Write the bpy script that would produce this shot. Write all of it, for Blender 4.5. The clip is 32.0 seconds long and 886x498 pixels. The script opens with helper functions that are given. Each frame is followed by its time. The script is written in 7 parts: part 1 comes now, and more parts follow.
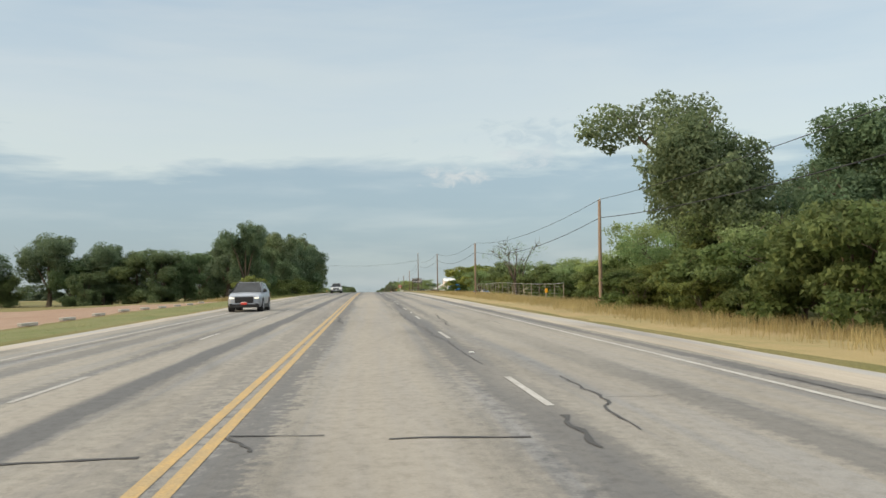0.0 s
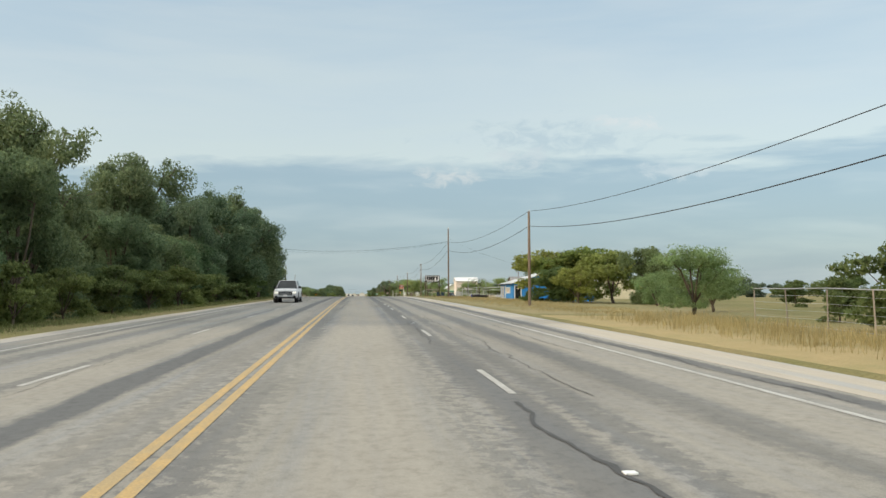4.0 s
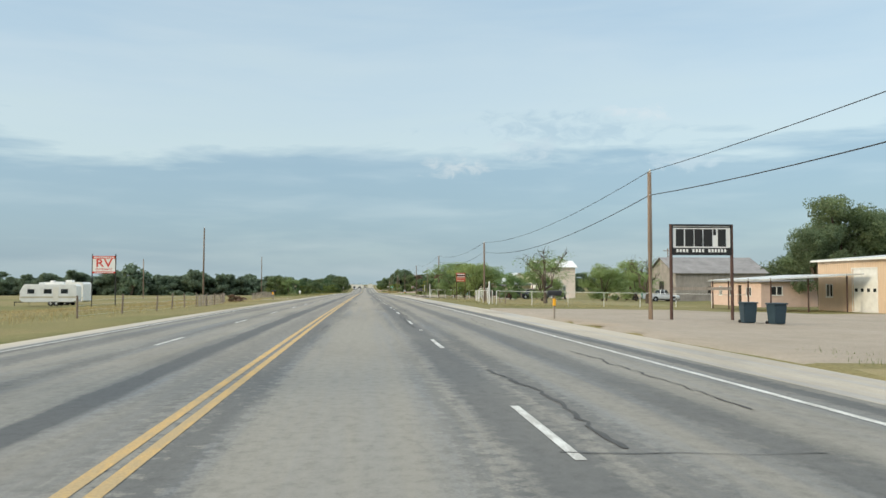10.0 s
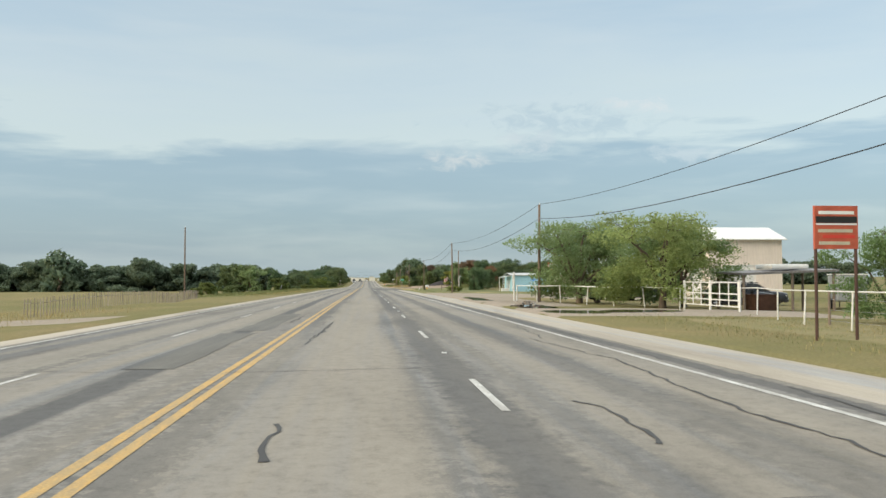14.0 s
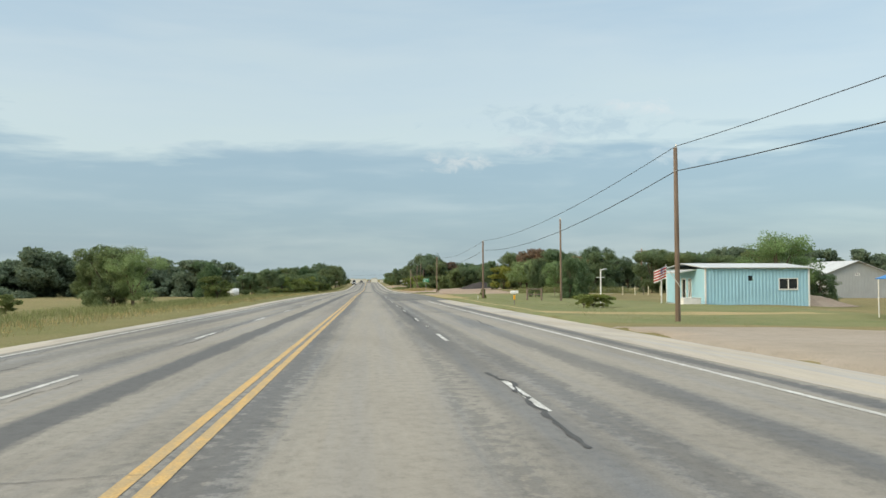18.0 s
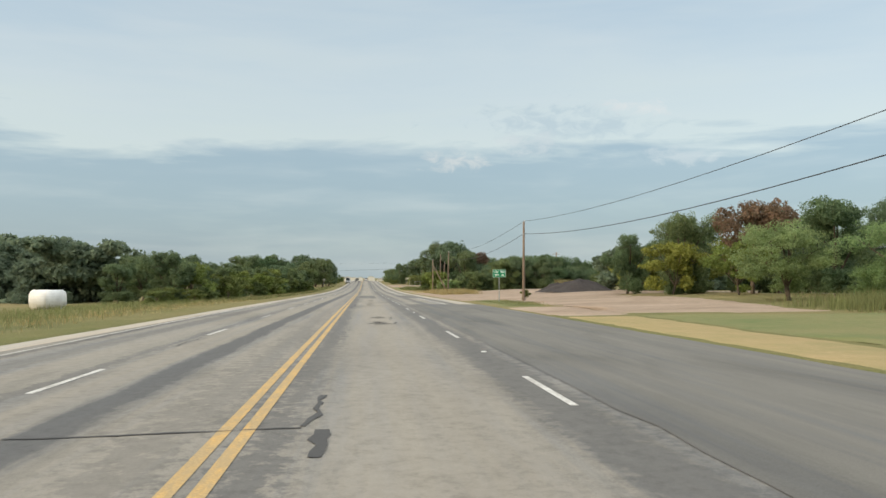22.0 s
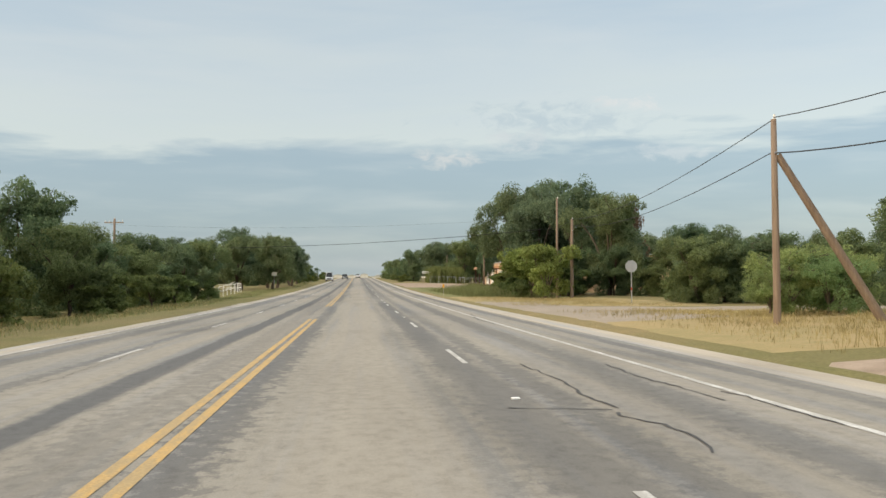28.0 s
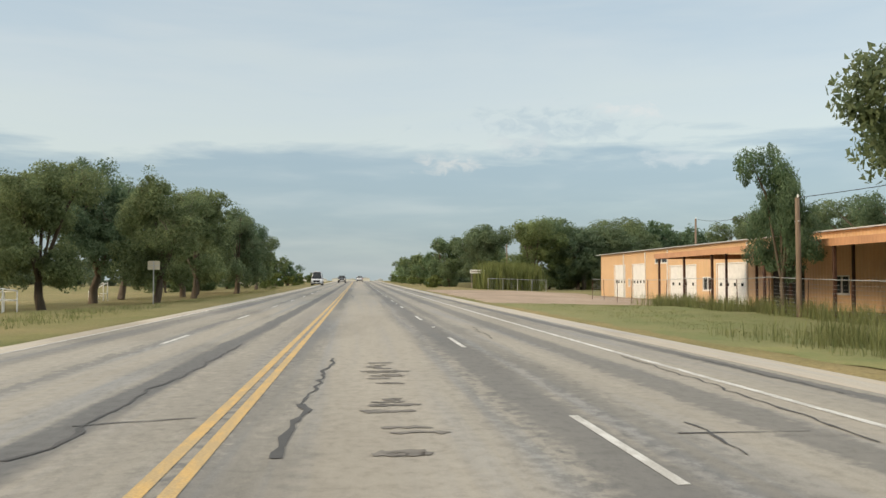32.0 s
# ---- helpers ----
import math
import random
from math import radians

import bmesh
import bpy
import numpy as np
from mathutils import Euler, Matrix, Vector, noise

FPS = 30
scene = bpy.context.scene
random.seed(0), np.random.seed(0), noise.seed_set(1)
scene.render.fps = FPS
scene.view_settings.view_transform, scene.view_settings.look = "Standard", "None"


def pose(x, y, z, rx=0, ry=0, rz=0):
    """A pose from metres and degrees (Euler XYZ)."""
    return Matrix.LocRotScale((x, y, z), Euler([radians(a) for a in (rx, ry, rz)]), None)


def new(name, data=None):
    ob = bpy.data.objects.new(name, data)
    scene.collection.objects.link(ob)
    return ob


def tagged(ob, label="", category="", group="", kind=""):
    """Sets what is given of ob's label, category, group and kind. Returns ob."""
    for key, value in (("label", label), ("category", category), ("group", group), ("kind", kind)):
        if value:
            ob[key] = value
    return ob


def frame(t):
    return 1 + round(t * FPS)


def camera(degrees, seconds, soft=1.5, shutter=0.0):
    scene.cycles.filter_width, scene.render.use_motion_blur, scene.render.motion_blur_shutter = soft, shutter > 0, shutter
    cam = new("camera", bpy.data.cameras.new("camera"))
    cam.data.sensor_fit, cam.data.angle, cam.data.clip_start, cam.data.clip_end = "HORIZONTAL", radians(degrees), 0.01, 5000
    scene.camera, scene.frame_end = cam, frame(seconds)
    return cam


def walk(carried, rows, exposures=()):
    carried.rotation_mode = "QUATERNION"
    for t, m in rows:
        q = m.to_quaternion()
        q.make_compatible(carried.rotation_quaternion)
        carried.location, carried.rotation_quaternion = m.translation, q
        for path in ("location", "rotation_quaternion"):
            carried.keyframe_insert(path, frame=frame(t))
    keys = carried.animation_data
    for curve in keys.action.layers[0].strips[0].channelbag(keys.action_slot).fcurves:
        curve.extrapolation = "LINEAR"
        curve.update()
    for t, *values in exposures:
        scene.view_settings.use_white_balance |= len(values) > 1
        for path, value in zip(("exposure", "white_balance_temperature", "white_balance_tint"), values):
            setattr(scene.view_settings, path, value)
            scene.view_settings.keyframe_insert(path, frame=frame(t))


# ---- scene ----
# ---- camera and its walk ----
cam = camera(55.16, 32.0, soft=1.5)
# seconds, x, y, z, tilt, lean, heading
PATH = [
    (0.0, 1.522, -2.272, 1.400, 92.994, 0.916, -5.120),
    (0.5, 1.532, 8.321, 1.504, 93.145, 0.703, -5.130),
    (1.0, 1.533, 18.921, 1.634, 93.249, 0.449, -5.135),
    (1.5, 1.523, 29.518, 1.765, 93.106, -0.065, -5.135),
    (2.0, 1.517, 40.082, 1.896, 93.048, -0.314, -5.184),
    (2.5, 1.523, 50.594, 2.029, 92.971, -0.109, -5.346),
    (3.0, 1.547, 61.079, 2.163, 92.975, -0.018, -5.564),
    (3.5, 1.584, 71.557, 2.295, 92.985, -0.112, -5.820),
    (5.5, 1.740, 113.402, 2.763, 93.111, 0.997, -5.220),
    (6.0, 1.774, 123.895, 2.867, 92.824, -0.009, -4.988),
    (6.5, 1.800, 134.381, 2.967, 92.936, 0.204, -4.868),
    (7.0, 1.822, 144.885, 3.062, 92.944, -0.095, -4.930),
    (7.5, 1.824, 155.431, 3.146, 92.782, -0.241, -5.060),
    (8.0, 1.826, 165.960, 3.217, 92.655, 0.044, -5.320),
    (8.5, 1.836, 176.455, 3.279, 92.664, 0.105, -5.475),
    (9.0, 1.847, 186.972, 3.328, 92.619, 0.207, -5.491),
    (9.5, 1.859, 197.512, 3.361, 92.613, 0.010, -5.339),
    (10.0, 1.884, 207.999, 3.372, 92.371, -0.020, -5.231),
    (10.5, 1.907, 218.473, 3.365, 92.298, 0.064, -5.167),
    (11.0, 1.926, 228.903, 3.343, 92.210, 0.260, -5.214),
    (11.5, 1.949, 239.273, 3.312, 92.105, 0.229, -5.337),
    (12.0, 1.975, 249.572, 3.270, 91.931, 0.490, -5.411),
    (12.5, 2.004, 259.758, 3.217, 91.843, 0.913, -5.385),
    (13.0, 2.032, 270.002, 3.156, 91.877, 0.752, -5.314),
    (13.5, 2.075, 280.365, 3.095, 91.979, 1.102, -5.219),
    (14.0, 2.096, 290.858, 3.031, 91.894, 0.137, -5.130),
    (14.5, 2.079, 301.451, 2.964, 91.975, 0.002, -4.920),
    (15.0, 2.030, 312.085, 2.896, 91.920, 0.175, -4.751),
    (15.5, 1.968, 322.716, 2.832, 91.846, 0.392, -4.661),
    (17.5, 1.659, 365.370, 2.576, 91.920, 0.612, -4.929),
    (18.0, 1.612, 376.008, 2.493, 92.016, 0.118, -5.021),
    (18.5, 1.578, 386.626, 2.405, 92.004, -0.388, -5.099),
    (19.0, 1.523, 397.260, 2.318, 91.821, -0.315, -4.998),
    (19.5, 1.460, 407.887, 2.233, 91.638, -0.431, -4.937),
    (20.0, 1.394, 418.511, 2.146, 91.678, -0.400, -4.869),
    (20.5, 1.319, 429.137, 2.062, 91.816, -0.453, -4.918),
    (21.0, 1.245, 439.763, 1.984, 91.919, -0.391, -5.083),
    (21.5, 1.198, 450.430, 1.916, 91.988, -0.206, -5.146),
    (22.0, 1.194, 461.114, 1.855, 91.967, -0.195, -5.267),
    (22.5, 1.231, 471.813, 1.793, 91.927, -0.315, -5.442),
    (23.0, 1.268, 482.548, 1.720, 91.932, -0.273, -5.519),
    (23.5, 1.297, 493.298, 1.637, 91.842, -0.192, -5.529),
    (24.0, 1.318, 504.065, 1.549, 91.853, -0.530, -5.451),
    (24.5, 1.334, 514.845, 1.455, 91.891, -0.915, -5.365),
    (25.0, 1.353, 525.629, 1.358, 91.839, -0.840, -5.337),
    (25.5, 1.388, 536.419, 1.253, 91.785, -0.737, -5.331),
    (27.5, 1.663, 579.459, 0.840, 91.772, 0.432, -5.763),
    (28.0, 1.735, 590.120, 0.744, 91.814, 0.411, -5.778),
    (28.5, 1.803, 600.629, 0.656, 91.803, 0.347, -5.526),
    (29.0, 1.811, 611.122, 0.573, 91.900, 0.156, -5.179),
    (29.5, 1.754, 621.576, 0.495, 91.886, 0.053, -4.910),
    (30.0, 1.673, 631.902, 0.428, 92.007, -0.319, -4.701),
    (30.5, 1.588, 642.086, 0.374, 92.179, -0.790, -4.681),
    (31.0, 1.506, 652.178, 0.333, 92.186, -0.512, -4.972),
    (31.5, 1.426, 662.213, 0.302, 92.142, -0.454, -5.286),
    (32.0, 1.342, 672.230, 0.282, 92.157, -0.073, -5.736),
]
walk(cam, [(t, pose(x, y, z, 0, 0, h) @ pose(0, 0, 0, a, 0, 0) @ pose(0, 0, 0, 0, 0, -r)) for t, x, y, z, a, r, h in PATH],
     [(0, 0, 6800, 8), (1, 0, 6600, 5), (3, 0, 6600, 5), (7, 0, 6640, 7), (10, 0, 6200, 3.5), (12, 0, 6360, 4.5), (14, 0, 6500, 5.2), (18, 0, 6400, 4), (21, 0, 6600, 6), (28, 0, 6920, 9), (32, 0, 6860, 8)])

# ---- world, sun ----
SUN_EL, SUN_AZ = radians(20), radians(252)      # low sun to the left, a little behind
world = bpy.data.worlds.new("sky")
scene.world = world
world.use_nodes = True
wn = world.node_tree.nodes
wl = world.node_tree.links
wn.clear()


def wnode(kind, **kw):
    n = wn.new(kind)
    for k, v in kw.items():
        n.inputs[k].default_value = v
    return n


def wramp(src, stops, ease="EASE"):
    r = wn.new("ShaderNodeValToRGB")
    r.color_ramp.interpolation = ease
    while len(r.color_ramp.elements) < len(stops):
        r.color_ramp.elements.new(0.5)
    for e, (p, c) in zip(r.color_ramp.elements, stops):
        e.position, e.color = p, (*c, 1)
    wl.new(src, r.inputs[0])
    return r.outputs[0]


def wmix(fac, a, b):
    m = wn.new("ShaderNodeMix")
    m.data_type = "RGBA"
    wl.new(fac, m.inputs[0])
    for s, v in ((m.inputs[6], a), (m.inputs[7], b)):
        if isinstance(v, tuple):
            s.default_value = (*v, 1)
        else:
            wl.new(v, s)
    return m.outputs[2]


sky = wn.new("ShaderNodeTexSky")
sky.sky_type, sky.sun_disc = "NISHITA", False
sky.sun_elevation, sky.sun_rotation = SUN_EL, SUN_AZ
sky.air_density, sky.dust_density, sky.ozone_density = 1.0, 2.0, 1.5
tc = wn.new("ShaderNodeTexCoord")
sep = wn.new("ShaderNodeSeparateXYZ")
wl.new(tc.outputs["Generated"], sep.inputs[0])
# stretched cloud sheets: wide in azimuth, thin in elevation
mp = wn.new("ShaderNodeMapping")
mp.inputs["Scale"].default_value = (1.0, 1.0, 6.5)
mp.inputs["Location"].default_value = (0.35, 0.1, 0.25)
wl.new(tc.outputs["Generated"], mp.inputs[0])
n1 = wnode("ShaderNodeTexNoise", Scale=3.1, Detail=7.0, Roughness=0.55, Distortion=0.35)
wl.new(mp.outputs[0], n1.inputs["Vector"])
n2 = wnode("ShaderNodeTexNoise", Scale=5.5, Detail=4.0, Roughness=0.5, Distortion=0.3)
wl.new(mp.outputs[0], n2.inputs["Vector"])
# overcast layer: pale above, grey-blue bank low down, hazy at the horizon
wob = wn.new("ShaderNodeMath")
wob.operation = "MULTIPLY_ADD"
wl.new(n1.outputs[0], wob.inputs[0])
wob.inputs[1].default_value = 0.20
wl.new(sep.outputs[2], wob.inputs[2])
bank = wramp(wob.outputs[0], [(0.0, (0.54, 0.65, 0.70)), (0.115, (0.50, 0.615, 0.69)), (0.165, (0.370, 0.493, 0.605)), (0.235, (0.390, 0.513, 0.620)),
                              (0.262, (0.74, 0.82, 0.83)), (0.33, (0.70, 0.79, 0.84)), (0.45, (0.54, 0.675, 0.80)), (0.62, (1.55, 1.57, 1.58)), (1.0, (2.4, 2.38, 2.35))], "LINEAR")
streak = wramp(n2.outputs[0], [(0.42, (0, 0, 0)), (0.78, (0.34, 0.34, 0.34))])
cloud = wmix(streak, bank, (0.76, 0.82, 0.86))
# small cream puffs and a grey wisp standing in the bank ahead: azimuth, elevation, half widths, strength, colour


def wmath(op, a, b=0.0, c=0.0):
    m = wn.new("ShaderNodeMath")
    m.operation = op
    for k, v in enumerate((a, b, c)):
        if isinstance(v, (int, float)):
            m.inputs[k].default_value = v
        else:
            wl.new(v, m.inputs[k])
    return m.outputs[0]


mp2 = wn.new("ShaderNodeMapping")
mp2.inputs["Scale"].default_value = (1.0, 1.0, 2.0)
wl.new(tc.outputs["Generated"], mp2.inputs[0])
n3 = wnode("ShaderNodeTexNoise", Scale=34.0, Detail=6.0, Roughness=0.62, Distortion=0.6)
wl.new(mp2.outputs[0], n3.inputs["Vector"])
ahead = wmath("MAXIMUM", sep.outputs[1], 0.05)
across, upward = wmath("DIVIDE", sep.outputs[0], ahead), wmath("DIVIDE", sep.outputs[2], ahead)
for az, el, su, sv, amt, col in ((13.5, 10.4, 0.16, 0.030, 0.55, (0.47, 0.58, 0.67)), (6.0, 7.9, 0.045, 0.017, 0.62, (0.88, 0.85, 0.83)), (10.9, 9.3, 0.055, 0.020, 0.5, (0.84, 0.85, 0.86)),
                                 (20.6, 8.4, 0.075, 0.013, 0.5, (0.80, 0.83, 0.86)), (18.4, 11.8, 0.055, 0.015, 0.7, (0.90, 0.88, 0.86))):
    du = wmath("DIVIDE", wmath("SUBTRACT", across, math.tan(radians(az))), su)
    dv = wmath("DIVIDE", wmath("SUBTRACT", upward, math.tan(radians(el))), sv)
    d = wmath("SQRT", wmath("ADD", wmath("MULTIPLY", du, du), wmath("MULTIPLY", dv, dv)))
    d = wmath("MULTIPLY_ADD", wmath("SUBTRACT", n3.outputs[0], 0.46), 3.4, d)
    cloud = wmix(wramp(d, [(0.05, (amt, amt, amt)), (1.0, (0, 0, 0))]), cloud, col)
bg1 = wn.new("ShaderNodeBackground")
wl.new(sky.outputs[0], bg1.inputs[0])
bg1.inputs[1].default_value = 0.05
bg2 = wn.new("ShaderNodeBackground")
wl.new(cloud, bg2.inputs[0])
bg2.inputs[1].default_value = 0.70
add = wn.new("ShaderNodeAddShader")
wl.new(bg1.outputs[0], add.inputs[0])
wl.new(bg2.outputs[0], add.inputs[1])
wo = wn.new("ShaderNodeOutputWorld")
wl.new(add.outputs[0], wo.inputs[0])

sun_data = bpy.data.lights.new("sun", "SUN")
sun_data.energy, sun_data.angle, sun_data.color = 2.3, radians(10), (1.0, 0.79, 0.54)
sun = new("sun", sun_data)
sun.rotation_euler = Vector((math.sin(SUN_AZ) * math.cos(SUN_EL), math.cos(SUN_AZ) * math.cos(SUN_EL), math.sin(SUN_EL))).to_track_quat("Z", "Y").to_euler()
scene.view_settings.exposure = 0.0

# ---- materials ----
MATS = {}


class Nodes:
    """Short hand for the nodes of one material."""

    def __init__(self, name, rough=0.9, metal=0.0, spec=0.3):
        self.m = bpy.data.materials.new(name)
        self.m.use_nodes = True
        self.t = self.m.node_tree
        self.b = self.t.nodes["Principled BSDF"]
        self.b.inputs["Roughness"].default_value = rough
        self.b.inputs["Metallic"].default_value = metal
        self.b.inputs["Specular IOR Level"].default_value = spec
        self.co = self.t.nodes.new("ShaderNodeTexCoord").outputs["Object"]
        MATS[name] = self.m

    def link(self, a, b):
        self.t.links.new(a, b)

    def mapped(self, scale, loc=(0, 0, 0)):
        n = self.t.nodes.new("ShaderNodeMapping")
        n.inputs["Scale"].default_value, n.inputs["Location"].default_value = scale, loc
        self.link(self.co, n.inputs[0])
        return n.outputs[0]

    def noise(self, scale, detail=4, rough=0.6, vec=None, dist=0.0):
        n = self.t.nodes.new("ShaderNodeTexNoise")
        n.inputs["Scale"].default_value, n.inputs["Detail"].default_value = scale, detail
        n.inputs["Roughness"].default_value, n.inputs["Distortion"].default_value = rough, dist
        self.link(vec or self.co, n.inputs["Vector"])
        return n.outputs[0]

    def ramp(self, src, stops):
        r = self.t.nodes.new("ShaderNodeValToRGB")
        while len(r.color_ramp.elements) < len(stops):
            r.color_ramp.elements.new(0.5)
        for e, (p, c) in zip(r.color_ramp.elements, stops):
            e.position, e.color = p, ((c, c, c, 1) if not isinstance(c, tuple) else (*c, 1))
        self.link(src, r.inputs[0])
        return r.outputs[0]

    def mix(self, fac, a, b, mode="MIX"):
        m = self.t.nodes.new("ShaderNodeMix")
        m.data_type, m.blend_type = "RGBA", mode
        for s, v in ((m.inputs[0], fac), (m.inputs[6], a), (m.inputs[7], b)):
            if isinstance(v, tuple):
                s.default_value = (*v, 1)
            elif isinstance(v, (int, float)):
                s.default_value = v
            else:
                self.link(v, s)
        return m.outputs[2]

    def math(self, op, a, b=0.5, c=0.0):
        m = self.t.nodes.new("ShaderNodeMath")
        m.operation = op
        for s, v in zip(m.inputs, (a, b, c)):
            if isinstance(v, (int, float)):
                s.default_value = v
            else:
                self.link(v, s)
        return m.outputs[0]

    def xyz(self):
        n = self.t.nodes.new("ShaderNodeSeparateXYZ")
        self.link(self.co, n.inputs[0])
        return n.outputs

    def random(self):
        return self.t.nodes.new("ShaderNodeObjectInfo").outputs["Random"]

    def island(self):
        return self.t.nodes.new("ShaderNodeNewGeometry").outputs["Random Per Island"]

    def bump(self, src, strength=0.3, dist=0.02):
        n = self.t.nodes.new("ShaderNodeBump")
        n.inputs["Strength"].default_value, n.inputs["Distance"].default_value = strength, dist
        self.link(src, n.inputs["Height"])
        self.link(n.outputs[0], self.b.inputs["Normal"])

    def color(self, src):
        if isinstance(src, tuple):
            self.b.inputs["Base Color"].default_value = (*src, 1)
        else:
            self.link(src, self.b.inputs["Base Color"])
        return self


def plain(name, col, rough=0.6, metal=0.0, wear=0.25, scale=2.0, spec=0.4):
    """Paint or metal with stains at two scales."""
    n = Nodes(name, rough, metal, spec)
    a = n.ramp(n.noise(scale, 5), [(0.35, 1.0), (0.75, 1.0 - wear)])
    b = n.ramp(n.noise(scale * 14, 3), [(0.3, 1.0), (0.8, 1.0 - wear * 0.5)])
    n.color(n.mix(1.0, n.mix(1.0, col, a, "MULTIPLY"), b, "MULTIPLY"))
    n.bump(n.noise(scale * 20, 3), 0.08, 0.01)
    return n.m


def ribbed(name, col, pitch, axis, rough=0.5, metal=0.0, wear=0.3, depth=0.02):
    """Corrugated metal sheet; ribs run up, spaced along axis (0 x, 1 y)."""
    n = Nodes(name, rough, metal, 0.4)
    w = n.t.nodes.new("ShaderNodeTexWave")
    w.bands_direction = "XYZ"[axis]
    w.inputs["Scale"].default_value = 0.314 / pitch
    w.inputs["Distortion"].default_value = 0.0
    n.link(n.co, w.inputs["Vector"])
    a = n.ramp(n.noise(0.6, 5), [(0.35, 1.0), (0.8, 1.0 - wear)])
    s = n.ramp(n.noise(3.0, 4, 0.6, n.mapped((4, 4, 0.25))), [(0.4, 1.0), (0.8, 1.0 - wear)])
    n.color(n.mix(1.0, n.mix(1.0, col, a, "MULTIPLY"), s, "MULTIPLY"))
    n.bump(w.outputs[0], 0.9, depth)
    return n.m


def foliage(name, dark, light, back=0.25):
    n = Nodes(name, 0.75, 0.0, 0.2)
    r = n.mix(n.island(), dark, light)
    big = n.ramp(n.noise(0.45, 3), [(0.35, 0.7), (0.7, 1.2)])
    c = n.mix(1.0, r, big, "MULTIPLY")
    tone = n.ramp(n.random(), [(0.0, (0.82, 0.92, 0.85)), (0.5, (1.0, 1.0, 1.0)), (1.0, (1.18, 1.08, 0.86))])
    c = n.mix(1.0, c, tone, "MULTIPLY")
    n.color(c)
    tr = n.t.nodes.new("ShaderNodeBsdfTranslucent")
    n.link(c, tr.inputs[0])
    mx = n.t.nodes.new("ShaderNodeMixShader")
    mx.inputs[0].default_value = back
    n.link(n.b.outputs[0], mx.inputs[1])
    n.link(tr.outputs[0], mx.inputs[2])
    n.link(mx.outputs[0], n.t.nodes["Material Output"].inputs[0])
    return n.m


def asphalt(name, base, spread, warm):
    """Old chip-seal: streaks along the road, wheel tracks, blotches, aggregate."""
    n = Nodes(name, 0.88, 0.0, 0.25)
    x, y, z = n.xyz()
    streak = n.noise(1.0, 5, 0.6, n.mapped((2.2, 0.045, 1)))
    fine = n.noise(1.0, 4, 0.7, n.mapped((9.0, 0.5, 1)))
    blot = n.noise(0.22, 6, 0.65, n.mapped((1.6, 0.35, 1)), 0.6)
    grain = n.noise(55, 3, 0.7)
    lo, hi = base * (1 - spread), base * (1 + spread)
    c = n.ramp(streak, [(0.30, (lo * 0.97, lo, lo * 1.02)), (0.52, (base * warm, base, base * (2 - warm) * 0.93)), (0.72, (hi * warm, hi, hi * (2 - warm) * 0.92))])
    c = n.mix(1.0, c, n.ramp(fine, [(0.3, 0.93), (0.7, 1.06)]), "MULTIPLY")
    c = n.mix(1.0, c, n.ramp(blot, [(0.32, 0.72), (0.5, 1.0), (0.75, 1.12)]), "MULTIPLY")
    c = n.mix(1.0, c, n.ramp(grain, [(0.3, 0.82), (0.7, 1.12)]), "MULTIPLY")
    n.color(c)
    n.bump(grain, 0.35, 0.008)
    return n, c


A, C0 = asphalt("asphalt", 0.25, 0.10, 1.06)
# bleeding tar: dark bands along the wheel tracks, worn through in small scabs
X, Y, Z = A.xyz()
along = A.math("DIVIDE", Y, 800.0)
edge = A.noise(1.0, 4, 0.65, A.mapped((2.6, 0.30, 1)))
scab = A.noise(1.0, 5, 0.70, A.mapped((5.2, 4.2, 1)))
big = A.noise(1.0, 3, 0.6, A.mapped((0.8, 0.05, 1), (2.0, 5.0, 0)))
# the left band swings towards the centre line and back
swing = A.math("SUBTRACT", A.ramp(along, [(0.04, 0.12), (0.10, 0.28), (0.20, 0.5), (0.40, 0.5), (0.48, 0.16), (0.62, 0.18), (0.70, 0.3), (0.84, 0.55)]), 0.5)
cover = C0
for cx, wide, amt, seed, rag, wave in ((-1.42, 0.36, 0.90, 3.0, 0.10, 1), (-0.62, 0.55, 0.55, 4.0, 1.0, 0), (-3.15, 0.24, 0.5, 7.0, 0.4, 0), (-4.7, 0.45, 0.5, 9.0, 0.4, 0), (0.36, 0.46, 0.70, 5.0, 0.75, 0),
                                       (3.42, 0.52, 0.72, 1.0, 0.30, 0), (4.15, 0.34, 0.55, 11.0, 0.5, 0), (5.5, 0.42, 0.6, 8.0, 0.3, 0), (2.75, 0.30, 0.4, 6.0, 1.0, 0), (7.55, 0.24, 0.8, 2.0, 0.15, 0), (-5.55, 0.2, 0.6, 12.0, 0.3, 0)):
    d = A.math("SUBTRACT", X, cx)
    if wave:
        d = A.math("SUBTRACT", d, swing)
    d = A.math("ABSOLUTE", d)
    d = A.math("ADD", d, A.math("MULTIPLY", A.math("SUBTRACT", edge, 0.5), 0.42))
    d = A.math("ADD", d, A.math("MULTIPLY", A.math("SUBTRACT", scab, 0.44), 2.4 * rag))
    band = A.ramp(A.math("DIVIDE", d, wide), [(0.6, 1.0), (1.15, 0.0)])
    on = A.ramp(A.noise(1.0, 3, 0.6, A.mapped((0.3, 0.022, 1), (seed, seed * 3, 0))), [(0.30, 0.0), (0.50, 1.0)] if rag > 0.2 else [(0.26, 0.45), (0.4, 1.0)])
    cover = A.mix(A.math("MULTIPLY", A.math("MULTIPLY", band, on), amt), cover, (0.105, 0.107, 0.109))
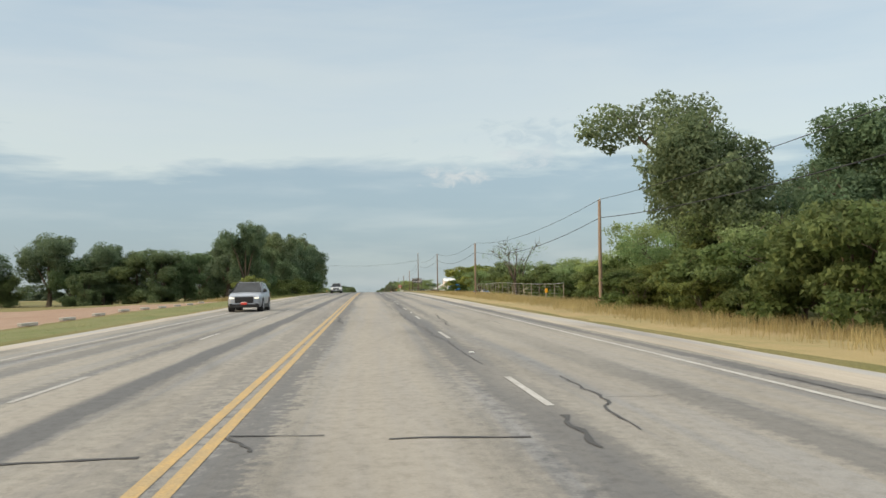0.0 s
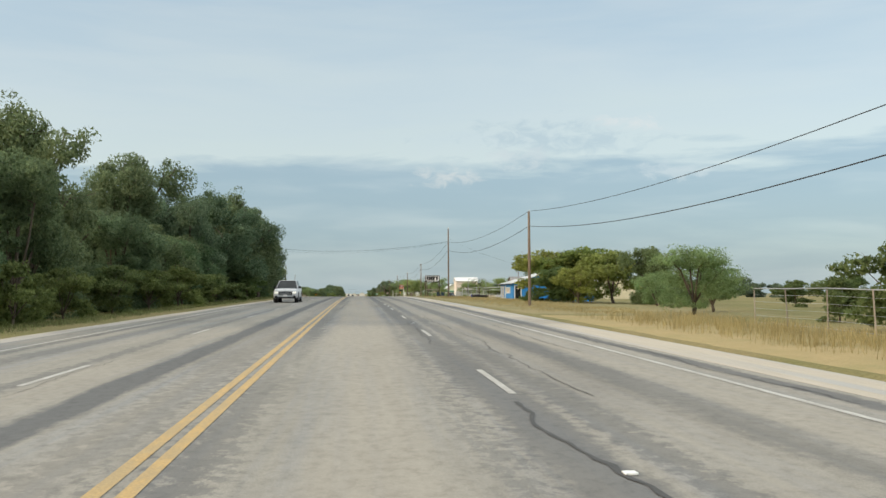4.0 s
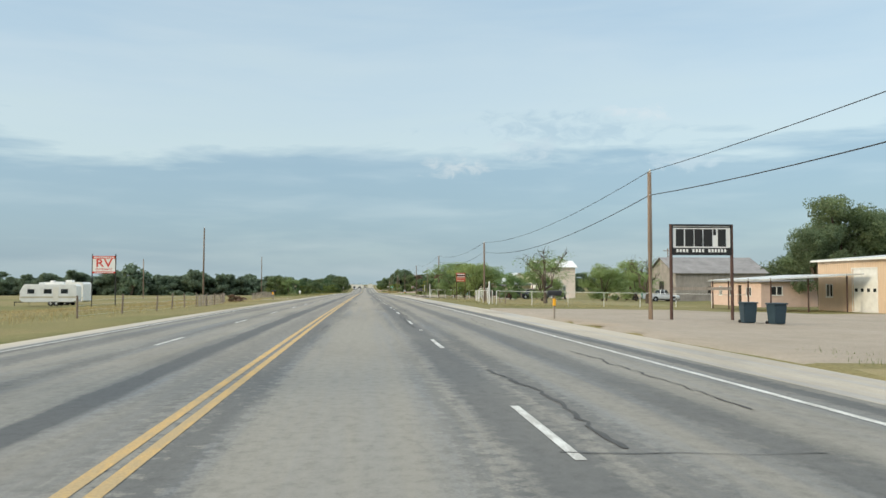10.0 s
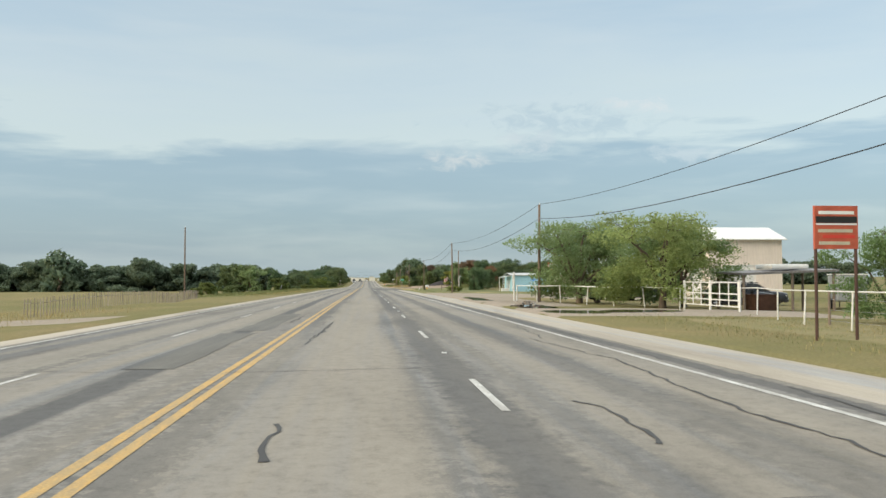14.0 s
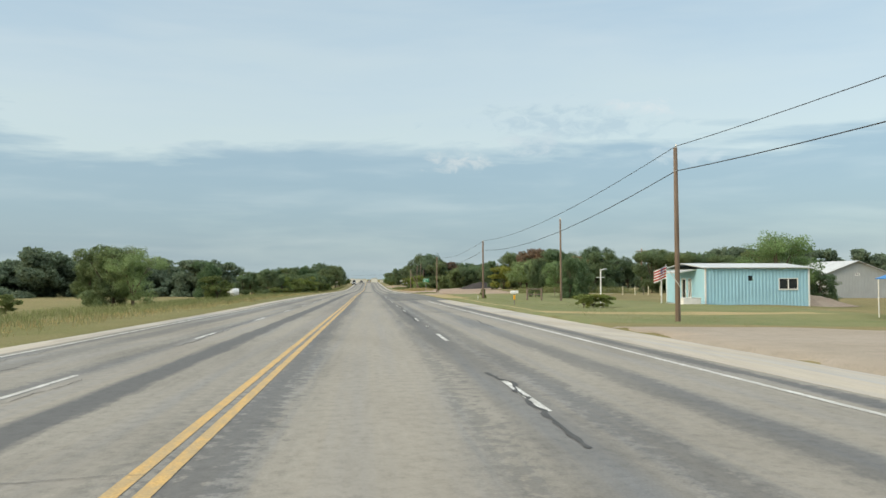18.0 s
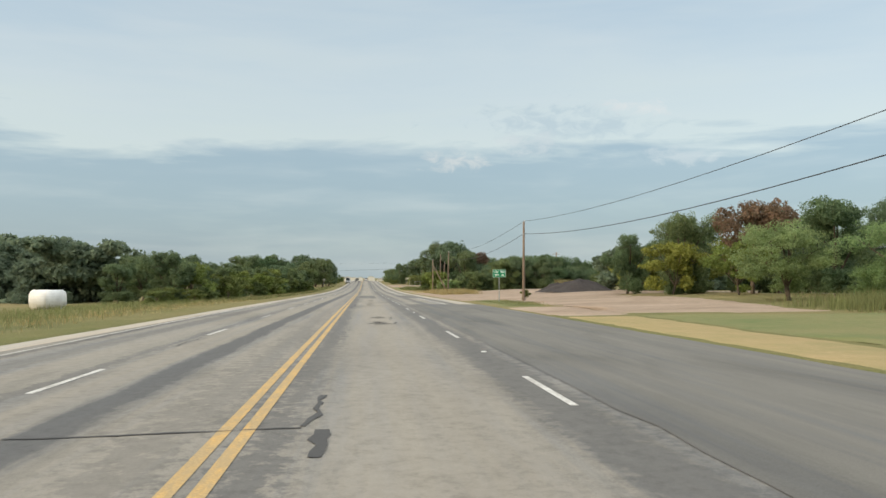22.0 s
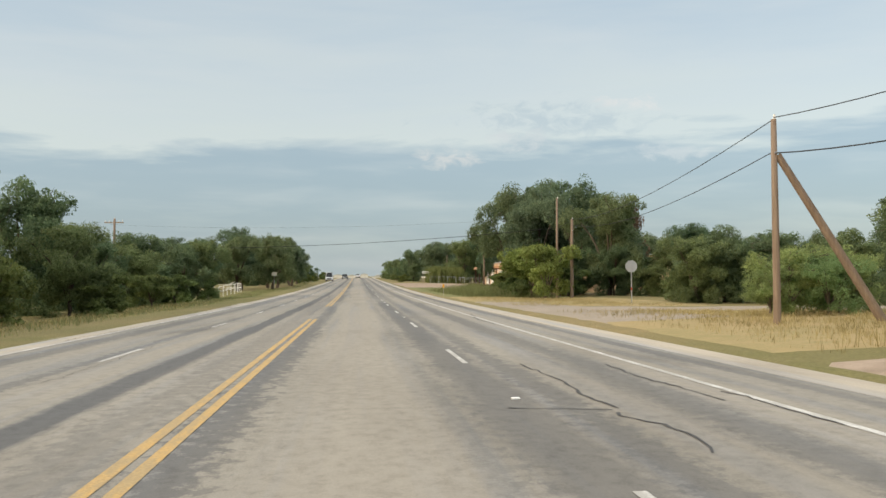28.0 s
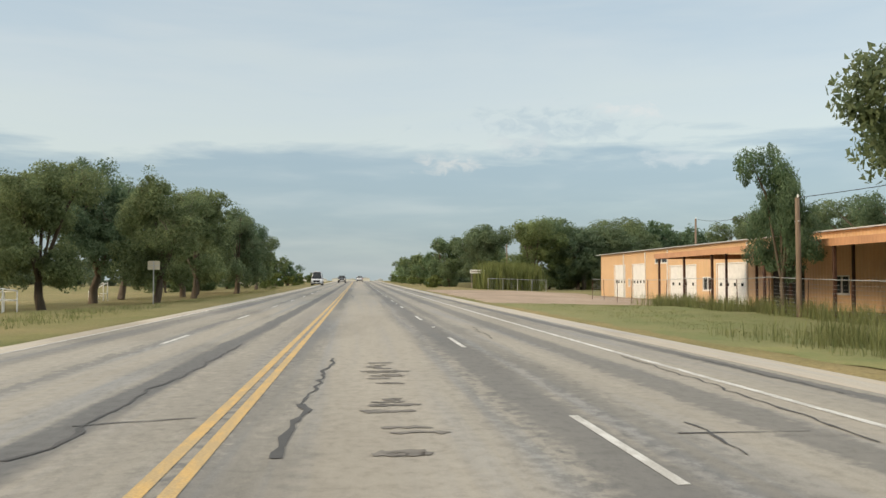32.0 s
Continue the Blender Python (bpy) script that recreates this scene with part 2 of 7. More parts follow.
# pale dust worn into the lane centres
for cx, wide, amt in ((1.75, 1.05, 0.5), (-0.75, 0.5, 0.30), (-2.45, 0.45, 0.4), (4.75, 0.35, 0.3), (6.3, 0.5, 0.4), (-4.0, 0.4, 0.3)):
    d = A.math("ABSOLUTE", A.math("SUBTRACT", X, cx))
    d = A.math("ADD", A.math("DIVIDE", d, wide), A.math("MULTIPLY", A.math("SUBTRACT", big, 0.5), 1.6))
    d = A.math("ADD", d, A.math("MULTIPLY", A.math("SUBTRACT", scab, 0.5), 0.7))
    cover = A.mix(A.math("MULTIPLY", A.ramp(d, [(0.55, 1.0), (1.15, 0.0)]), amt), cover, (0.335, 0.305, 0.255))
mott = A.ramp(A.noise(1.0, 5, 0.75, A.mapped((6.5, 5.0, 1), (3.0, 1.0, 0))), [(0.32, 0.80), (0.5, 1.0), (0.68, 1.08)])
cover = A.mix(1.0, cover, mott, "MULTIPLY")
# an older, greyer length of surfacing
age = A.ramp(along, [(0.10, (1.0, 1.0, 1.0)), (0.24, (0.80, 0.815, 0.83)), (0.29, (0.80, 0.815, 0.83)), (0.345, (0.88, 0.865, 0.85)), (0.45, (0.93, 0.918, 0.905)), (0.60, (0.88, 0.88, 0.88)), (0.72, (0.98, 0.975, 0.965))])
cover = A.mix(1.0, cover, age, "MULTIPLY")
A.color(cover)
B, C1 = asphalt("shoulder_chip", 0.37, 0.08, 1.12)
N_, C2 = asphalt("new_asphalt", 0.15, 0.16, 1.03)
plain("tar", (0.06, 0.058, 0.056), 0.7, 0, 0.3, 3)
plain("tar_bleed", (0.19, 0.175, 0.155), 0.85, 0, 0.4, 3)


def worn_paint(name, col, under, old):
    """Road paint scuffed through; old: how far the first length has faded."""
    n = Nodes(name, 0.75, 0, 0.3)
    x, y, z = n.xyz()
    w = n.ramp(n.noise(1.0, 6, 0.75, n.mapped((6, 1.6, 1))), [(0.40, 0.0), (0.56, 1.0)])
    runs = n.ramp(n.noise(1.0, 2, 0.5, n.mapped((0.3, 0.045, 1))), [(0.5, 0.0), (0.72, 0.5)])
    w = n.math("MULTIPLY", w, 0.72)
    for more in (runs, n.ramp(n.math("DIVIDE", y, 800.0), [(0.17, old), (0.24, 0.0)])):
        w = n.math("ADD", w, n.math("MULTIPLY", more, n.math("SUBTRACT", 1.0, w)))
    g = n.ramp(n.noise(40, 2), [(0.35, 0.82), (0.65, 1.05)])
    n.color(n.mix(1.0, n.mix(w, col, under), g, "MULTIPLY"))


worn_paint("yellow_paint", (0.545, 0.35, 0.125), (0.36, 0.28, 0.16), 0.35)
worn_paint("white_paint", (0.64, 0.64, 0.61), (0.33, 0.315, 0.285), 0.5)

G = Nodes("grass_ground", 0.95, 0, 0.1)
gx, gy, gz = G.xyz()
dry = G.mix(0.5, G.noise(0.012, 5, 0.6, None, 0.8), G.noise(0.11, 6, 0.7, None, 0.8))
spot = G.noise(0.6, 5, 0.65)
gr = G.mix(G.ramp(dry, [(0.40, 0.0), (0.62, 1.0)]), (0.142, 0.150, 0.056), (0.285, 0.222, 0.115))
gr = G.mix(G.ramp(spot, [(0.35, 0.0), (0.75, 0.65)]), gr, (0.20, 0.175, 0.085))
gr = G.mix(1.0, gr, G.ramp(G.noise(14, 4, 0.7), [(0.25, 0.6), (0.75, 1.3)]), "MULTIPLY")
G.color(gr)
G.bump(G.noise(9, 4, 0.7), 0.6, 0.08)


def earth(name, a, b, c):
    n = Nodes(name, 0.95, 0, 0.15)
    v = n.mix(n.ramp(n.noise(0.18, 6, 0.65, None, 0.4), [(0.35, 0.0), (0.65, 1.0)]), a, b)
    v = n.mix(n.ramp(n.noise(1.7, 5, 0.7), [(0.45, 0.0), (0.8, 0.7)]), v, c)
    n.color(n.mix(1.0, v, n.ramp(n.noise(25, 3, 0.7), [(0.3, 0.78), (0.7, 1.15)]), "MULTIPLY"))
    n.bump(n.noise(6, 5, 0.7), 0.5, 0.05)


earth("dirt", (0.275, 0.208, 0.152), (0.385, 0.305, 0.235), (0.205, 0.155, 0.118))
earth("gravel_lot", (0.30, 0.255, 0.20), (0.35, 0.30, 0.245), (0.24, 0.205, 0.16))
earth("brown_field", (0.30, 0.20, 0.14), (0.34, 0.25, 0.19), (0.25, 0.17, 0.12))
earth("green_lawn", (0.135, 0.165, 0.064), (0.195, 0.192, 0.085), (0.25, 0.205, 0.11))
earth("dry_verge", (0.36, 0.275, 0.14), (0.27, 0.235, 0.11), (0.42, 0.31, 0.17))
earth("mixed_verge", (0.26, 0.215, 0.115), (0.185, 0.18, 0.082), (0.32, 0.255, 0.14))
earth("asphalt_millings", (0.045, 0.04, 0.04), (0.065, 0.058, 0.055), (0.03, 0.028, 0.028))

foliage("oak_leaf", (0.115, 0.168, 0.102), (0.215, 0.28, 0.168), 0.5)
foliage("dense_leaf", (0.118, 0.172, 0.095), (0.22, 0.287, 0.15), 0.5)
foliage("mesquite_leaf", (0.20, 0.28, 0.12), (0.33, 0.42, 0.20), 0.55)
foliage("scrub_leaf", (0.112, 0.156, 0.061), (0.213, 0.263, 0.101), 0.5)
foliage("yellow_leaf", (0.18, 0.22, 0.062), (0.34, 0.38, 0.12), 0.5)
foliage("brown_leaf", (0.165, 0.13, 0.088), (0.30, 0.185, 0.13), 0.45)
# distance haze is mixed into this leaf colour: paler and bluer
foliage("far_haze_leaf", (0.14, 0.193, 0.129), (0.217, 0.273, 0.181), 0.5)
foliage("dry_grass", (0.34, 0.26, 0.12), (0.52, 0.41, 0.21), 0.45)
foliage("green_grass", (0.175, 0.198, 0.08), (0.295, 0.295, 0.135), 0.5)
foliage("cane_leaf", (0.12, 0.15, 0.045), (0.24, 0.26, 0.1), 0.35)


def wood(name, a, b):
    n = Nodes(name, 0.85, 0, 0.2)
    v = n.mix(n.ramp(n.noise(1.0, 6, 0.7, n.mapped((14, 14, 0.7))), [(0.3, 0.0), (0.7, 1.0)]), a, b)
    n.color(n.mix(1.0, v, n.ramp(n.random(), [(0, 0.75), (1, 1.2)]), "MULTIPLY"))
    n.bump(n.noise(1.0, 5, 0.7, n.mapped((20, 20, 1.0))), 0.5, 0.02)


wood("bark", (0.075, 0.058, 0.043), (0.16, 0.13, 0.10))
wood("pole_wood", (0.15, 0.11, 0.082), (0.27, 0.205, 0.155))
wood("grey_wood", (0.22, 0.19, 0.16), (0.38, 0.33, 0.28))
plain("wire_black", (0.02, 0.02, 0.022), 0.6)
plain("galvanised", (0.50, 0.51, 0.52), 0.45, 0.7, 0.2)
plain("white_metal", (0.78, 0.78, 0.76), 0.55, 0.0, 0.18)
plain("rusty_steel", (0.13, 0.065, 0.045), 0.8, 0.2, 0.5)
plain("brown_steel", (0.10, 0.055, 0.045), 0.7, 0.1, 0.35)
plain("black_steel", (0.02, 0.02, 0.022), 0.5, 0.2, 0.2)
plain("yellow_marker", (0.85, 0.42, 0.02), 0.5)
plain("rubber", (0.022, 0.022, 0.024), 0.8, 0, 0.3)
plain("alloy", (0.55, 0.56, 0.58), 0.35, 0.9, 0.1)
plain("silver_car", (0.36, 0.39, 0.44), 0.32, 0.55, 0.08)
plain("white_car", (0.62, 0.63, 0.65), 0.3, 0.0, 0.06)
plain("dark_car", (0.035, 0.04, 0.05), 0.3, 0.2, 0.1)
plain("teal_car", (0.05, 0.42, 0.33), 0.45, 0, 0.2)
plain("cream_car", (0.55, 0.50, 0.38), 0.45, 0, 0.2)
plain("black_plastic", (0.025, 0.025, 0.027), 0.6, 0, 0.2)
plain("red_lens", (0.45, 0.02, 0.02), 0.25)
plain("concrete", (0.52, 0.49, 0.44), 0.9, 0, 0.3, 1.2)
plain("sign_white", (0.80, 0.80, 0.78), 0.5, 0, 0.08)
plain("sign_black", (0.02, 0.02, 0.02), 0.5, 0, 0.1)
plain("sign_red", (0.62, 0.06, 0.04), 0.5, 0, 0.12)
plain("sign_orange", (0.56, 0.125, 0.07), 0.6, 0, 0.35, 4.0)
plain("sign_green", (0.0, 0.27, 0.12), 0.45, 0, 0.08)
plain("bin_blue", (0.03, 0.055, 0.075), 0.55, 0, 0.2)
plain("blue_plastic", (0.03, 0.05, 0.30), 0.5, 0, 0.2)
plain("bare_wood", (0.24, 0.19, 0.15), 0.9, 0, 0.35, 5)

g_ = Nodes("dark_glass", 0.06, 0.0, 0.2)
g_.color(g_.ramp(g_.noise(1.5, 2), [(0.3, (0.015, 0.019, 0.022)), (0.7, (0.04, 0.045, 0.05))]))
w_ = Nodes("puddle_water", 0.04, 0.0, 0.6)
w_.color(w_.ramp(w_.noise(0.5, 3), [(0.3, (0.05, 0.045, 0.038)), (0.7, (0.09, 0.08, 0.065))]))
w_.bump(w_.noise(3, 2), 0.05, 0.01)
e_ = Nodes("lit_headlamp", 0.2)
e_.color((0.9, 0.88, 0.8))
e_.b.inputs["Emission Color"].default_value = (1.0, 0.93, 0.78, 1)
e_.b.inputs["Emission Strength"].default_value = 0.55
l_ = Nodes("lamp_glass", 0.15, 0.0, 0.6)
l_.color((0.75, 0.76, 0.78))

# ---- helpers for meshes ----


def mesh_ob(name, bm, mat, parent=None, label="", smooth=False):
    me = bpy.data.meshes.new(name)
    bm.to_mesh(me)
    bm.free()
    return data_ob(name, me, mat, parent, label, smooth)


def data_ob(name, me, mat, parent=None, label="", smooth=False):
    if mat and not me.materials:
        me.materials.append(MATS[mat])
    if smooth:
        me.polygons.foreach_set("use_smooth", [True] * len(me.polygons))
    ob = new(name, me)
    if parent:
        ob.parent = parent
    if label:
        ob["label"] = label
    return ob


def part(name, bm, mat, parent, label="", smooth=False):
    return mesh_ob(name, bm, mat, parent, label, smooth)


def thing(name, m, label, category, group="", kind=""):
    """An Empty at the base of a thing."""
    ob = new(name)
    ob.empty_display_size = 0.2
    ob.matrix_world = m
    return tagged(ob, label, category, group, kind)


def box(bm, x0, x1, y0, y1, z0, z1, bevel=0.0):
    v = [bm.verts.new((x, y, z)) for z in (z0, z1) for x, y in ((x0, y0), (x1, y0), (x1, y1), (x0, y1))]
    fs = [bm.faces.new([v[i] for i in q]) for q in ((3, 2, 1, 0), (4, 5, 6, 7), (0, 1, 5, 4), (1, 2, 6, 5), (2, 3, 7, 6), (3, 0, 4, 7))]
    if bevel:
        es = list({e for f in fs for e in f.edges})
        bmesh.ops.bevel(bm, geom=es, offset=bevel, segments=2, affect="EDGES", profile=0.6)
    return bm


def boxes(*rows, bevel=0.0):
    bm = bmesh.new()
    for r in rows:
        box(bm, *r, bevel=bevel)
    return bm


def tube(bm, a, b, r0, r1=None, sides=8, caps=True):
    """A tapered round bar from a to b."""
    a, b = Vector(a), Vector(b)
    r1 = r0 if r1 is None else r1
    q = (b - a).to_track_quat("Z", "Y")
    rings = []
    for c, r in ((a, r0), (b, r1)):
        rings.append([bm.verts.new(c + q @ Vector((r * math.cos(k * math.tau / sides), r * math.sin(k * math.tau / sides), 0))) for k in range(sides)])
    for k in range(sides):
        bm.faces.new((rings[0][k], rings[0][(k + 1) % sides], rings[1][(k + 1) % sides], rings[1][k]))
    if caps:
        bm.faces.new(rings[0][::-1])
        bm.faces.new(rings[1])
    return bm


def tubes(*rows, sides=8):
    bm = bmesh.new()
    for r in rows:
        tube(bm, *r, sides=sides)
    return bm


def chain(bm, pts, radii, sides=7):
    """One continuous tapered limb through points."""
    prev = None
    for i, p in enumerate(pts):
        d = Vector(pts[min(i + 1, len(pts) - 1)]) - Vector(pts[max(i - 1, 0)])
        q = d.to_track_quat("Z", "Y")
        ring = [bm.verts.new(Vector(p) + q @ Vector((radii[i] * math.cos(k * math.tau / sides), radii[i] * math.sin(k * math.tau / sides), 0))) for k in range(sides)]
        if prev:
            for k in range(sides):
                bm.faces.new((prev[k], prev[(k + 1) % sides], ring[(k + 1) % sides], ring[k]))
        prev = ring
    bm.faces.new(prev)


def prism(bm, poly, axis, a, b):
    """A flat polygon (pairs) pushed along an axis from a to b."""
    def at(p, s):
        return {0: (s, p[0], p[1]), 1: (p[0], s, p[1]), 2: (p[0], p[1], s)}[axis]
    lo = [bm.verts.new(at(p, a)) for p in poly]
    hi = [bm.verts.new(at(p, b)) for p in poly]
    bm.faces.new(lo)
    bm.faces.new(hi[::-1])
    n = len(poly)
    for i in range(n):
        bm.faces.new((lo[(i + 1) % n], lo[i], hi[i], hi[(i + 1) % n]))
    bmesh.ops.recalc_face_normals(bm, faces=bm.faces)
    return bm


def text_part(body, size, m, mat, parent, thick=0.006, spread=1.0):
    """Lettering as a mesh, from the built-in font."""
    cu = bpy.data.curves.new("lettering", "FONT")
    cu.body, cu.size, cu.align_x, cu.align_y, cu.extrude = body, size, "CENTER", "CENTER", thick
    cu.resolution_u = 2
    cu.offset = 0.012 * size
    tmp = bpy.data.objects.new("tmp", cu)
    scene.collection.objects.link(tmp)
    me = bpy.data.meshes.new_from_object(tmp.evaluated_get(bpy.context.evaluated_depsgraph_get()))
    bpy.data.objects.remove(tmp)
    me.materials.clear()
    me.materials.append(MATS[mat])
    ob = new("lettering", me)
    ob.parent = parent
    ob.matrix_local = m @ Matrix.Diagonal((spread, 1, 1, 1))
    return ob


# ---- the lie of the land ----
ROAD_Z = [-0.51, 0.00, 0.49, 1.00, 1.43, 1.78, 1.97, 1.91, 1.70, 1.45, 1.21, 0.90, 0.58, 0.34, 0.01, -0.38, -0.74, -1.02, -1.13, -1.06, -0.90, -0.70, -0.48, -0.25, -0.02, 0.18, 0.34]        # height of the road every 40 m from y = -40


def road_z(y):
    s = (y + 40) / 40
    top = len(ROAD_Z) - 2.001
    if s < 1:
        return ROAD_Z[1] + (s - 1) * (ROAD_Z[1] - ROAD_Z[0])
    over = max(0.0, s - top)
    s = min(s, top)
    i = int(s)
    a = s - i
    p0, p1, p2, p3 = ROAD_Z[i - 1:i + 3]
    z = 0.5 * (2 * p1 + (p2 - p0) * a + (2 * p0 - 5 * p1 + 4 * p2 - p3) * a * a + (3 * p1 - p0 - 3 * p2 + p3) * a ** 3)
    return z - min(over * 40 * 0.012, 7.0) + max(0.0, over * 40 - 1300) * 0.006


ROAD_L, ROAD_R = -7.3, 7.9                 # edges of the dark pavement


def course(y, knots):
    """A value that changes along the road, straight from knot to knot."""
    for (y0, a), (y1, b) in zip(knots, knots[1:]):
        if y < y1:
            return a + (b - a) * max(0.0, (y - y0) / (y1 - y0))
    return knots[-1][1]


def edge_l(y):
    """Where the grass starts on the left, where the paving narrows after the wood."""
    return course(y, ((90, -7.7), (160, -6.75), (420, -6.75), (450, -7.1), (500, -6.6), (600, -6.2)))


def edge_r(y):
    return course(y, ((60, 9.25), (180, 9.5), (240, 9.75), (440, 9.75), (470, 9.3), (530, 9.3), (600, 8.9)))


def rise_r(y):
    """How the land right of the road climbs or falls with the distance from it."""
    return course(y, ((478, -0.016), (520, 0.036), (605, 0.036), (640, -0.016)))



def ground_z(x, y):
    z = road_z(y)
    n = noise.noise((x * 0.21, y * 0.21, 3.0)) * 0.10 + noise.noise((x * 0.05, y * 0.05, 7.0)) * 0.22
    right, left = edge_r(y), edge_l(y)
    if x > right - 1.5:
        d = x - right
        return z + (0.03 + n * min(1, max(0.15, d / 8)) + rise_r(y) * max(0, min(d, 22)) - 0.016 * max(0, min(d, 32) - 22) if d > 0 else 0.03 + d * 0.35)
    if x < left + 1.5:
        d = left - x
        return z + (0.03 + n * min(1, max(0.15, d / 8)) - 0.036 * max(0, min(d, 26)) if d > 0 else 0.03 + d * 0.35)
    return z - 0.08


def sheet(name, xs, ys, zf, mat, label="", kind="structure", category=""):
    verts = [(x, y, zf(x, y)) for y in ys for x in xs]
    w = len(xs)
    faces = [(j * w + i, j * w + i + 1, (j + 1) * w + i + 1, (j + 1) * w + i) for j in range(len(ys) - 1) for i in range(w - 1)]
    me = bpy.data.meshes.new(name)
    me.from_pydata(verts, [], faces)
    ob = data_ob(name, me, mat, smooth=True)
    return tagged(ob, label, category, kind=kind)


def steps(*spans):
    out = []
    for a, b, n in spans:
        out += [a + (b - a) * i / n for i in range(n)]
    return out + [spans[-1][1]]


ground = sheet("ground", steps((-2600, -300, 12), (-300, -60, 24), (-60, -20, 20), (-20, -9.2, 12), (-9.2, -4.6, 20), (-4.6, 7.4, 6), (7.4, 11.0, 15), (11.0, 22, 12), (22, 60, 20), (60, 300, 24), (300, 2600, 12)),
               steps((-250, -10, 24), (-10, 780, 395), (780, 1100, 60), (1100, 3600, 40)), ground_z, "grass_ground", "flat verge and pasture of green and dry grass", category="ground")
ys_ = steps((-120, 1000, 280), (1000, 1500, 25))
me = bpy.data.meshes.new("road")
me.from_pydata([(x, y, road_z(y)) for y in ys_ for x in (max(ROAD_L, edge_l(y) - 0.12), -5.4, -3.5, -1.6, 0.3, 2.2, 4.1, 6.0, ROAD_R)], [],
               [(9 * k + c, 9 * k + c + 1, 9 * k + c + 10, 9 * k + c + 9) for k in range(len(ys_) - 1) for c in range(8)])
road = tagged(data_ob("road", me, "asphalt", smooth=True), "sun-bleached four-lane asphalt road with cracks and tar streaks", "road", kind="structure")
shoulder = sheet("shoulder", steps((ROAD_R, 10.9, 6)), steps((-120, 1000, 280), (1000, 1500, 25)), lambda x, y: road_z(y) - 0.012 * (x - ROAD_R) + 0.0015, "shoulder_chip", "pale chip-sealed road shoulder", category="shoulder")
me = bpy.data.meshes.new("shoulder")
me.from_pydata([(edge_l(y) + dx, y, road_z(y) + dz) for y in ys_ for dx, dz in ((-0.5, -0.2), (-0.15, 0.002), (0.3, 0.003), (0.75, 0.003))], [],
               [(4 * k + c, 4 * k + c + 1, 4 * k + c + 5, 4 * k + c + 4) for k in range(len(ys_) - 1) for c in range(3)])
tagged(data_ob("shoulder", me, "shoulder_chip", smooth=True), "narrow pale road shoulder", "shoulder", kind="structure")


def strip(name, x0, x1, y0, y1, mat, lift=0.004, step=4.0, label="", category="", kind="structure", over=None):
    n = max(1, int((y1 - y0) / step))
    zf = over or (lambda x, y: road_z(y))
    return sheet(name, [x0, x1], [y0 + (y1 - y0) * i / n for i in range(n + 1)], lambda x, y: zf(x, y) + lift, mat, label, kind, category)


# ---- paint on the road ----
for x in (-0.17, 0.05):
    for y0, y1 in ((-110, 624), (641, 1000)):       # broken at the side road
        strip("yellow_line", x, x + 0.125, y0, y1, "yellow_paint", 0.005, 4, "worn double yellow centre line", "road marking")
EDGE_PAINT = ((30, 7.05), (75, 6.9), (130, 6.95), (240, 7.1), (330, 7.15), (400, 7.1), (455, 6.85), (530, 6.9), (600, 6.45))


def edge_line(y0, y1, knots, wide=0.11):
    ys = [y0 + (y1 - y0) * i / max(1, int((y1 - y0) / 4)) for i in range(max(1, int((y1 - y0) / 4)) + 1)]
    verts = [(course(y, knots) + w, y, road_z(y) + 0.005) for y in ys for w in (-wide / 2, wide / 2)]
    me = bpy.data.meshes.new("edge_line")
    me.from_pydata(verts, [], [(2 * i, 2 * i + 1, 2 * i + 3, 2 * i + 2) for i in range(len(ys) - 1)])
    return tagged(data_ob("edge_line", me, "white_paint"), "worn white edge line", "road marking", kind="structure")


edge_line(-110, 452, EDGE_PAINT)
edge_line(520, 1000, EDGE_PAINT)
edge_line(-110, 1000, ((90, -5.83), (160, -5.7), (500, -5.7), (600, -5.45)), 0.09)
DASH0 = 7.4
for x, ph in ((3.60, DASH0), (-2.98, DASH0 + 1.5)):
    k = -3
    while ph + k * 12.192 < 960:
        y = ph + k * 12.192
        strip("lane_dash", x - 0.05, x + 0.05, y, y + 3.05, "white_paint", 0.005, 3, "worn white lane dash", "road marking")["group"] = "lane dashes"
        k += 1

# ---- utility poles and wires ----
POLES = [(14.1, 42.8, 5.8), (13.1, 88.5, 5.65), (13.1, 138.0, 6.3), (12.8, 185.9, 8.5), (13.6, 242.1, 6.1), (14.2, 295.4, 6.05), (14.1, 349.4, 6.8), (14.0, 409.2, 6.95), (13.9, 466.6, 6.1), (13.85, 528.1, 6.45), (13.7, 588.2, 6.4), (13.35, 612.7, 5.9)]


def utility_pole(x, y, h, r=0.108, arm=0.0, label="weathered wooden utility pole carrying two wires"):
    z = ground_z(x, y)
    top = road_z(y) + h - z
    p = thing("utility_pole", pose(x, y, z), label, "utility pole", "utility poles")
    lean = random.uniform(-0.08, 0.08)
    bm = bmesh.new()
    chain(bm, [(0, 0, -0.3), (lean * 0.3, 0, top * 0.5), (lean, 0, top)], [r, r * 0.88, r * 0.72], 10)
    part("pole", bm, "pole_wood", p, smooth=True)
    part("insulator", tubes(((lean + 0.03, 0, top), (lean + 0.03, 0, top + 0.14), 0.045, 0.03)), "white_metal", p)
    part("bracket", tubes(((lean, -r - 0.05, top - 0.95), (lean, r + 0.05, top - 0.95), 0.035)), "galvanised", p)
    if arm:
        part("crossarm", boxes((-arm, arm, -0.06, 0.06, top - 0.45, top - 0.33)), "grey_wood", p)
        for s in (-0.9, -0.5, 0.5, 0.9):
            part("insulator", tubes(((s * arm, 0, top - 0.33), (s * arm, 0, top - 0.18), 0.04)), "white_metal", p)
    return p, Vector((x + lean, y, z + top))


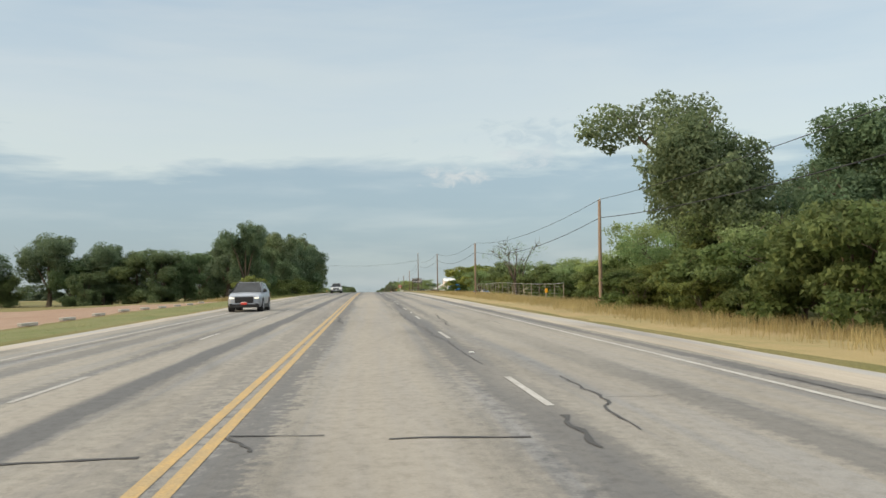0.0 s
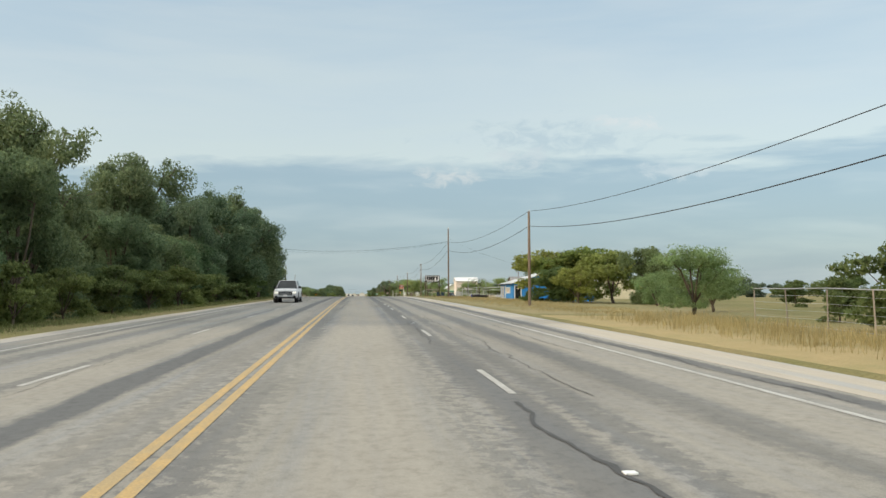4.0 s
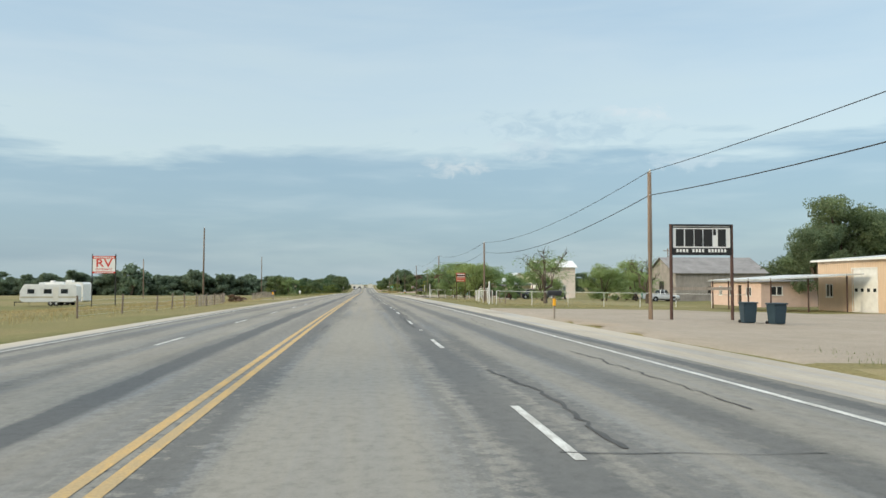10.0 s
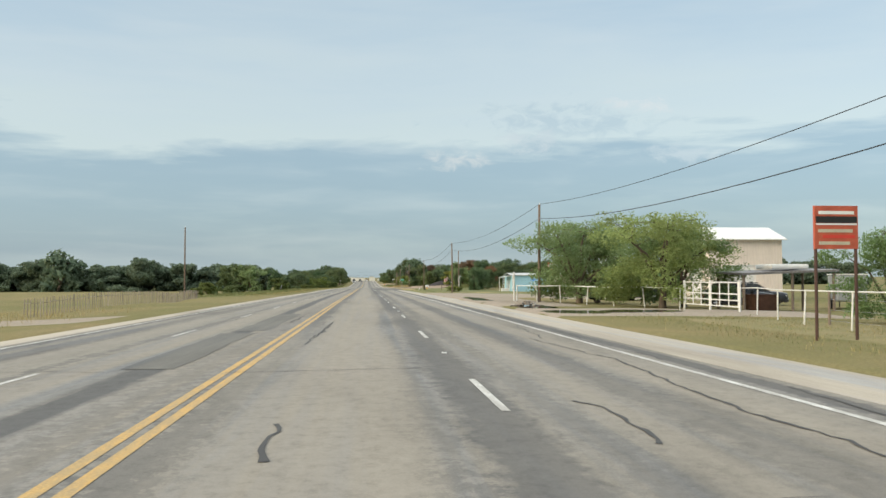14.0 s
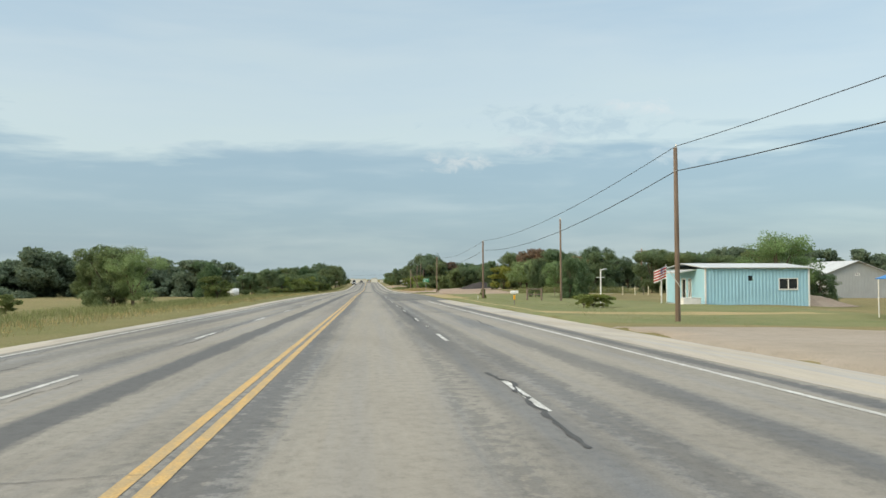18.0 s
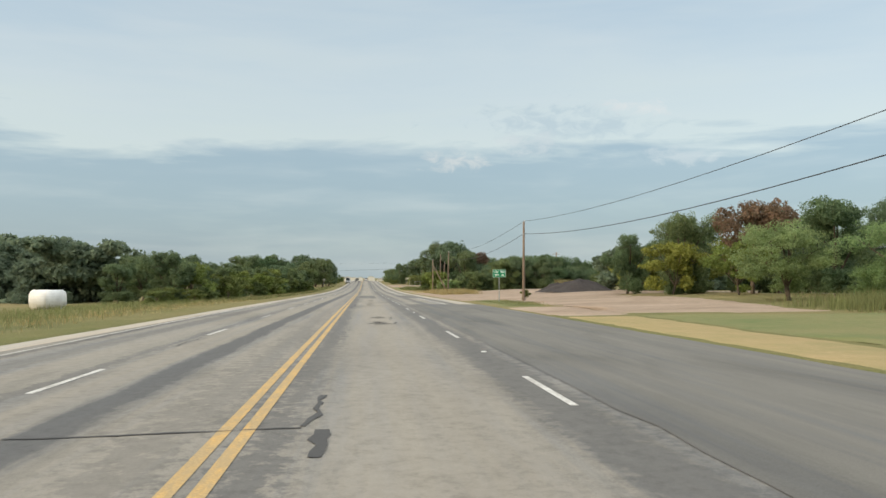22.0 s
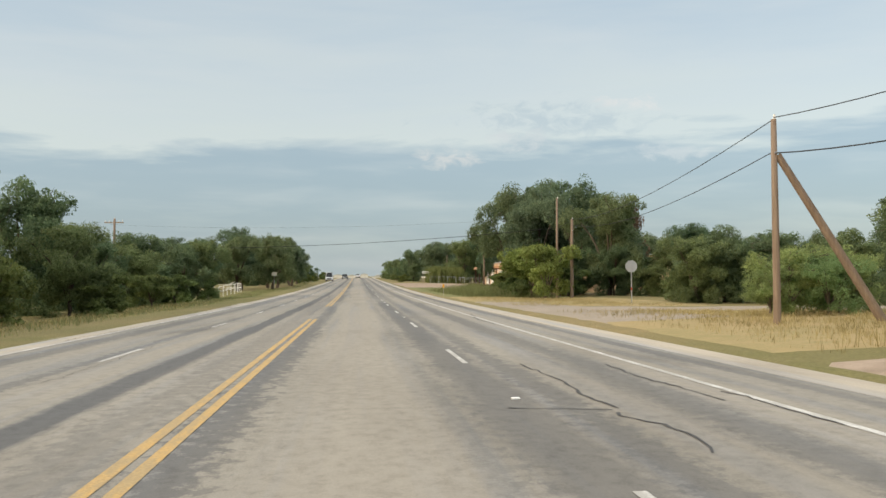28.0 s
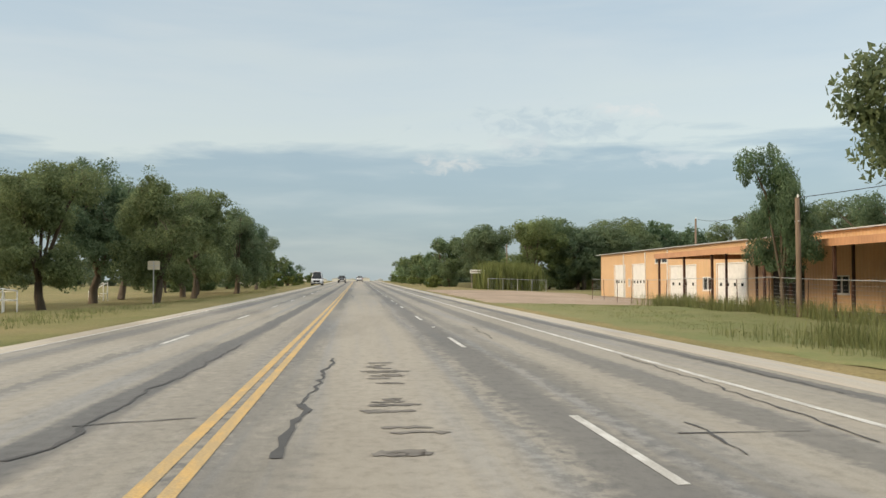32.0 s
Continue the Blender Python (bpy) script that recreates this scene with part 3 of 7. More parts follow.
def wire(a, b, sag, r=0.014, label="sagging black overhead wire", n=18):
    a, b = Vector(a), Vector(b)
    pts = [a.lerp(b, i / n) - Vector((0, 0, sag * 4 * (i / n) * (1 - i / n))) for i in range(n + 1)]
    bm = bmesh.new()
    chain(bm, pts, [r] * (n + 1), 5)
    return tagged(mesh_ob("overhead_wire", bm, "wire_black", smooth=True), label, "wire", "overhead wires")


tops = [utility_pole(*p)[1] for p in POLES]
tops.insert(0, tops[0] + Vector((-0.3, -53, 0.2)))
hang = [p - Vector((0, 0, 1.7 if i == 4 else 0)) for i, p in enumerate(tops)]    # lower on the tall pole
for a, b in zip(hang, hang[1:]):
    wire(a + Vector((0, 0, 0.05)), b + Vector((0, 0, 0.05)), 0.75)
    wire(a - Vector((0, 0, 0.95)), b - Vector((0, 0, 0.95)), 0.9, 0.018)
utility_pole(20.0, 456.1, 7.7, label="tall weathered wooden utility pole in the grass")
utility_pole(-17.4, 311.7, 8.6, label="tall bare wooden pole by a pasture fence")
utility_pole(-21.7, 404.7, 8.75, label="tall bare wooden pole by a pasture fence")
utility_pole(-46.9, 400.7, 8.0, label="tall bare wooden pole in a pasture")
pa = utility_pole(19.2, 663.3, 8.6, 0.12, label="leaning grey utility pole among trees")[1]
pb = utility_pole(19.9, 660.9, 6.6, 0.15, label="brown wooden utility pole among trees")[1]
pc = utility_pole(-21.9, 675.7, 7.7, 0.14, 0.9, label="wooden utility pole with a crossarm")[1]
pd = utility_pole(-20.0, 212.0, 10.6, 0.15, label="tall wooden pole rising from the trees")[1]
pe = utility_pole(18.97, 704.7, 4.75, 0.12, label="wooden pole beside a chain-link fence")[1]
pf = utility_pole(30.0, 742.0, 6.6, 0.11, label="wooden pole behind a metal building")[1]
utility_pole(42.0, 640.0, 8.5, 0.13, 0.8, label="distant utility pole with a crossarm")
utility_pole(44.0, 505.0, 7.0, 0.12, 0.8, label="distant utility pole with a crossarm")
utility_pole(52.0, 345.0, 8.0, 0.12, 0.8, label="distant utility pole with a crossarm")
utility_pole(24.0, 800.0, 6.5, 0.12, label="distant wooden utility pole")
wire(pd - Vector((0, 0, 1.7)), tops[4] - Vector((0, 0, 1.6)), 1.6, 0.016)
wire(pd - Vector((0, 0, 2.0)), tops[4] - Vector((0, 0, 1.7)), 1.65, 0.007)
wire(pc - Vector((0, 0, 2.9)), pa - Vector((0, 0, 2.6)), 0.6, 0.02)
wire(pc - Vector((0.4, 0, 0.6)), pa - Vector((0, 0, 1.6)), 0.6, 0.005)
wire(tops[-1], pb, 0.7)
wire(tops[-1] - Vector((0, 0, 0.9)), pb - Vector((0, 0, 0.5)), 0.8)
wire(pb, pe, 0.8)
wire(pe, pf, 0.5)
wire(tops[4] - Vector((0, 0, 1.2)), (23, 178, road_z(178) + 3.4), 0.6, 0.006)
# brace pole leaning against the last roadside pole
brace = thing("pole_brace", pose(0, 0, 0), "slanted wooden brace pole propping a utility pole", "pole brace")
part("brace", tubes(((tops[-1].x + 0.1, tops[-1].y, tops[-1].z - 1.0), (tops[-1].x + 2.6, tops[-1].y - 1.0, ground_z(16, 609) - 0.2), 0.10, 0.13)), "pole_wood", brace)

# ---- trees and shrubs ----


def leaf_mesh(name, blobs, count, size, mat, seed, droop=0.3, flat=0.8, clumps=13):
    """A crown of small folded leaf sprays, in clumps on uneven blobs (x, y, z, rx, ry, rz)."""
    rng = np.random.default_rng(seed)
    vol = np.array([b[3] * b[4] * b[5] for b in blobs]) ** 0.7
    pick = rng.choice(len(blobs), count, p=vol / vol.sum())
    b = np.array(blobs)[pick]
    # each blob carries clumps of its own size on its skin, with gaps between them
    k = rng.integers(0, clumps, count) + pick * clumps
    cd = rng.normal(size=(len(blobs) * clumps, 3))
    cd /= np.linalg.norm(cd, axis=1)[:, None]
    cr = rng.uniform(0.45, 1.12, len(cd))
    cs = rng.uniform(0.22, 0.55, len(cd))
    d = rng.normal(size=(count, 3))
    d /= np.linalg.norm(d, axis=1)[:, None]
    r = rng.uniform(0.25, 1.0, count) ** 0.5
    loose = rng.random(count) < 0.42
    off = np.where(loose[:, None], d * (rng.uniform(0.3, 1.08, count) ** 0.6)[:, None], cd[k] * cr[k][:, None] + d * (r * cs[k])[:, None])
    c = b[:, :3] + off * b[:, 3:6]
    d = d * 0.6 + cd[k] * 0.6
    up = d * 0.6 + rng.normal(size=(count, 3)) * 0.55 + np.array([0, 0, 0.45])
    up /= np.linalg.norm(up, axis=1)[:, None]
    side = np.cross(up, rng.normal(size=(count, 3)))
    side /= np.linalg.norm(side, axis=1)[:, None]
    fwd = np.cross(up, side)
    s = size * rng.uniform(0.55, 1.35, count)[:, None]
    p0 = c - side * s * 0.6
    p1 = c + fwd * s * flat * 0.55 - up * s * droop * 0.4
    p2 = c + side * s * 0.45 - fwd * s * flat * 0.45 + up * s * 0.05
    verts = np.stack([p0, p1, p2], 1).reshape(-1, 3)
    faces = np.arange(count * 3).reshape(-1, 3)
    me = bpy.data.meshes.new(name)
    me.vertices.add(len(verts))
    me.vertices.foreach_set("co", verts.ravel())
    me.loops.add(faces.size)
    me.loops.foreach_set("vertex_index", faces.ravel().astype(np.int32))
    me.polygons.add(len(faces))
    me.polygons.foreach_set("loop_start", np.arange(0, faces.size, 3, dtype=np.int32))
    me.update()
    me.validate()
    me.materials.append(MATS[mat])
    return me


def tree_meshes(seed, h, spread, trunk, mat, leaves, size, low=0.3, blobs=16, bare=0.0):
    """Trunk with limbs, and a crown, for a tree of height h."""
    rng = random.Random(seed)
    bm = bmesh.new()
    bend = rng.uniform(-0.05, 0.05) * h
    fork = (bend, rng.uniform(-0.03, 0.03) * h, h * max(0.16, low * 0.85))
    chain(bm, [(0, 0, -0.3), (0.02 * h, 0, 0.05), (bend * 0.5, 0, fork[2] * 0.5), fork], [trunk * 1.5, trunk * 1.15, trunk, trunk * 0.85], 9)
    bl = []
    nl = 6
    for k in range(nl):
        a = k * math.tau / nl + rng.uniform(-0.4, 0.4)
        reach = spread * rng.uniform(0.4, 1.0)
        top = h * rng.uniform(0.55, 0.98)
        if k == 0:
            reach, top = spread * 0.15, h * 0.97
        tip = (bend + math.cos(a) * reach, math.sin(a) * reach, top)
        mid = (fork[0] + (tip[0] - fork[0]) * 0.45 + rng.uniform(-0.1, 0.1) * spread, fork[1] + (tip[1] - fork[1]) * 0.45, fork[2] + (tip[2] - fork[2]) * rng.uniform(0.45, 0.7))
        if bare > 0.5:
            # gnarled: two elbows on the way out
            q1 = [fork[i] + (mid[i] - fork[i]) * 0.55 + rng.uniform(-0.16, 0.16) * spread for i in range(3)]
            q2 = [mid[i] + (tip[i] - mid[i]) * 0.5 + rng.uniform(-0.2, 0.2) * spread for i in range(3)]
            chain(bm, [fork, q1, mid, q2, tip], [trunk * 0.5, trunk * 0.4, trunk * 0.27, trunk * 0.15, trunk * 0.04], 6)
        else:
            chain(bm, [fork, mid, tip], [trunk * 0.55, trunk * 0.33, trunk * 0.06], 6)
        for j in range(3 if bare < 0.5 else 8):
            f = rng.uniform(0.3, 0.95)
            s = [mid[i] + (tip[i] - mid[i]) * f for i in range(3)]
            e = (s[0] + rng.uniform(-1, 1) * spread * 0.35, s[1] + rng.uniform(-1, 1) * spread * 0.35, min(s[2] + rng.uniform(0.0, 0.2) * h, h * (0.93 if bare < 0.5 else 1.1)))
            m = [(s[i] + e[i]) / 2 + rng.uniform(-0.04, 0.04) * h for i in range(3)]
            chain(bm, [s, m, e], [trunk * 0.18, trunk * 0.11, trunk * 0.03], 5)
        bl.append((tip[0], tip[1], tip[2] - 0.08 * h, spread * rng.uniform(0.28, 0.42), spread * rng.uniform(0.28, 0.42), h * rng.uniform(0.09, 0.15)))
    while len(bl) < blobs:
        a, q = rng.uniform(0, math.tau), rng.uniform(0.2, 1.0) ** 0.6
        z = rng.uniform(low, 0.86)
        wide = spread * q * (0.95 - 0.55 * max(0, (z - 0.45) / 0.5)) * (0.82 + 0.25 * math.sin(a * 2 + seed))
        bl.append((bend + math.cos(a) * wide, math.sin(a) * wide, h * z, spread * rng.uniform(0.18, 0.38), spread * rng.uniform(0.18, 0.38), h * rng.uniform(0.06, 0.15)))
    me = bpy.data.meshes.new("trunk")
    bm.to_mesh(me)
    bm.free()
    me.materials.append(MATS["bark"])
    me.polygons.foreach_set("use_smooth", [True] * len(me.polygons))
    light = leaf_mesh("crown", bl, int(leaves * 0.22), size * 1.9, mat, seed)
    return me, leaf_mesh("crown", bl, leaves, size, mat, seed), light


KINDS = {
    "oak": [tree_meshes(11 + i, 9.0, 4.2, 0.30, "oak_leaf", 46000, 0.17, 0.22, 24 + 3 * (i % 3)) for i in range(6)],
    "dense": [tree_meshes(31 + i, 8.0, 4.0, 0.22, "dense_leaf", 43000, 0.175, 0.06, 28 + 3 * (i % 3)) for i in range(6)],
    "mesquite": [tree_meshes(51 + i, 5.0, 3.4, 0.17, "mesquite_leaf", 22000, 0.125, 0.14, 30) for i in range(3)],
    "scrub": [tree_meshes(71 + i, 3.6, 2.5, 0.09, "scrub_leaf", 9000, 0.19, 0.04, 18) for i in range(4)],
    "yellow": [tree_meshes(91 + i, 4.2, 2.7, 0.10, "yellow_leaf", 8000, 0.20, 0.05, 18) for i in range(2)],
    "brown": [tree_meshes(101 + i, 5.5, 2.7, 0.14, "brown_leaf", 11000, 0.19, 0.16, 18) for i in range(2)],
    "bare": [tree_meshes(111 + i, 5.6, 3.2, 0.19, "mesquite_leaf", 1500, 0.11, 0.30, 16, 1.0) for i in range(2)],
    "far": [tree_meshes(121 + i, 8.0, 4.6, 0.22, "far_haze_leaf", 3600, 0.6, 0.05, 22) for i in range(3)],
}
SAYS = {
    "oak": ("tree", "dark green live oak with a rounded uneven crown", "tree"),
    "dense": ("tree", "dark green roadside tree leafed down to the ground", "tree"),
    "mesquite": ("tree", "light green feathery mesquite tree with crooked limbs", "tree"),
    "scrub": ("bush", "tangled green brush along the roadside", "bush"),
    "yellow": ("bush", "yellow-green leafy brush beside the road", "bush"),
    "brown": ("tree", "half-dead tree with rust-brown leaves", "tree"),
    "bare": ("tree", "nearly bare tree with crooked dead limbs", "tree"),
    "far": ("tree", "distant dark green tree in a tree line", "tree"),
}
BASE_H = {"oak": 9.0, "dense": 8.0, "mesquite": 5.0, "scrub": 3.6, "yellow": 4.2, "brown": 5.5, "bare": 5.6, "far": 8.0}
trng = random.Random(5)


def plant(kind, x, y, h, wide=1.0, sink=0.0, group=""):
    trunk, crown, light = trng.choice(KINDS[kind])
    crown = light if abs(x - 1) > 62 or y > 815 else crown
    name, label, cat = SAYS[kind]
    s = h / BASE_H[kind]
    m = pose(x, y, ground_z(x, y) - sink, 0, 0, trng.uniform(0, 360)) @ Matrix.Diagonal((s * wide, s * wide, s, 1))
    t = thing(name, m, label, cat, group)
    for n, me in (("trunk", trunk), ("crown" if name == "tree" else "foliage", crown)):
        o = new(n, me)
        o.parent = t
    return t


def wood_line(kind, x0, y0, x1, y1, n, h0, h1, jitter=2.0, wide=1.0, group="roadside trees"):
    for i in range(n):
        f = (i + trng.uniform(-0.3, 0.3)) / max(1, n - 1)
        x, y = x0 + (x1 - x0) * f + trng.uniform(-jitter, jitter), y0 + (y1 - y0) * f + trng.uniform(-jitter, jitter)
        plant(kind, x, y, trng.uniform(h0, h1) * (1 + 0.28 * noise.noise((x * 0.11, y * 0.11, 4.0))), wide * trng.uniform(0.82, 1.12), 0.1, group)


FAR_BLOBS = []


def far_wood(a, b, n, h0, h1, jitter):
    """A far tree line: crowns of the one joined wood."""
    n = int(n * 2.6)
    for i in range(n):
        f = (i + trng.uniform(-0.3, 0.3)) / max(1, n - 1)
        x = a[0] + (b[0] - a[0]) * f + trng.uniform(-jitter, jitter)
        y = a[1] + (b[1] - a[1]) * f + trng.uniform(-jitter, jitter)
        h, z = trng.uniform(h0, h1), ground_z(x, y)
        for k in range(7):
            q = trng.uniform(0.02, 0.92)
            w = h * 0.46 * (1.1 - q * 0.7)
            FAR_BLOBS.append((x + trng.uniform(-w, w), y + trng.uniform(-w, w), z + h * q * 0.93, h * trng.uniform(0.18, 0.28), h * trng.uniform(0.18, 0.28), h * trng.uniform(0.08, 0.15)))


# right-hand brush and trees by the start
plant("oak", 17.6, 37, 10.5, 0.95)
plant("oak", 24.5, 33, 9.5)
plant("oak", 27, 43, 8.0)
wood_line("scrub", 15.6, 18, 16.6, 34, 6, 3.2, 4.4, 0.7, 1.15, "brush")
wood_line("scrub", 16.5, 36, 17.5, 56, 7, 1.8, 2.8, 0.8, 1.1, "brush")
wood_line("dense", 20, 14, 21, 28, 4, 4.2, 5.6, 1.2, 0.95, "brush")
wood_line("mesquite", 19, 33, 21, 58, 6, 4.0, 5.4, 1.0, 1.05)
wood_line("scrub", 14.9, 24, 15.2, 44, 4, 1.6, 2.6, 0.4, 1.0, "brush")
wood_line("scrub", 17.5, 54, 19.5, 112, 15, 1.8, 3.0, 1.6, 1.1, "brush")
wood_line("mesquite", 19, 60, 23, 100, 5, 2.8, 4.0, 1.5)
wood_line("scrub", 26, 60, 36, 150, 14, 2.0, 3.4, 4, 1.2, "brush")
plant("bare", 17.8, 90.5, 5.9)
plant("mesquite", 20.5, 77, 3.8)
plant("mesquite", 18.0, 122, 3.4)
plant("yellow", 20.2, 163, 5.0, 1.25)
plant("yellow", 22.6, 160.5, 5.2, 1.2)
plant("yellow", 24.6, 157, 4.8, 1.2)
plant("scrub", 19.4, 157, 3.2, 1.2)
plant("dense", 26.5, 152, 5.0, 0.9)
wood_line("yellow", 19.5, 152, 24, 166, 4, 2.6, 4.0, 0.8, 1.0, "brush")
wood_line("mesquite", 21, 128, 27, 150, 3, 2.4, 3.4)
# left wood
for x, y, h, w in ((-14.0, 108, 9.8, 0.62), (-15.2, 127, 10.8, 0.78), (-14.6, 142, 10.9, 0.75), (-13.4, 158, 9.6, 0.8), (-12.8, 171, 11.2, 0.85), (-13.0, 179, 11.9, 0.9), (-11.6, 186, 11.0, 0.85)):
    plant("oak", x, y, h, w, 0, "roadside trees")
wood_line("dense", -13.5, 112, -11.8, 178, 11, 5.0, 6.8, 0.8, 0.9)
wood_line("oak", -18.5, 116, -16.5, 150, 4, 7.0, 8.4, 1.5, 0.9)
wood_line("oak", -17.5, 158, -16.5, 186, 4, 9.4, 10.6, 1.2, 0.9)
wood_line("dense", -24, 112, -22, 186, 9, 6.5, 8.5, 2)
wood_line("scrub", -11.2, 100, -9.6, 170, 12, 1.6, 3.2, 0.5, 1.0, "brush")
plant("yellow", -12.4, 99, 2.8)
plant("oak", -14.0, 191, 8.0)
plant("oak", -11.8, 182, 9.5, 0.9)
plant("dense", -13.2, 216, 6.9, 0.95)
plant("dense", -11.8, 206, 6.6, 0.8)
plant("dense", -11.6, 199, 6.0, 0.85)
plant("oak", -11.0, 191.5, 10.6, 0.85)
plant("oak", -17.0, 200, 7.2)
wood_line("dense", -14.8, 192, -17, 212, 4, 4.6, 6.2, 0.8)
wood_line("oak", -36, 112, -95, 128, 13, 6.5, 9.2, 2)
wood_line("dense", -26, 115, -36, 113, 4, 5.8, 7.2, 1.0)
wood_line("dense", -33, 114, -100, 132, 14, 4.0, 6.0, 3)
far_wood((-100, 120), (-260, 200), 16, 6, 9, 6)
# left: pasture beyond the wood, far tree line, brush near the road
far_wood((-60, 560), (-330, 640), 34, 7.5, 11, 8)
far_wood((-27, 572), (-300, 588), 56, 7.0, 9.2, 4)
far_wood((-36, 585), (-150, 610), 16, 6.5, 9.5, 6)
plant("far", -92, 560, 13)
plant("dense", -22.5, 459, 5.7, 1.05)
plant("mesquite", -20.3, 457.5, 5.3, 0.8)
plant("dense", -26.0, 463, 4.6, 0.9)
plant("dense", -18.8, 487, 4.9, 0.75)
plant("scrub", -17.2, 484, 3.0, 1.1)
for px, py, ph in ((-13.9, 311.2, 1.2), (-13.1, 311.8, 0.8), (-15.9, 329.2, 0.9), (-15.0, 329.6, 0.6)):
    plant("brown", px, py, ph, 1.1, 0.25, "brush")
wood_line("scrub", -20, 405, -24, 440, 5, 1.2, 2.4, 1, 1, "brush")
wood_line("dense", -18, 542, -14.5, 608, 10, 3.6, 5.0, 1.2, 0.9)
wood_line("dense", -24, 548, -22, 605, 8, 4.6, 6.0, 1.5, 0.9)
wood_line("dense", -20.5, 614, -18.5, 642, 5, 6.8, 8.2, 1.0, 0.85)
plant("dense", -18.2, 650, 5.6, 0.9)
plant("dense", -17.6, 657, 5.1, 0.9)
wood_line("yellow", -15.5, 548, -13.2, 610, 5, 3.0, 4.6, 0.8, 1.0, "brush")
wood_line("scrub", -13.6, 556, -11.8, 668, 12, 1.5, 3.0, 0.6, 1.0, "brush")
wood_line("dense", -14.8, 612, -13.4, 668, 8, 3.8, 5.4, 0.6, 0.9)
plant("dense", -13.6, 668, 5.0, 0.85)
plant("dense", -15.6, 663, 5.8, 0.85)
wood_line("scrub", -15, 530, -14, 546, 5, 0.8, 1.4, 0.8, 1.2, "brush")
for x, y, h in ((-12.0, 731, 8.5), (-12.7, 748, 9.5), (-16.5, 722, 8.6), (-17.8, 736, 10.4), (-22, 728, 8.5), (-24, 715, 8.2), (-15.5, 757, 9.8), (-11.5, 765, 9.2), (-20, 752, 10.5), (-27, 740, 8.3), (-31, 722, 8.5), (-13, 776, 8.6), (-17, 772, 9.8), (-12.2, 788, 7.4), (-35, 735, 9)):
    plant("oak", x, y, h, 0.85, 0, "shade trees")
plant("oak", -20.5, 712, 7.7, 0.85, 0, "shade trees")
wood_line("dense", -26, 790, -14, 840, 9, 5.0, 7.5, 2)
wood_line("scrub", -12, 800, -11, 900, 9, 1.6, 3.0, 1, 1, "brush")
far_wood((-30, 850), (-120, 960), 14, 6, 9, 6)
# right: trees behind the yards
for x, y, h, w in ((45.5, 286, 8.2, 0.9), (50.5, 290, 10.8, 1.05), (55.0, 293, 10.2, 1.0), (63.0, 291, 9.8, 0.9), (68.5, 294, 10.4, 0.9), (74, 288, 9.4, 0.9)):
    plant("oak", x, y, h, w)
wood_line("mesquite", 46, 347, 72, 355, 7, 5.0, 6.4, 2)
far_wood((70, 345), (160, 400), 16, 6, 9, 6)
plant("bare", 18.5, 285.5, 5.0)
plant("bare", 33, 300, 5.2)
plant("mesquite", 23.0, 308, 5.2, 0.8)
wood_line("mesquite", 32.5, 314, 37, 318, 2, 3.6, 4.6, 1)
plant("mesquite", 16.4, 347.5, 5.6, 1.15)
plant("mesquite", 18.6, 337.5, 5.4, 1.1)
plant("mesquite", 18.6, 351, 5.4, 1.1)
plant("mesquite", 21.2, 341, 5.0, 1.1)
wood_line("mesquite", 24, 322, 34, 326, 2, 3.6, 4.8, 1)
plant("mesquite", 41.0, 455, 6.9, 0.8)
plant("dense", 45.6, 456, 3.2, 1.2)
far_wood((50, 515), (150, 535), 22, 6.2, 8.0, 5)
wood_line("oak", 50, 436, 62, 450, 3, 5.5, 6.5, 1)
for bx in (15.9, 16.6, 17.3):
    plant("yellow", bx, 431.6 + 0.2 * (bx - 16), 0.95, 1.25)
for kind, x, y, h, w in (("dense", 27.2, 529, 6.7, 0.8), ("dense", 25.2, 537, 5.4, 0.8), ("yellow", 25.8, 527, 4.2, 0.9), ("yellow", 27.5, 519, 3.8, 0.9), ("brown", 30, 522, 7.0, 0.85), ("mesquite", 27.0, 511, 5.0, 0.9), ("dense", 33, 516, 6.4, 0.9), ("oak", 35, 528, 7.2, 0.9), ("dense", 38, 510, 6.2, 0.9),
                         ("mesquite", 31, 506, 4.6, 1.0), ("dense", 29.5, 534, 6.5, 0.8), ("brown", 33, 502, 5.4, 0.8), ("oak", 40, 520, 7.5, 0.9)):
    plant(kind, x, y, h, w)
plant("dense", 22.7, 482, 4.9, 0.5)
wood_line("dense", 25, 476, 32, 490, 4, 4.6, 6.0, 1.0, 0.8)
plant("scrub", 13.9, 466.9, 1.1, 0.5)
plant("scrub", 14.1, 528.6, 0.9, 0.6)
wood_line("oak", 33, 545, 44, 580, 8, 5.4, 7.2, 1.5)
wood_line("dense", 31, 540, 40, 572, 7, 4.5, 6.5, 1.5)
wood_line("yellow", 30, 548, 36, 566, 4, 3.6, 5.2, 1, 1, "brush")
wood_line("dense", 43, 503, 62, 500, 6, 5.6, 7.2, 1.2)
wood_line("oak", 40, 538, 56, 552, 6, 6.0, 7.4, 1.2)
wood_line("dense", 38, 536, 50, 546, 5, 4.5, 6.0, 1.0)
plant("yellow", 37, 541, 5.6, 1.0)
far_wood((46, 600), (120, 650), 16, 6.5, 9, 5)
wood_line("dense", 25, 609, 32, 608, 3, 5.4, 6.8, 1.0)
wood_line("dense", 43, 604, 55, 601, 4, 5.4, 6.8, 1.2)
wood_line("dense", 25.5, 669, 39, 663, 7, 4.0, 5.4, 0.8)
plant("dense", 22.3, 672, 4.4, 0.9)
plant("dense", 24.4, 676, 4.8, 0.9)
plant("scrub", 20.6, 668, 3.0, 1.1)
wood_line("dense", 30, 612, 46, 650, 8, 6.0, 8.0, 2.0)
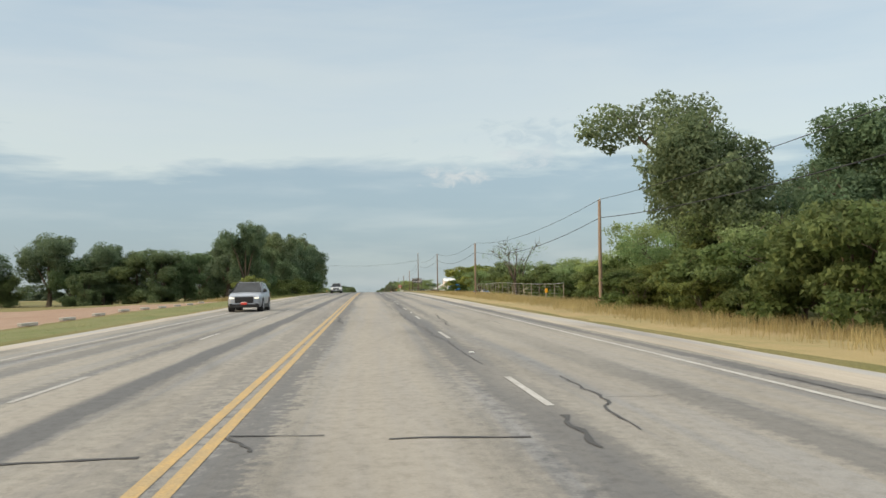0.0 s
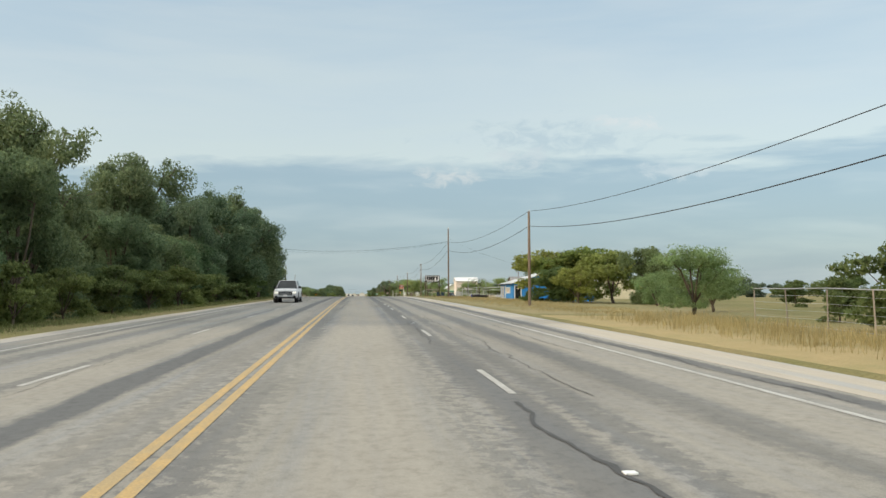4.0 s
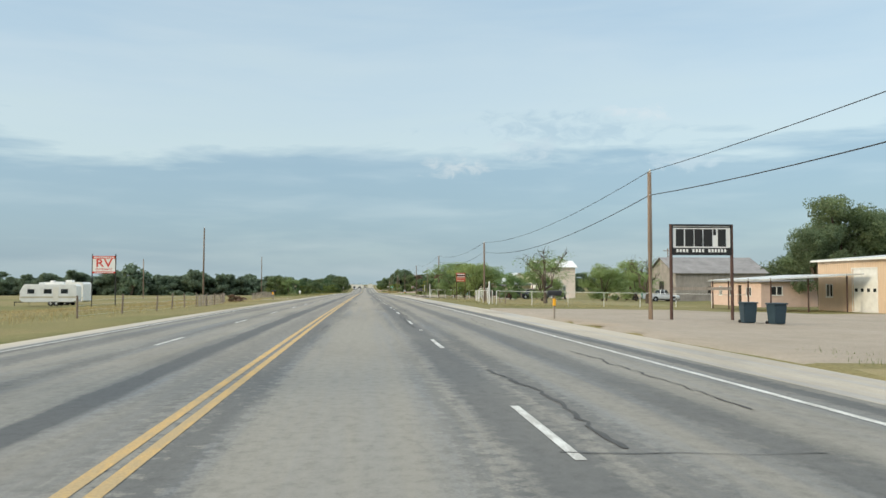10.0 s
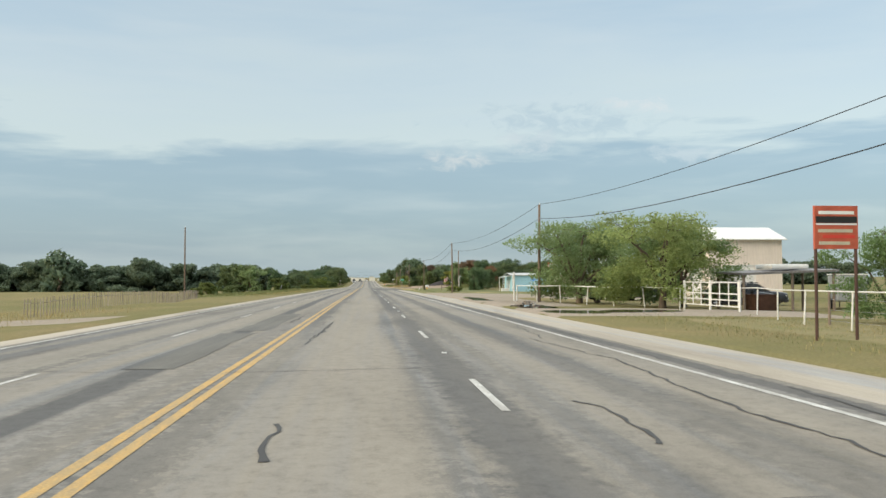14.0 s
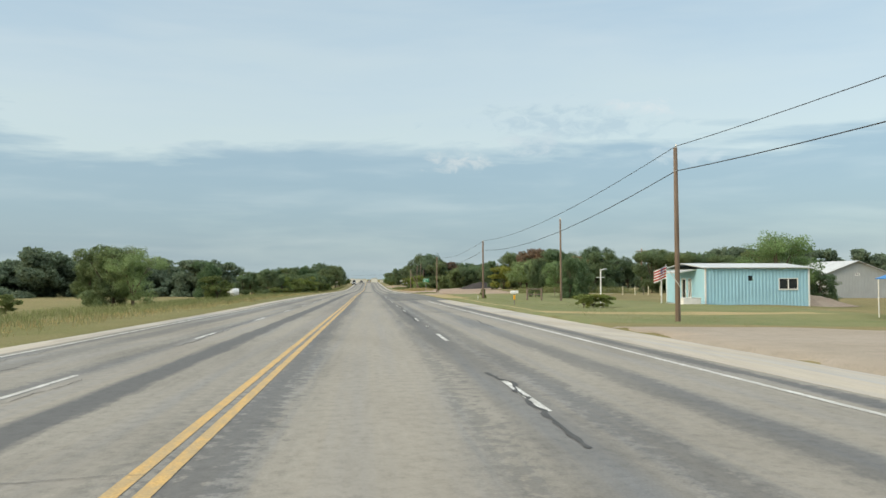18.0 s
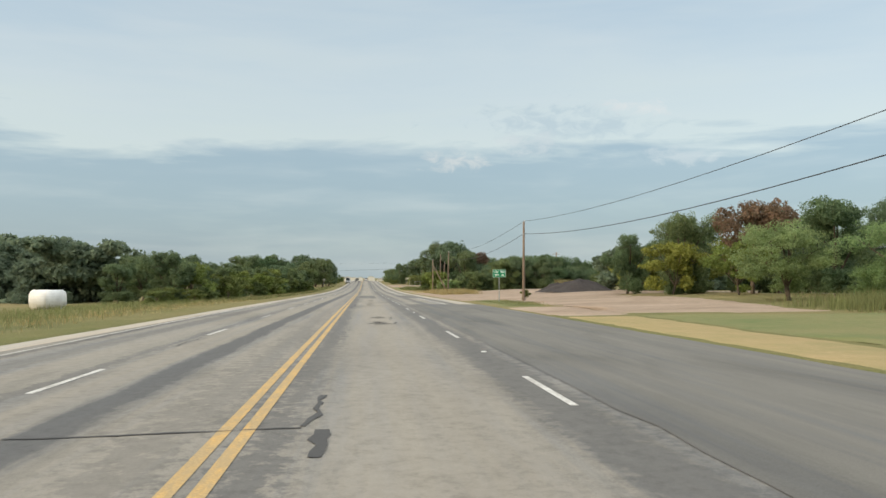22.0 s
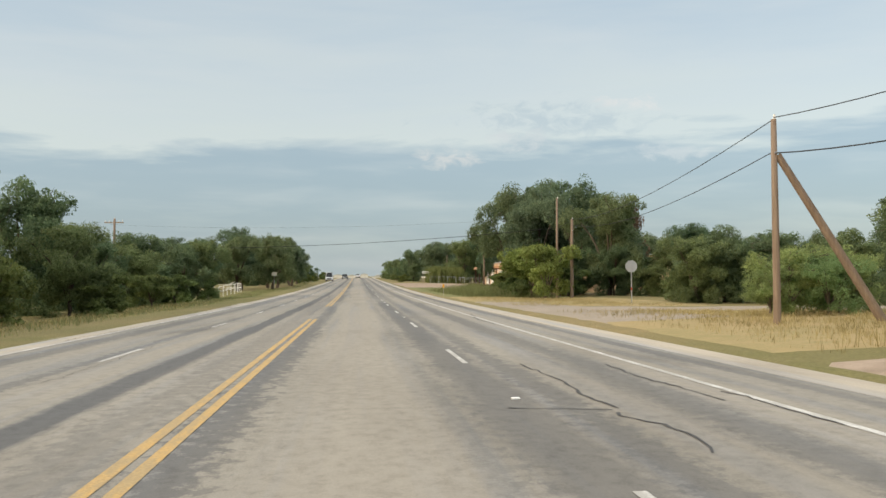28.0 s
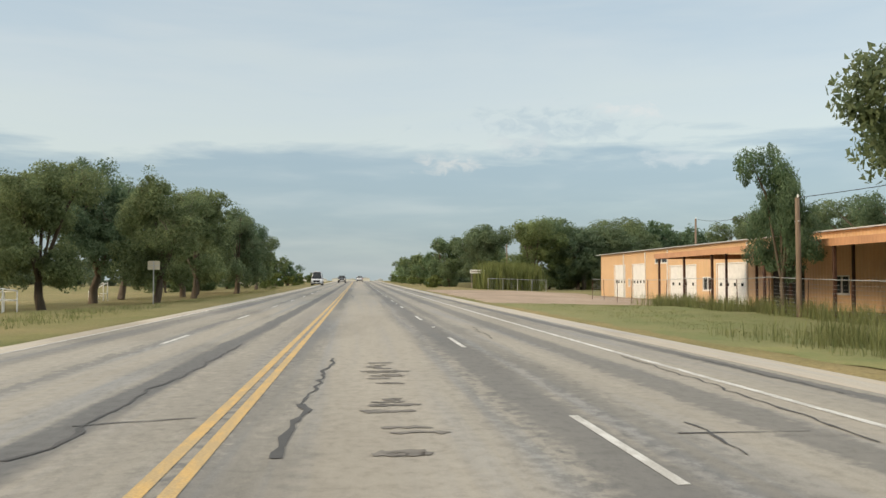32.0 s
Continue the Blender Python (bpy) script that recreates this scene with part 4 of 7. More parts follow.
wood_line("oak", 46, 722, 60, 790, 8, 9.0, 11.0, 2.0)
wood_line("dense", 40, 640, 60, 670, 6, 5.5, 7.5, 2)
for x, y, h in ((20.4, 694, 12.7), (24.0, 687, 13.1), (28, 672, 7.4), (31, 680, 7.6), (33, 666, 7.0), (36.5, 674, 7.0), (21.0, 680, 11.5), (25.5, 679, 12.0), (26, 670, 9.8)):
    plant("oak", x, y, h, 0.8, 0, "shade trees")
wood_line("yellow", 17.2, 661, 19.3, 678, 5, 4.4, 6.0, 0.5, 0.85, "brush")
wood_line("scrub", 15.6, 664, 17.6, 681, 6, 1.6, 2.8, 0.5, 1.0, "brush")
plant("oak", 19.3, 706.5, 7.0, 0.5, 0, "shade trees")
wood_line("dense", 26, 650, 48, 640, 9, 4.6, 5.8, 1.5)
for bx, by, bh in ((15.0, 616.4, 1.8), (15.9, 616.8, 2.3), (16.8, 616.0, 2.1), (17.8, 617.2, 2.4)):
    plant("mesquite", bx, by, bh, 0.85, 0.05, "brush")
plant("dense", 19.4, 619.0, 3.0, 0.8)
plant("brown", 31.3, 682, 10.2, 0.6)
wood_line("oak", 22, 812, 34, 900, 12, 9.5, 12.0, 1.5)
wood_line("dense", 28, 802, 50, 822, 6, 9.5, 11.5, 2.0)
wood_line("dense", 16.5, 812, 15, 905, 10, 5.2, 7.6, 1.2, 0.9)
wood_line("oak", 36, 800, 70, 830, 9, 10.0, 12.5, 3)
wood_line("scrub", 13.5, 800, 12.5, 950, 12, 1.2, 2.4, 0.8, 1, "brush")
plant("mesquite", 13.5, 905, 4.5)
far_wood((20, 930), (120, 1010), 14, 6, 9, 6)


tagged(data_ob("far_woods", leaf_mesh("far_woods", FAR_BLOBS, len(FAR_BLOBS) * 360, 0.66, "far_haze_leaf", 9), None), "distant dark green woods along the horizon", "woods", kind="stuff")


# ---- surfaces beside the road ----
def overlay(name, x0, x1, y0, y1, mat, label, category, lift=0.035, wob=0.8):
    """A patch of other ground laid on the sheet, with an uneven edge."""
    nx, ny = max(2, int(abs(x1 - x0) / 0.9)), max(2, int((y1 - y0) / 1.1))
    nx, ny = min(nx, 60), min(ny, 110)
    verts, faces = [], []
    for j in range(ny + 1):
        for i in range(nx + 1):
            x, y = x0 + (x1 - x0) * i / nx, y0 + (y1 - y0) * j / ny
            if i == 1 and nx > 3:
                x = x0 + 0.35
            rim = 1 if i in (0, nx) or j in (0, ny) else 0
            if rim:
                x += noise.noise((x * 0.5, y * 0.5, 1)) * wob
                y += noise.noise((x * 0.5, y * 0.5, 9)) * wob
            verts.append((x, y, ground_z(x, y) + (lift if not rim else -0.02)))
    for j in range(ny):
        for i in range(nx):
            a = j * (nx + 1) + i
            faces.append((a, a + 1, a + nx + 2, a + nx + 1))
    me = bpy.data.meshes.new(name)
    me.from_pydata(verts, [], faces)
    return tagged(data_ob(name, me, mat, smooth=True), label, category, kind="structure")


overlay("pavement", -75, -13.6, -20, 90, "brown_field", "dusty brown paved lot behind a strip of lawn", "lot", 0.03)
overlay("lawn", -13.2, -7.75, -20, 96, "green_lawn", "mown green lawn strip beside the road", "lawn", 0.02, 0.3)
overlay("pavement", 9.4, 37, 222, 262, "gravel_lot", "worn gravel yard of a workshop", "lot", 0.03)
overlay("pavement", 9.4, 42, 366, 404, "gravel_lot", "bare gravel parking lot", "lot", 0.03)
overlay("driveway", 9.4, 24, 324, 335, "gravel_lot", "muddy gravel driveway to a gate", "driveway", 0.03)
overlay("pavement", 9.4, 15.5, 338, 366, "gravel_lot", "muddy gravel pull-off with puddles", "lot", 0.025, 0.8)
overlay("lawn", 9.4, 30, 406, 466, "green_lawn", "green mown lawn", "lawn", 0.02)
overlay("driveway", 9.7, 27, 417.5, 423, "dry_verge", "worn dry track across a lawn", "driveway", 0.03, 1.0)
overlay("verge", 9.7, 12.2, 423, 464, "dry_verge", "worn dry edge of a lawn", "verge", 0.028, 0.9)
overlay("pavement", 12.8, 24, 499, 537, "dirt", "bare pinkish dirt entrance to a lot", "lot", 0.026, 1.2)
overlay("pavement", 12.5, 50, 536, 606, "dirt", "bare pinkish dirt lot", "lot", 0.03, 1.2)
overlay("driveway", 9.2, 13.6, 497, 511, "dirt", "dirt entrance beside new asphalt", "driveway", 0.022)
overlay("driveway", 9.2, 14, 532, 604, "dirt", "dirt apron beside the road", "driveway", 0.025)
overlay("driveway", 9.4, 15, 616, 648, "gravel_lot", "pale gravel apron of a side road", "driveway", 0.028, 0.6)
overlay("side_road", 9.4, 70, 627, 637, "gravel_lot", "pale gravel side road", "road", 0.03)
overlay("driveway", 9.2, 27, 722, 774, "dirt", "reddish dirt driveway beside a workshop", "driveway", 0.03)
overlay("verge", 9.4, 13.2, 466, 497, "dry_verge", "dry yellow grass beside new asphalt", "verge", 0.02, 0.6)
overlay("lawn", 13.0, 30, 464, 498, "green_lawn", "green mown lawn behind a dry verge", "lawn", 0.018)
overlay("lawn", 9.3, 12.9, 511, 532, "green_lawn", "strip of green grass round a pole", "lawn", 0.02, 0.5)
overlay("lawn", 9.2, 22, 662, 722, "green_lawn", "green roadside grass", "lawn", 0.02)
overlay("driveway", -26, -7.9, 322, 330, "gravel_lot", "pale gravel driveway", "driveway", 0.025)
overlay("driveway", -20, -6.6, 205, 214, "dirt", "brown dirt entrance to a field", "driveway", 0.022)
overlay("verge", 9.4, 21, 605, 626, "dry_verge", "golden dry grass verge", "verge", 0.022, 0.5)
overlay("verge", 9.4, 24, 638, 664, "dry_verge", "golden dry grass verge", "verge", 0.022, 0.5)
overlay("verge", 9.4, 15.2, -20, 120, "dry_verge", "straw-coloured dry grass verge", "verge", 0.02, 0.4)
overlay("verge", 9.5, 24, 120, 222, "mixed_verge", "patchy brown and green roadside grass", "verge", 0.015, 0.5)
overlay("pasture", 13.6, 34, 281, 323, "mixed_verge", "patchy dry grass inside a pipe fence", "pasture", 0.02, 0.8)
overlay("driveway", 16.2, 18.7, 176.5, 186, "concrete", "broken concrete slab by a house", "slab", 0.04, 0.2)


def water(name, cx, cy, rx, ry):
    bm = bmesh.new()
    vs = []
    for k in range(40):
        a = k * math.tau / 40
        r = 1 + 0.35 * noise.noise((math.cos(a) * 1.7 + cx, math.sin(a) * 1.7, cy))
        vs.append(bm.verts.new((cx + math.cos(a) * rx * r, cy + math.sin(a) * ry * r, 0)))
    f = bm.faces.new(vs)
    z = min(ground_z(cx, cy), road_z(cy)) + 0.06
    for v in vs:
        v.co.z = z
    ext = bmesh.ops.extrude_face_region(bm, geom=[f])
    for v in ext["geom"]:
        if isinstance(v, bmesh.types.BMVert):
            v.co.z -= 0.12
    bmesh.ops.recalc_face_normals(bm, faces=bm.faces)
    return tagged(mesh_ob(name, bm, "puddle_water"), "still brown rain puddle reflecting the sky", "puddle", kind="structure")


water("water", 10.7, 354, 0.75, 10.5)
water("water", 11.2, 336.6, 1.1, 2.4)
water("water", 11.4, 328.2, 1.5, 2.0)
water("water", 14.6, 329.2, 1.9, 1.3)

# newer asphalt laid over the old
def patch(x0, x1, y0, y1, label, rag=0.12, skew=0.0):
    """Asphalt laid over the old in one go, with uneven edges; skew moves the near end of the right side on."""
    n = max(4, int((y1 - y0) / 1.2))
    verts = []
    for i in range(n + 1):
        f = i / n
        for x, off in ((x0, 0.0), (x1, skew)):
            ya = y0 + off * (1 - f) + (y1 - y0) * f
            yy = ya + (noise.noise((x * 3, ya, 5)) * rag if i in (0, n) else 0)
            verts.append((x + noise.noise((x, ya * 0.5, 2)) * rag, yy, road_z(yy) + 0.006))
    me = bpy.data.meshes.new("asphalt_patch")
    me.from_pydata(verts, [], [(2 * i, 2 * i + 1, 2 * i + 3, 2 * i + 2) for i in range(n)])
    return tagged(data_ob("asphalt_patch", me, "new_asphalt"), label, "road patch", kind="structure")


patch(4.0, 9.25, 453.5, 521, "smooth dark new asphalt overlay", 0.1, 3.0)
patch(0.6, 2.45, 549.6, 575, "dark square asphalt patch")
patch(5.6, 7.2, 551, 576, "dark asphalt patch", 0.2)
patch(-1.9, -1.0, 305, 314.8, "narrow dark asphalt patch")
patch(-1.7, -0.8, 316, 329, "narrow dark asphalt patch")


# sealed cracks: wandering ribbons of tar
def ribbon(verts, faces, pts, width, rng):
    base = len(verts)
    for i, (x, y) in enumerate(pts):
        a, b = pts[max(0, i - 1)], pts[min(len(pts) - 1, i + 1)]
        dx, dy = b[0] - a[0], b[1] - a[1]
        n = math.hypot(dx, dy) or 1
        w = width * rng.uniform(0.35, 1.3) * 0.5
        for s in (-1, 1):
            px, py = x - dy / n * w * s, y + dx / n * w * s
            verts.append((px, py, road_z(py) + 0.0075))
    for i in range(len(pts) - 1):
        a = base + 2 * i
        faces.append((a, a + 1, a + 3, a + 2))


def crack_run(x, y, length, rng, drift=0.035):
    pts, px = [], x
    for i in range(int(length / 0.28) + 1):
        px += rng.gauss(0, drift) + (x - px) * 0.12
        if rng.random() < 0.05:
            px += rng.choice((-0.12, 0.12))
        pts.append((px, y + i * 0.28 + rng.uniform(-0.08, 0.08)))
    return pts


crng = random.Random(21)
cv, cf = [], []
# cracks sealed with tar, stretch by stretch: from x, y to x, y, and the width of the tar
CRACKS_A = ((3.5, 4.9, 3.6, 6.7, 0.12), (-1.5, 5, -0.4, 5.1, 0.06), (0.5, 5.2, 0.2, 5.9, 0.06), (3, 5.5, 1.7, 5.6, 0.05), (4.1, 5.7, 4.4, 10.4, 0.05), (1.1, 5.9, 0.2, 6, 0.04), (3.5, 12.5, 2.8, 48.3, 0.05), (4.2, 26, 4.4, 29.4, 0.06), (6.1, 26.1, 6, 29.4, 0.04), (-1.3, 28.2, -0, 28.9, 0.04), (-0, 28.9, 4.3, 29.1, 0.04), (4.4, 29.4, 4.4, 32.4, 0.06), (0.6, 29.4, 0.2, 34.8, 0.12), (4.4, 32.4, 4.7, 37.5, 0.05), (3.5, 47.3, 3.5, 57.2, 0.06), (3.5, 57.2, 3.5, 66.5, 0.05), (3.6, 68.1, 3.7, 71.5, 0.13), (3.7, 69.1, 3.8, 71.3, 0.05))
CRACKS_B = ((3.7, 71.5, 4.5, 74.5, 0.1), (3.5, 74.2, 3.4, 79.2, 0.08), (4.5, 74.5, 4.5, 78.5, 0.05), (0.9, 79.1, 0.7, 86, 0.05), (3.5, 84, 3.5, 92, 0.08), (0.7, 130.5, 0.7, 134.6, 0.13), (4.1, 130.9, 4.2, 131.5, 0.06), (6.2, 130.9, 6.2, 134.5, 0.05), (4.1, 132.7, 4.3, 141.5, 0.06), (0.7, 134.6, 0.8, 146.5, 0.09), (4.1, 144.5, 4.2, 150.6, 0.05), (0.9, 151.7, 0.7, 154.7, 0.16), (4.6, 152, 3.6, 152.8, 0.03), (3.6, 153, 3.7, 166, 0.04), (0.7, 154.7, 1, 155.9, 0.14), (1, 155.9, 0.8, 159.9, 0.14), (4.5, 159.5, 4.3, 162.6, 0.05), (0.8, 159.9, 2.7, 160.7, 0.025))
CRACKS_C = ((4, 173.1, 4, 174.9, 0.06), (0.5, 176.1, 5.6, 176.9, 0.04), (1, 183.3, 1, 186.7, 0.05), (3.5, 194.2, 3.5, 198.7, 0.1), (1.6, 195.9, 4, 196, 0.03), (-1.8, 196.1, 2.2, 196.1, 0.05), (3.6, 198.6, 4.4, 200.4, 0.05), (4.4, 200.4, 4.5, 202.4, 0.05), (1.1, 202.4, 3.1, 203.1, 0.03), (4.1, 215.1, 4.2, 217.9, 0.09), (6.2, 217.2, 6.2, 225.7, 0.05), (4.2, 217.9, 3.9, 221.9, 0.09), (6.2, 235.6, 6.1, 239.5, 0.05), (0.5, 236, 0.6, 238.7, 0.08), (3.5, 236.1, 3.5, 247.9, 0.1), (6.1, 240.1, 6.4, 243.9, 0.06), (3.8, 246, 3.7, 252, 0.08), (0.7, 256.2, 0.7, 257.5, 0.06))
CRACKS_D = ((4.2, 256.4, 3.9, 261.1, 0.07), (0.8, 276.7, 1.1, 279.4, 0.14), (1.1, 279.4, 1.2, 283.9, 0.14), (-1, 281.8, 0.9, 282.1, 0.02), (2.8, 282.3, 1.5, 282.3, 0.02), (1.2, 283.9, 0.9, 285.5, 0.1), (6.2, 297.3, 6.2, 300.7, 0.08), (1.3, 297.6, 1.2, 299.4, 0.12), (4.6, 298, 4.7, 299.8, 0.07), (4.7, 299.8, 4.5, 300.7, 0.06), (6.2, 300.7, 6.6, 306, 0.07), (-0.1, 304.4, 3, 304.7, 0.025), (6.6, 306, 6.1, 311.6, 0.05), (0.7, 310.3, 0.9, 321.4, 0.06), (6.4, 311.6, 6.9, 318, 0.05), (0.8, 313, 0.9, 321, 0.06), (7, 319.9, 7.2, 328.4, 0.05), (-0.4, 320.8, -0.6, 322.3, 0.09))
CRACKS_E = ((-0.6, 322.3, -0.5, 326.6, 0.08), (-0.5, 326.6, -1.2, 327.4, 0.06), (3.5, 383.2, 3.5, 389.6, 0.1), (5.8, 404.1, 5.9, 408.8, 0.07), (3.5, 408.3, 3.6, 427.6, 0.09), (5.9, 408.8, 5.7, 415.1, 0.05), (3.7, 427.6, 3.8, 438, 0.08), (-3.6, 430.5, -3.4, 436.3, 0.05), (1, 446.8, 1, 449.1, 0.12), (0.7, 450.2, 0.7, 459, 0.09), (3.5, 451.5, 3.6, 460.9, 0.06), (0.8, 459, 0.8, 466, 0.06), (0.8, 468, 0.8, 469.3, 0.2), (-2, 469, 0.6, 469.4, 0.045), (0.6, 469.5, 0.7, 471.8, 0.12), (2.3, 489.7, 2.1, 490.3, 0.06), (2.1, 490.3, 2.3, 490.9, 0.08), (2.1, 490.6, 1.3, 491, 0.15))
CRACKS_F = ((2.3, 490.9, 2.3, 492, 0.08), (2.2, 494.1, 2.3, 496.9, 0.07), (2.3, 496.9, 1.6, 498.3, 0.05), (0.4, 511.7, 0.6, 515.3, 0.12), (-3, 514.9, -2.4, 521.2, 0.04), (0.6, 515.3, 0.6, 521.9, 0.1), (5.9, 532.7, 7.1, 537, 0.07), (7.1, 537, 7.2, 550.5, 0.04), (-3.4, 538.5, -3.3, 544.5, 0.05), (4.6, 538.7, 4.6, 541.4, 0.05), (-2, 538.7, -0.1, 539.4, 0.03), (4.6, 596.8, 4.7, 598, 0.07), (6.4, 597.9, 6.3, 600.5, 0.05), (4.7, 598, 4.5, 599, 0.06), (4.5, 599.2, 3.4, 599.5, 0.04), (4.6, 599.3, 4.6, 602.3, 0.06), (6, 599.7, 5.9, 604.2, 0.05), (4.6, 602.3, 4.5, 604.5, 0.05))
CRACKS_G = ((4.8, 617.9, 4.8, 619, 0.05), (6.3, 618.2, 6.3, 622.2, 0.06), (2, 621, 6.1, 621.9, 0.03), (6.3, 622.2, 6.7, 627.1, 0.06), (-1, 638.4, -1, 640.3, 0.12), (6.4, 639.5, 6.7, 642.3, 0.07), (-1.5, 640.5, -1, 644.7, 0.1), (-1.5, 640.5, -1.2, 640.8, 0.08), (-1.3, 641.7, -0.1, 642.7, 0.05), (6.9, 642.2, 6.9, 644.8, 0.06), (-1, 644.7, -1.3, 644.9, 0.08), (0.8, 644.7, 2.8, 645.2, 0.025), (6, 644.8, 3.9, 645.2, 0.03), (-1.3, 644.9, -0.8, 653.1, 0.1), (0.7, 647.2, 0.7, 650.9, 0.07), (7, 647.3, 7.1, 652.1, 0.06), (-1, 658.4, -0.9, 660.7, 0.14), (4.5, 659.2, 4.7, 661.6, 0.08))
CRACKS_H = ((-0.9, 660.7, -0.7, 665.2, 0.12), (4.7, 661.6, 4.8, 665.2, 0.07), (1.2, 663.9, 1.1, 667.3, 0.12), (-0.7, 665.2, -1, 673.5, 0.1), (4.8, 665.2, 4.7, 674.4, 0.06), (0.6, 669.3, 0.8, 673.6, 0.08), (4.5, 678.9, 4.6, 680.5, 0.05), (0.7, 679.1, 0.7, 682.1, 0.12), (-1.4, 679.2, -1.3, 680.7, 0.1), (5.9, 679.3, 6.3, 687.9, 0.05), (5.6, 679.9, 4.3, 679.9, 0.03), (-1.3, 680.7, -1.2, 691.4, 0.07), (-1.4, 680.8, -0.3, 681.2, 0.03), (0.7, 682.1, 0.9, 687.8, 0.08), (4.6, 692.7, 4.8, 697.6, 0.05))


def sealed_crack(x0, y0, x1, y1, width):
    """A crack wandering from end to end, its tar swelling and thinning, now and then with a short side branch."""
    n = max(5, int(math.hypot(x1 - x0, y1 - y0) / 0.22))
    nx, ny = y0 - y1, x1 - x0
    ln = math.hypot(nx, ny) or 1
    sway, pts = 0.0, []
    for i in range(n + 1):
        f = i / n
        sway = sway * 0.8 + crng.gauss(0, 0.035 if abs(x1 - x0) < abs(y1 - y0) else 0.02)
        w = sway * min(1.0, 5 * f, 5 * (1 - f))
        pts.append((x0 + (x1 - x0) * f + nx / ln * w, y0 + (y1 - y0) * f + ny / ln * w))
    ribbon(cv, cf, pts, width * (0.72 if abs(x1 - x0) < abs(y1 - y0) else 1.3), crng)
    if width > 0.06 and crng.random() < 0.15:
        i = crng.randrange(1, n)
        side = crng.choice((-1, 1))
        ribbon(cv, cf, [(pts[i][0] + side * k * 0.09, pts[i][1] + crng.gauss(0, 0.05) + 0.06 * k) for k in range(crng.randint(3, 6))], width * 0.4, crng)


for stretch in (CRACKS_A, CRACKS_B, CRACKS_C, CRACKS_D, CRACKS_E, CRACKS_F, CRACKS_G, CRACKS_H):
    for row in stretch:
        sealed_crack(*row)
# finer cracks in the outer lanes, and in the lengths between
for cx, dens, width in ((0.8, 0.5, 0.085), (3.52, 0.5, 0.075), (4.5, 0.4, 0.07), (6.15, 0.5, 0.05), (-2.98, 0.5, 0.05), (-4.6, 0.3, 0.045), (7.4, 0.6, 0.06), (-5.4, 0.5, 0.05)):
    y = -15.0
    while y < 800:
        ln = crng.uniform(2.5, 17)
        between = 84 < y < 116 or 335 < y < 372 or 546 < y < 586 or y > 705
        if crng.random() < dens and (between or cx < -2 or cx > 7) and not (cx > 3.9 and 440 < y < 520):
            ribbon(cv, cf, crack_run(cx + crng.uniform(-0.12, 0.12), y, ln, crng), width * crng.uniform(0.25, 0.65), crng)
        y += ln + crng.uniform(1, 9)
y = -10.0
while y < 780:
    a = crng.choice((-6.0, -5.0, -3.0, 3.5, 4.4))
    b = a + crng.choice((1.2, 1.6, 2.2, 3.0))
    n = max(4, int((b - a) / 0.3))
    pts, py = [], y
    for i in range(n + 1):
        py += crng.gauss(0, 0.05)
        if a + (b - a) * i / n < 7.6:
            pts.append((a + (b - a) * i / n, py))
    if not 440 < y < 520:
        ribbon(cv, cf, pts, crng.uniform(0.012, 0.03), crng)
    y += crng.choice((9.0, 12.0, 16.0, 22.0))
me = bpy.data.meshes.new("crack_sealant")
me.from_pydata(cv, [], cf)
tagged(data_ob("crack_sealant", me, "tar"), "black tar sealing cracks in the road", "crack sealant", kind="stuff")
cv, cf = [], []
# short dark smears where tar has bled across the lane
for y0, x0, n in ((533.5, 1.75, 8), (517, 1.55, 9), (679.0, 1.75, 9), (136.5, 2.95, 4), (590, 1.6, 5), (488.5, 1.7, 5), (495.0, 1.75, 3)):
    for k in range(n * 3):
        w = crng.uniform(0.10, 0.26)
        yy = y0 + crng.uniform(0, n * 0.95)
        xx = x0 + crng.gauss(0, 0.10)
        ribbon(cv, cf, [(xx - w + i * w / 3, yy + crng.gauss(0, 0.02)) for i in range(7)], crng.uniform(0.07, 0.24), crng)
me = bpy.data.meshes.new("tar_smears")
me.from_pydata(cv, [], cf)
tagged(data_ob("tar_smears", me, "tar_bleed"), "dull dark smears of bled tar on the road", "tar smears", kind="stuff")

# raised reflective lane markers
for k in range(0, 60):
    yy = DASH0 + 7.6 + k * 24.384
    if yy < 800:
        b = boxes((-0.05, 0.05, -0.05, 0.05, 0, 0.018), bevel=0.006)
        o = tagged(mesh_ob("lane_marker", b, "sign_white"), "small white raised reflective lane marker", "lane marker", "lane markers")
        o.location = (3.62, yy, road_z(yy) + 0.001)

# ---- building kit ----
ribbed("blue_wall", (0.03, 0.24, 0.62), 0.3, 0, 0.6, 0, 0.12, 0.006)
ribbed("tan_metal", (0.66, 0.50, 0.36), 0.3, 0, 0.5, 0.0, 0.15)
# browner copy of the tan sheet; the near wall's shade is in its colour
ribbed("brown_shade_metal", (0.46, 0.27, 0.13), 0.3, 0, 0.5, 0.0, 0.2)
ribbed("orange_metal", (0.66, 0.44, 0.25), 0.3, 0, 0.5, 0.0, 0.15)
ribbed("copper_metal", (0.56, 0.30, 0.17), 0.3, 0, 0.55, 0.0, 0.25)
ribbed("pale_blue_metal", (0.36, 0.60, 0.72), 0.28, 0, 0.5, 0.0, 0.15)
ribbed("tin_roof", (0.62, 0.63, 0.62), 0.25, 0, 0.45, 0.3, 0.25)
ribbed("rust_roof", (0.30, 0.28, 0.27), 0.25, 0, 0.55, 0.3, 0.45)
ribbed("grey_siding", (0.40, 0.42, 0.43), 0.2, 0, 0.7, 0.0, 0.15)
ribbed("barn_wood", (0.36, 0.33, 0.30), 0.25, 0, 0.85, 0.0, 0.4)
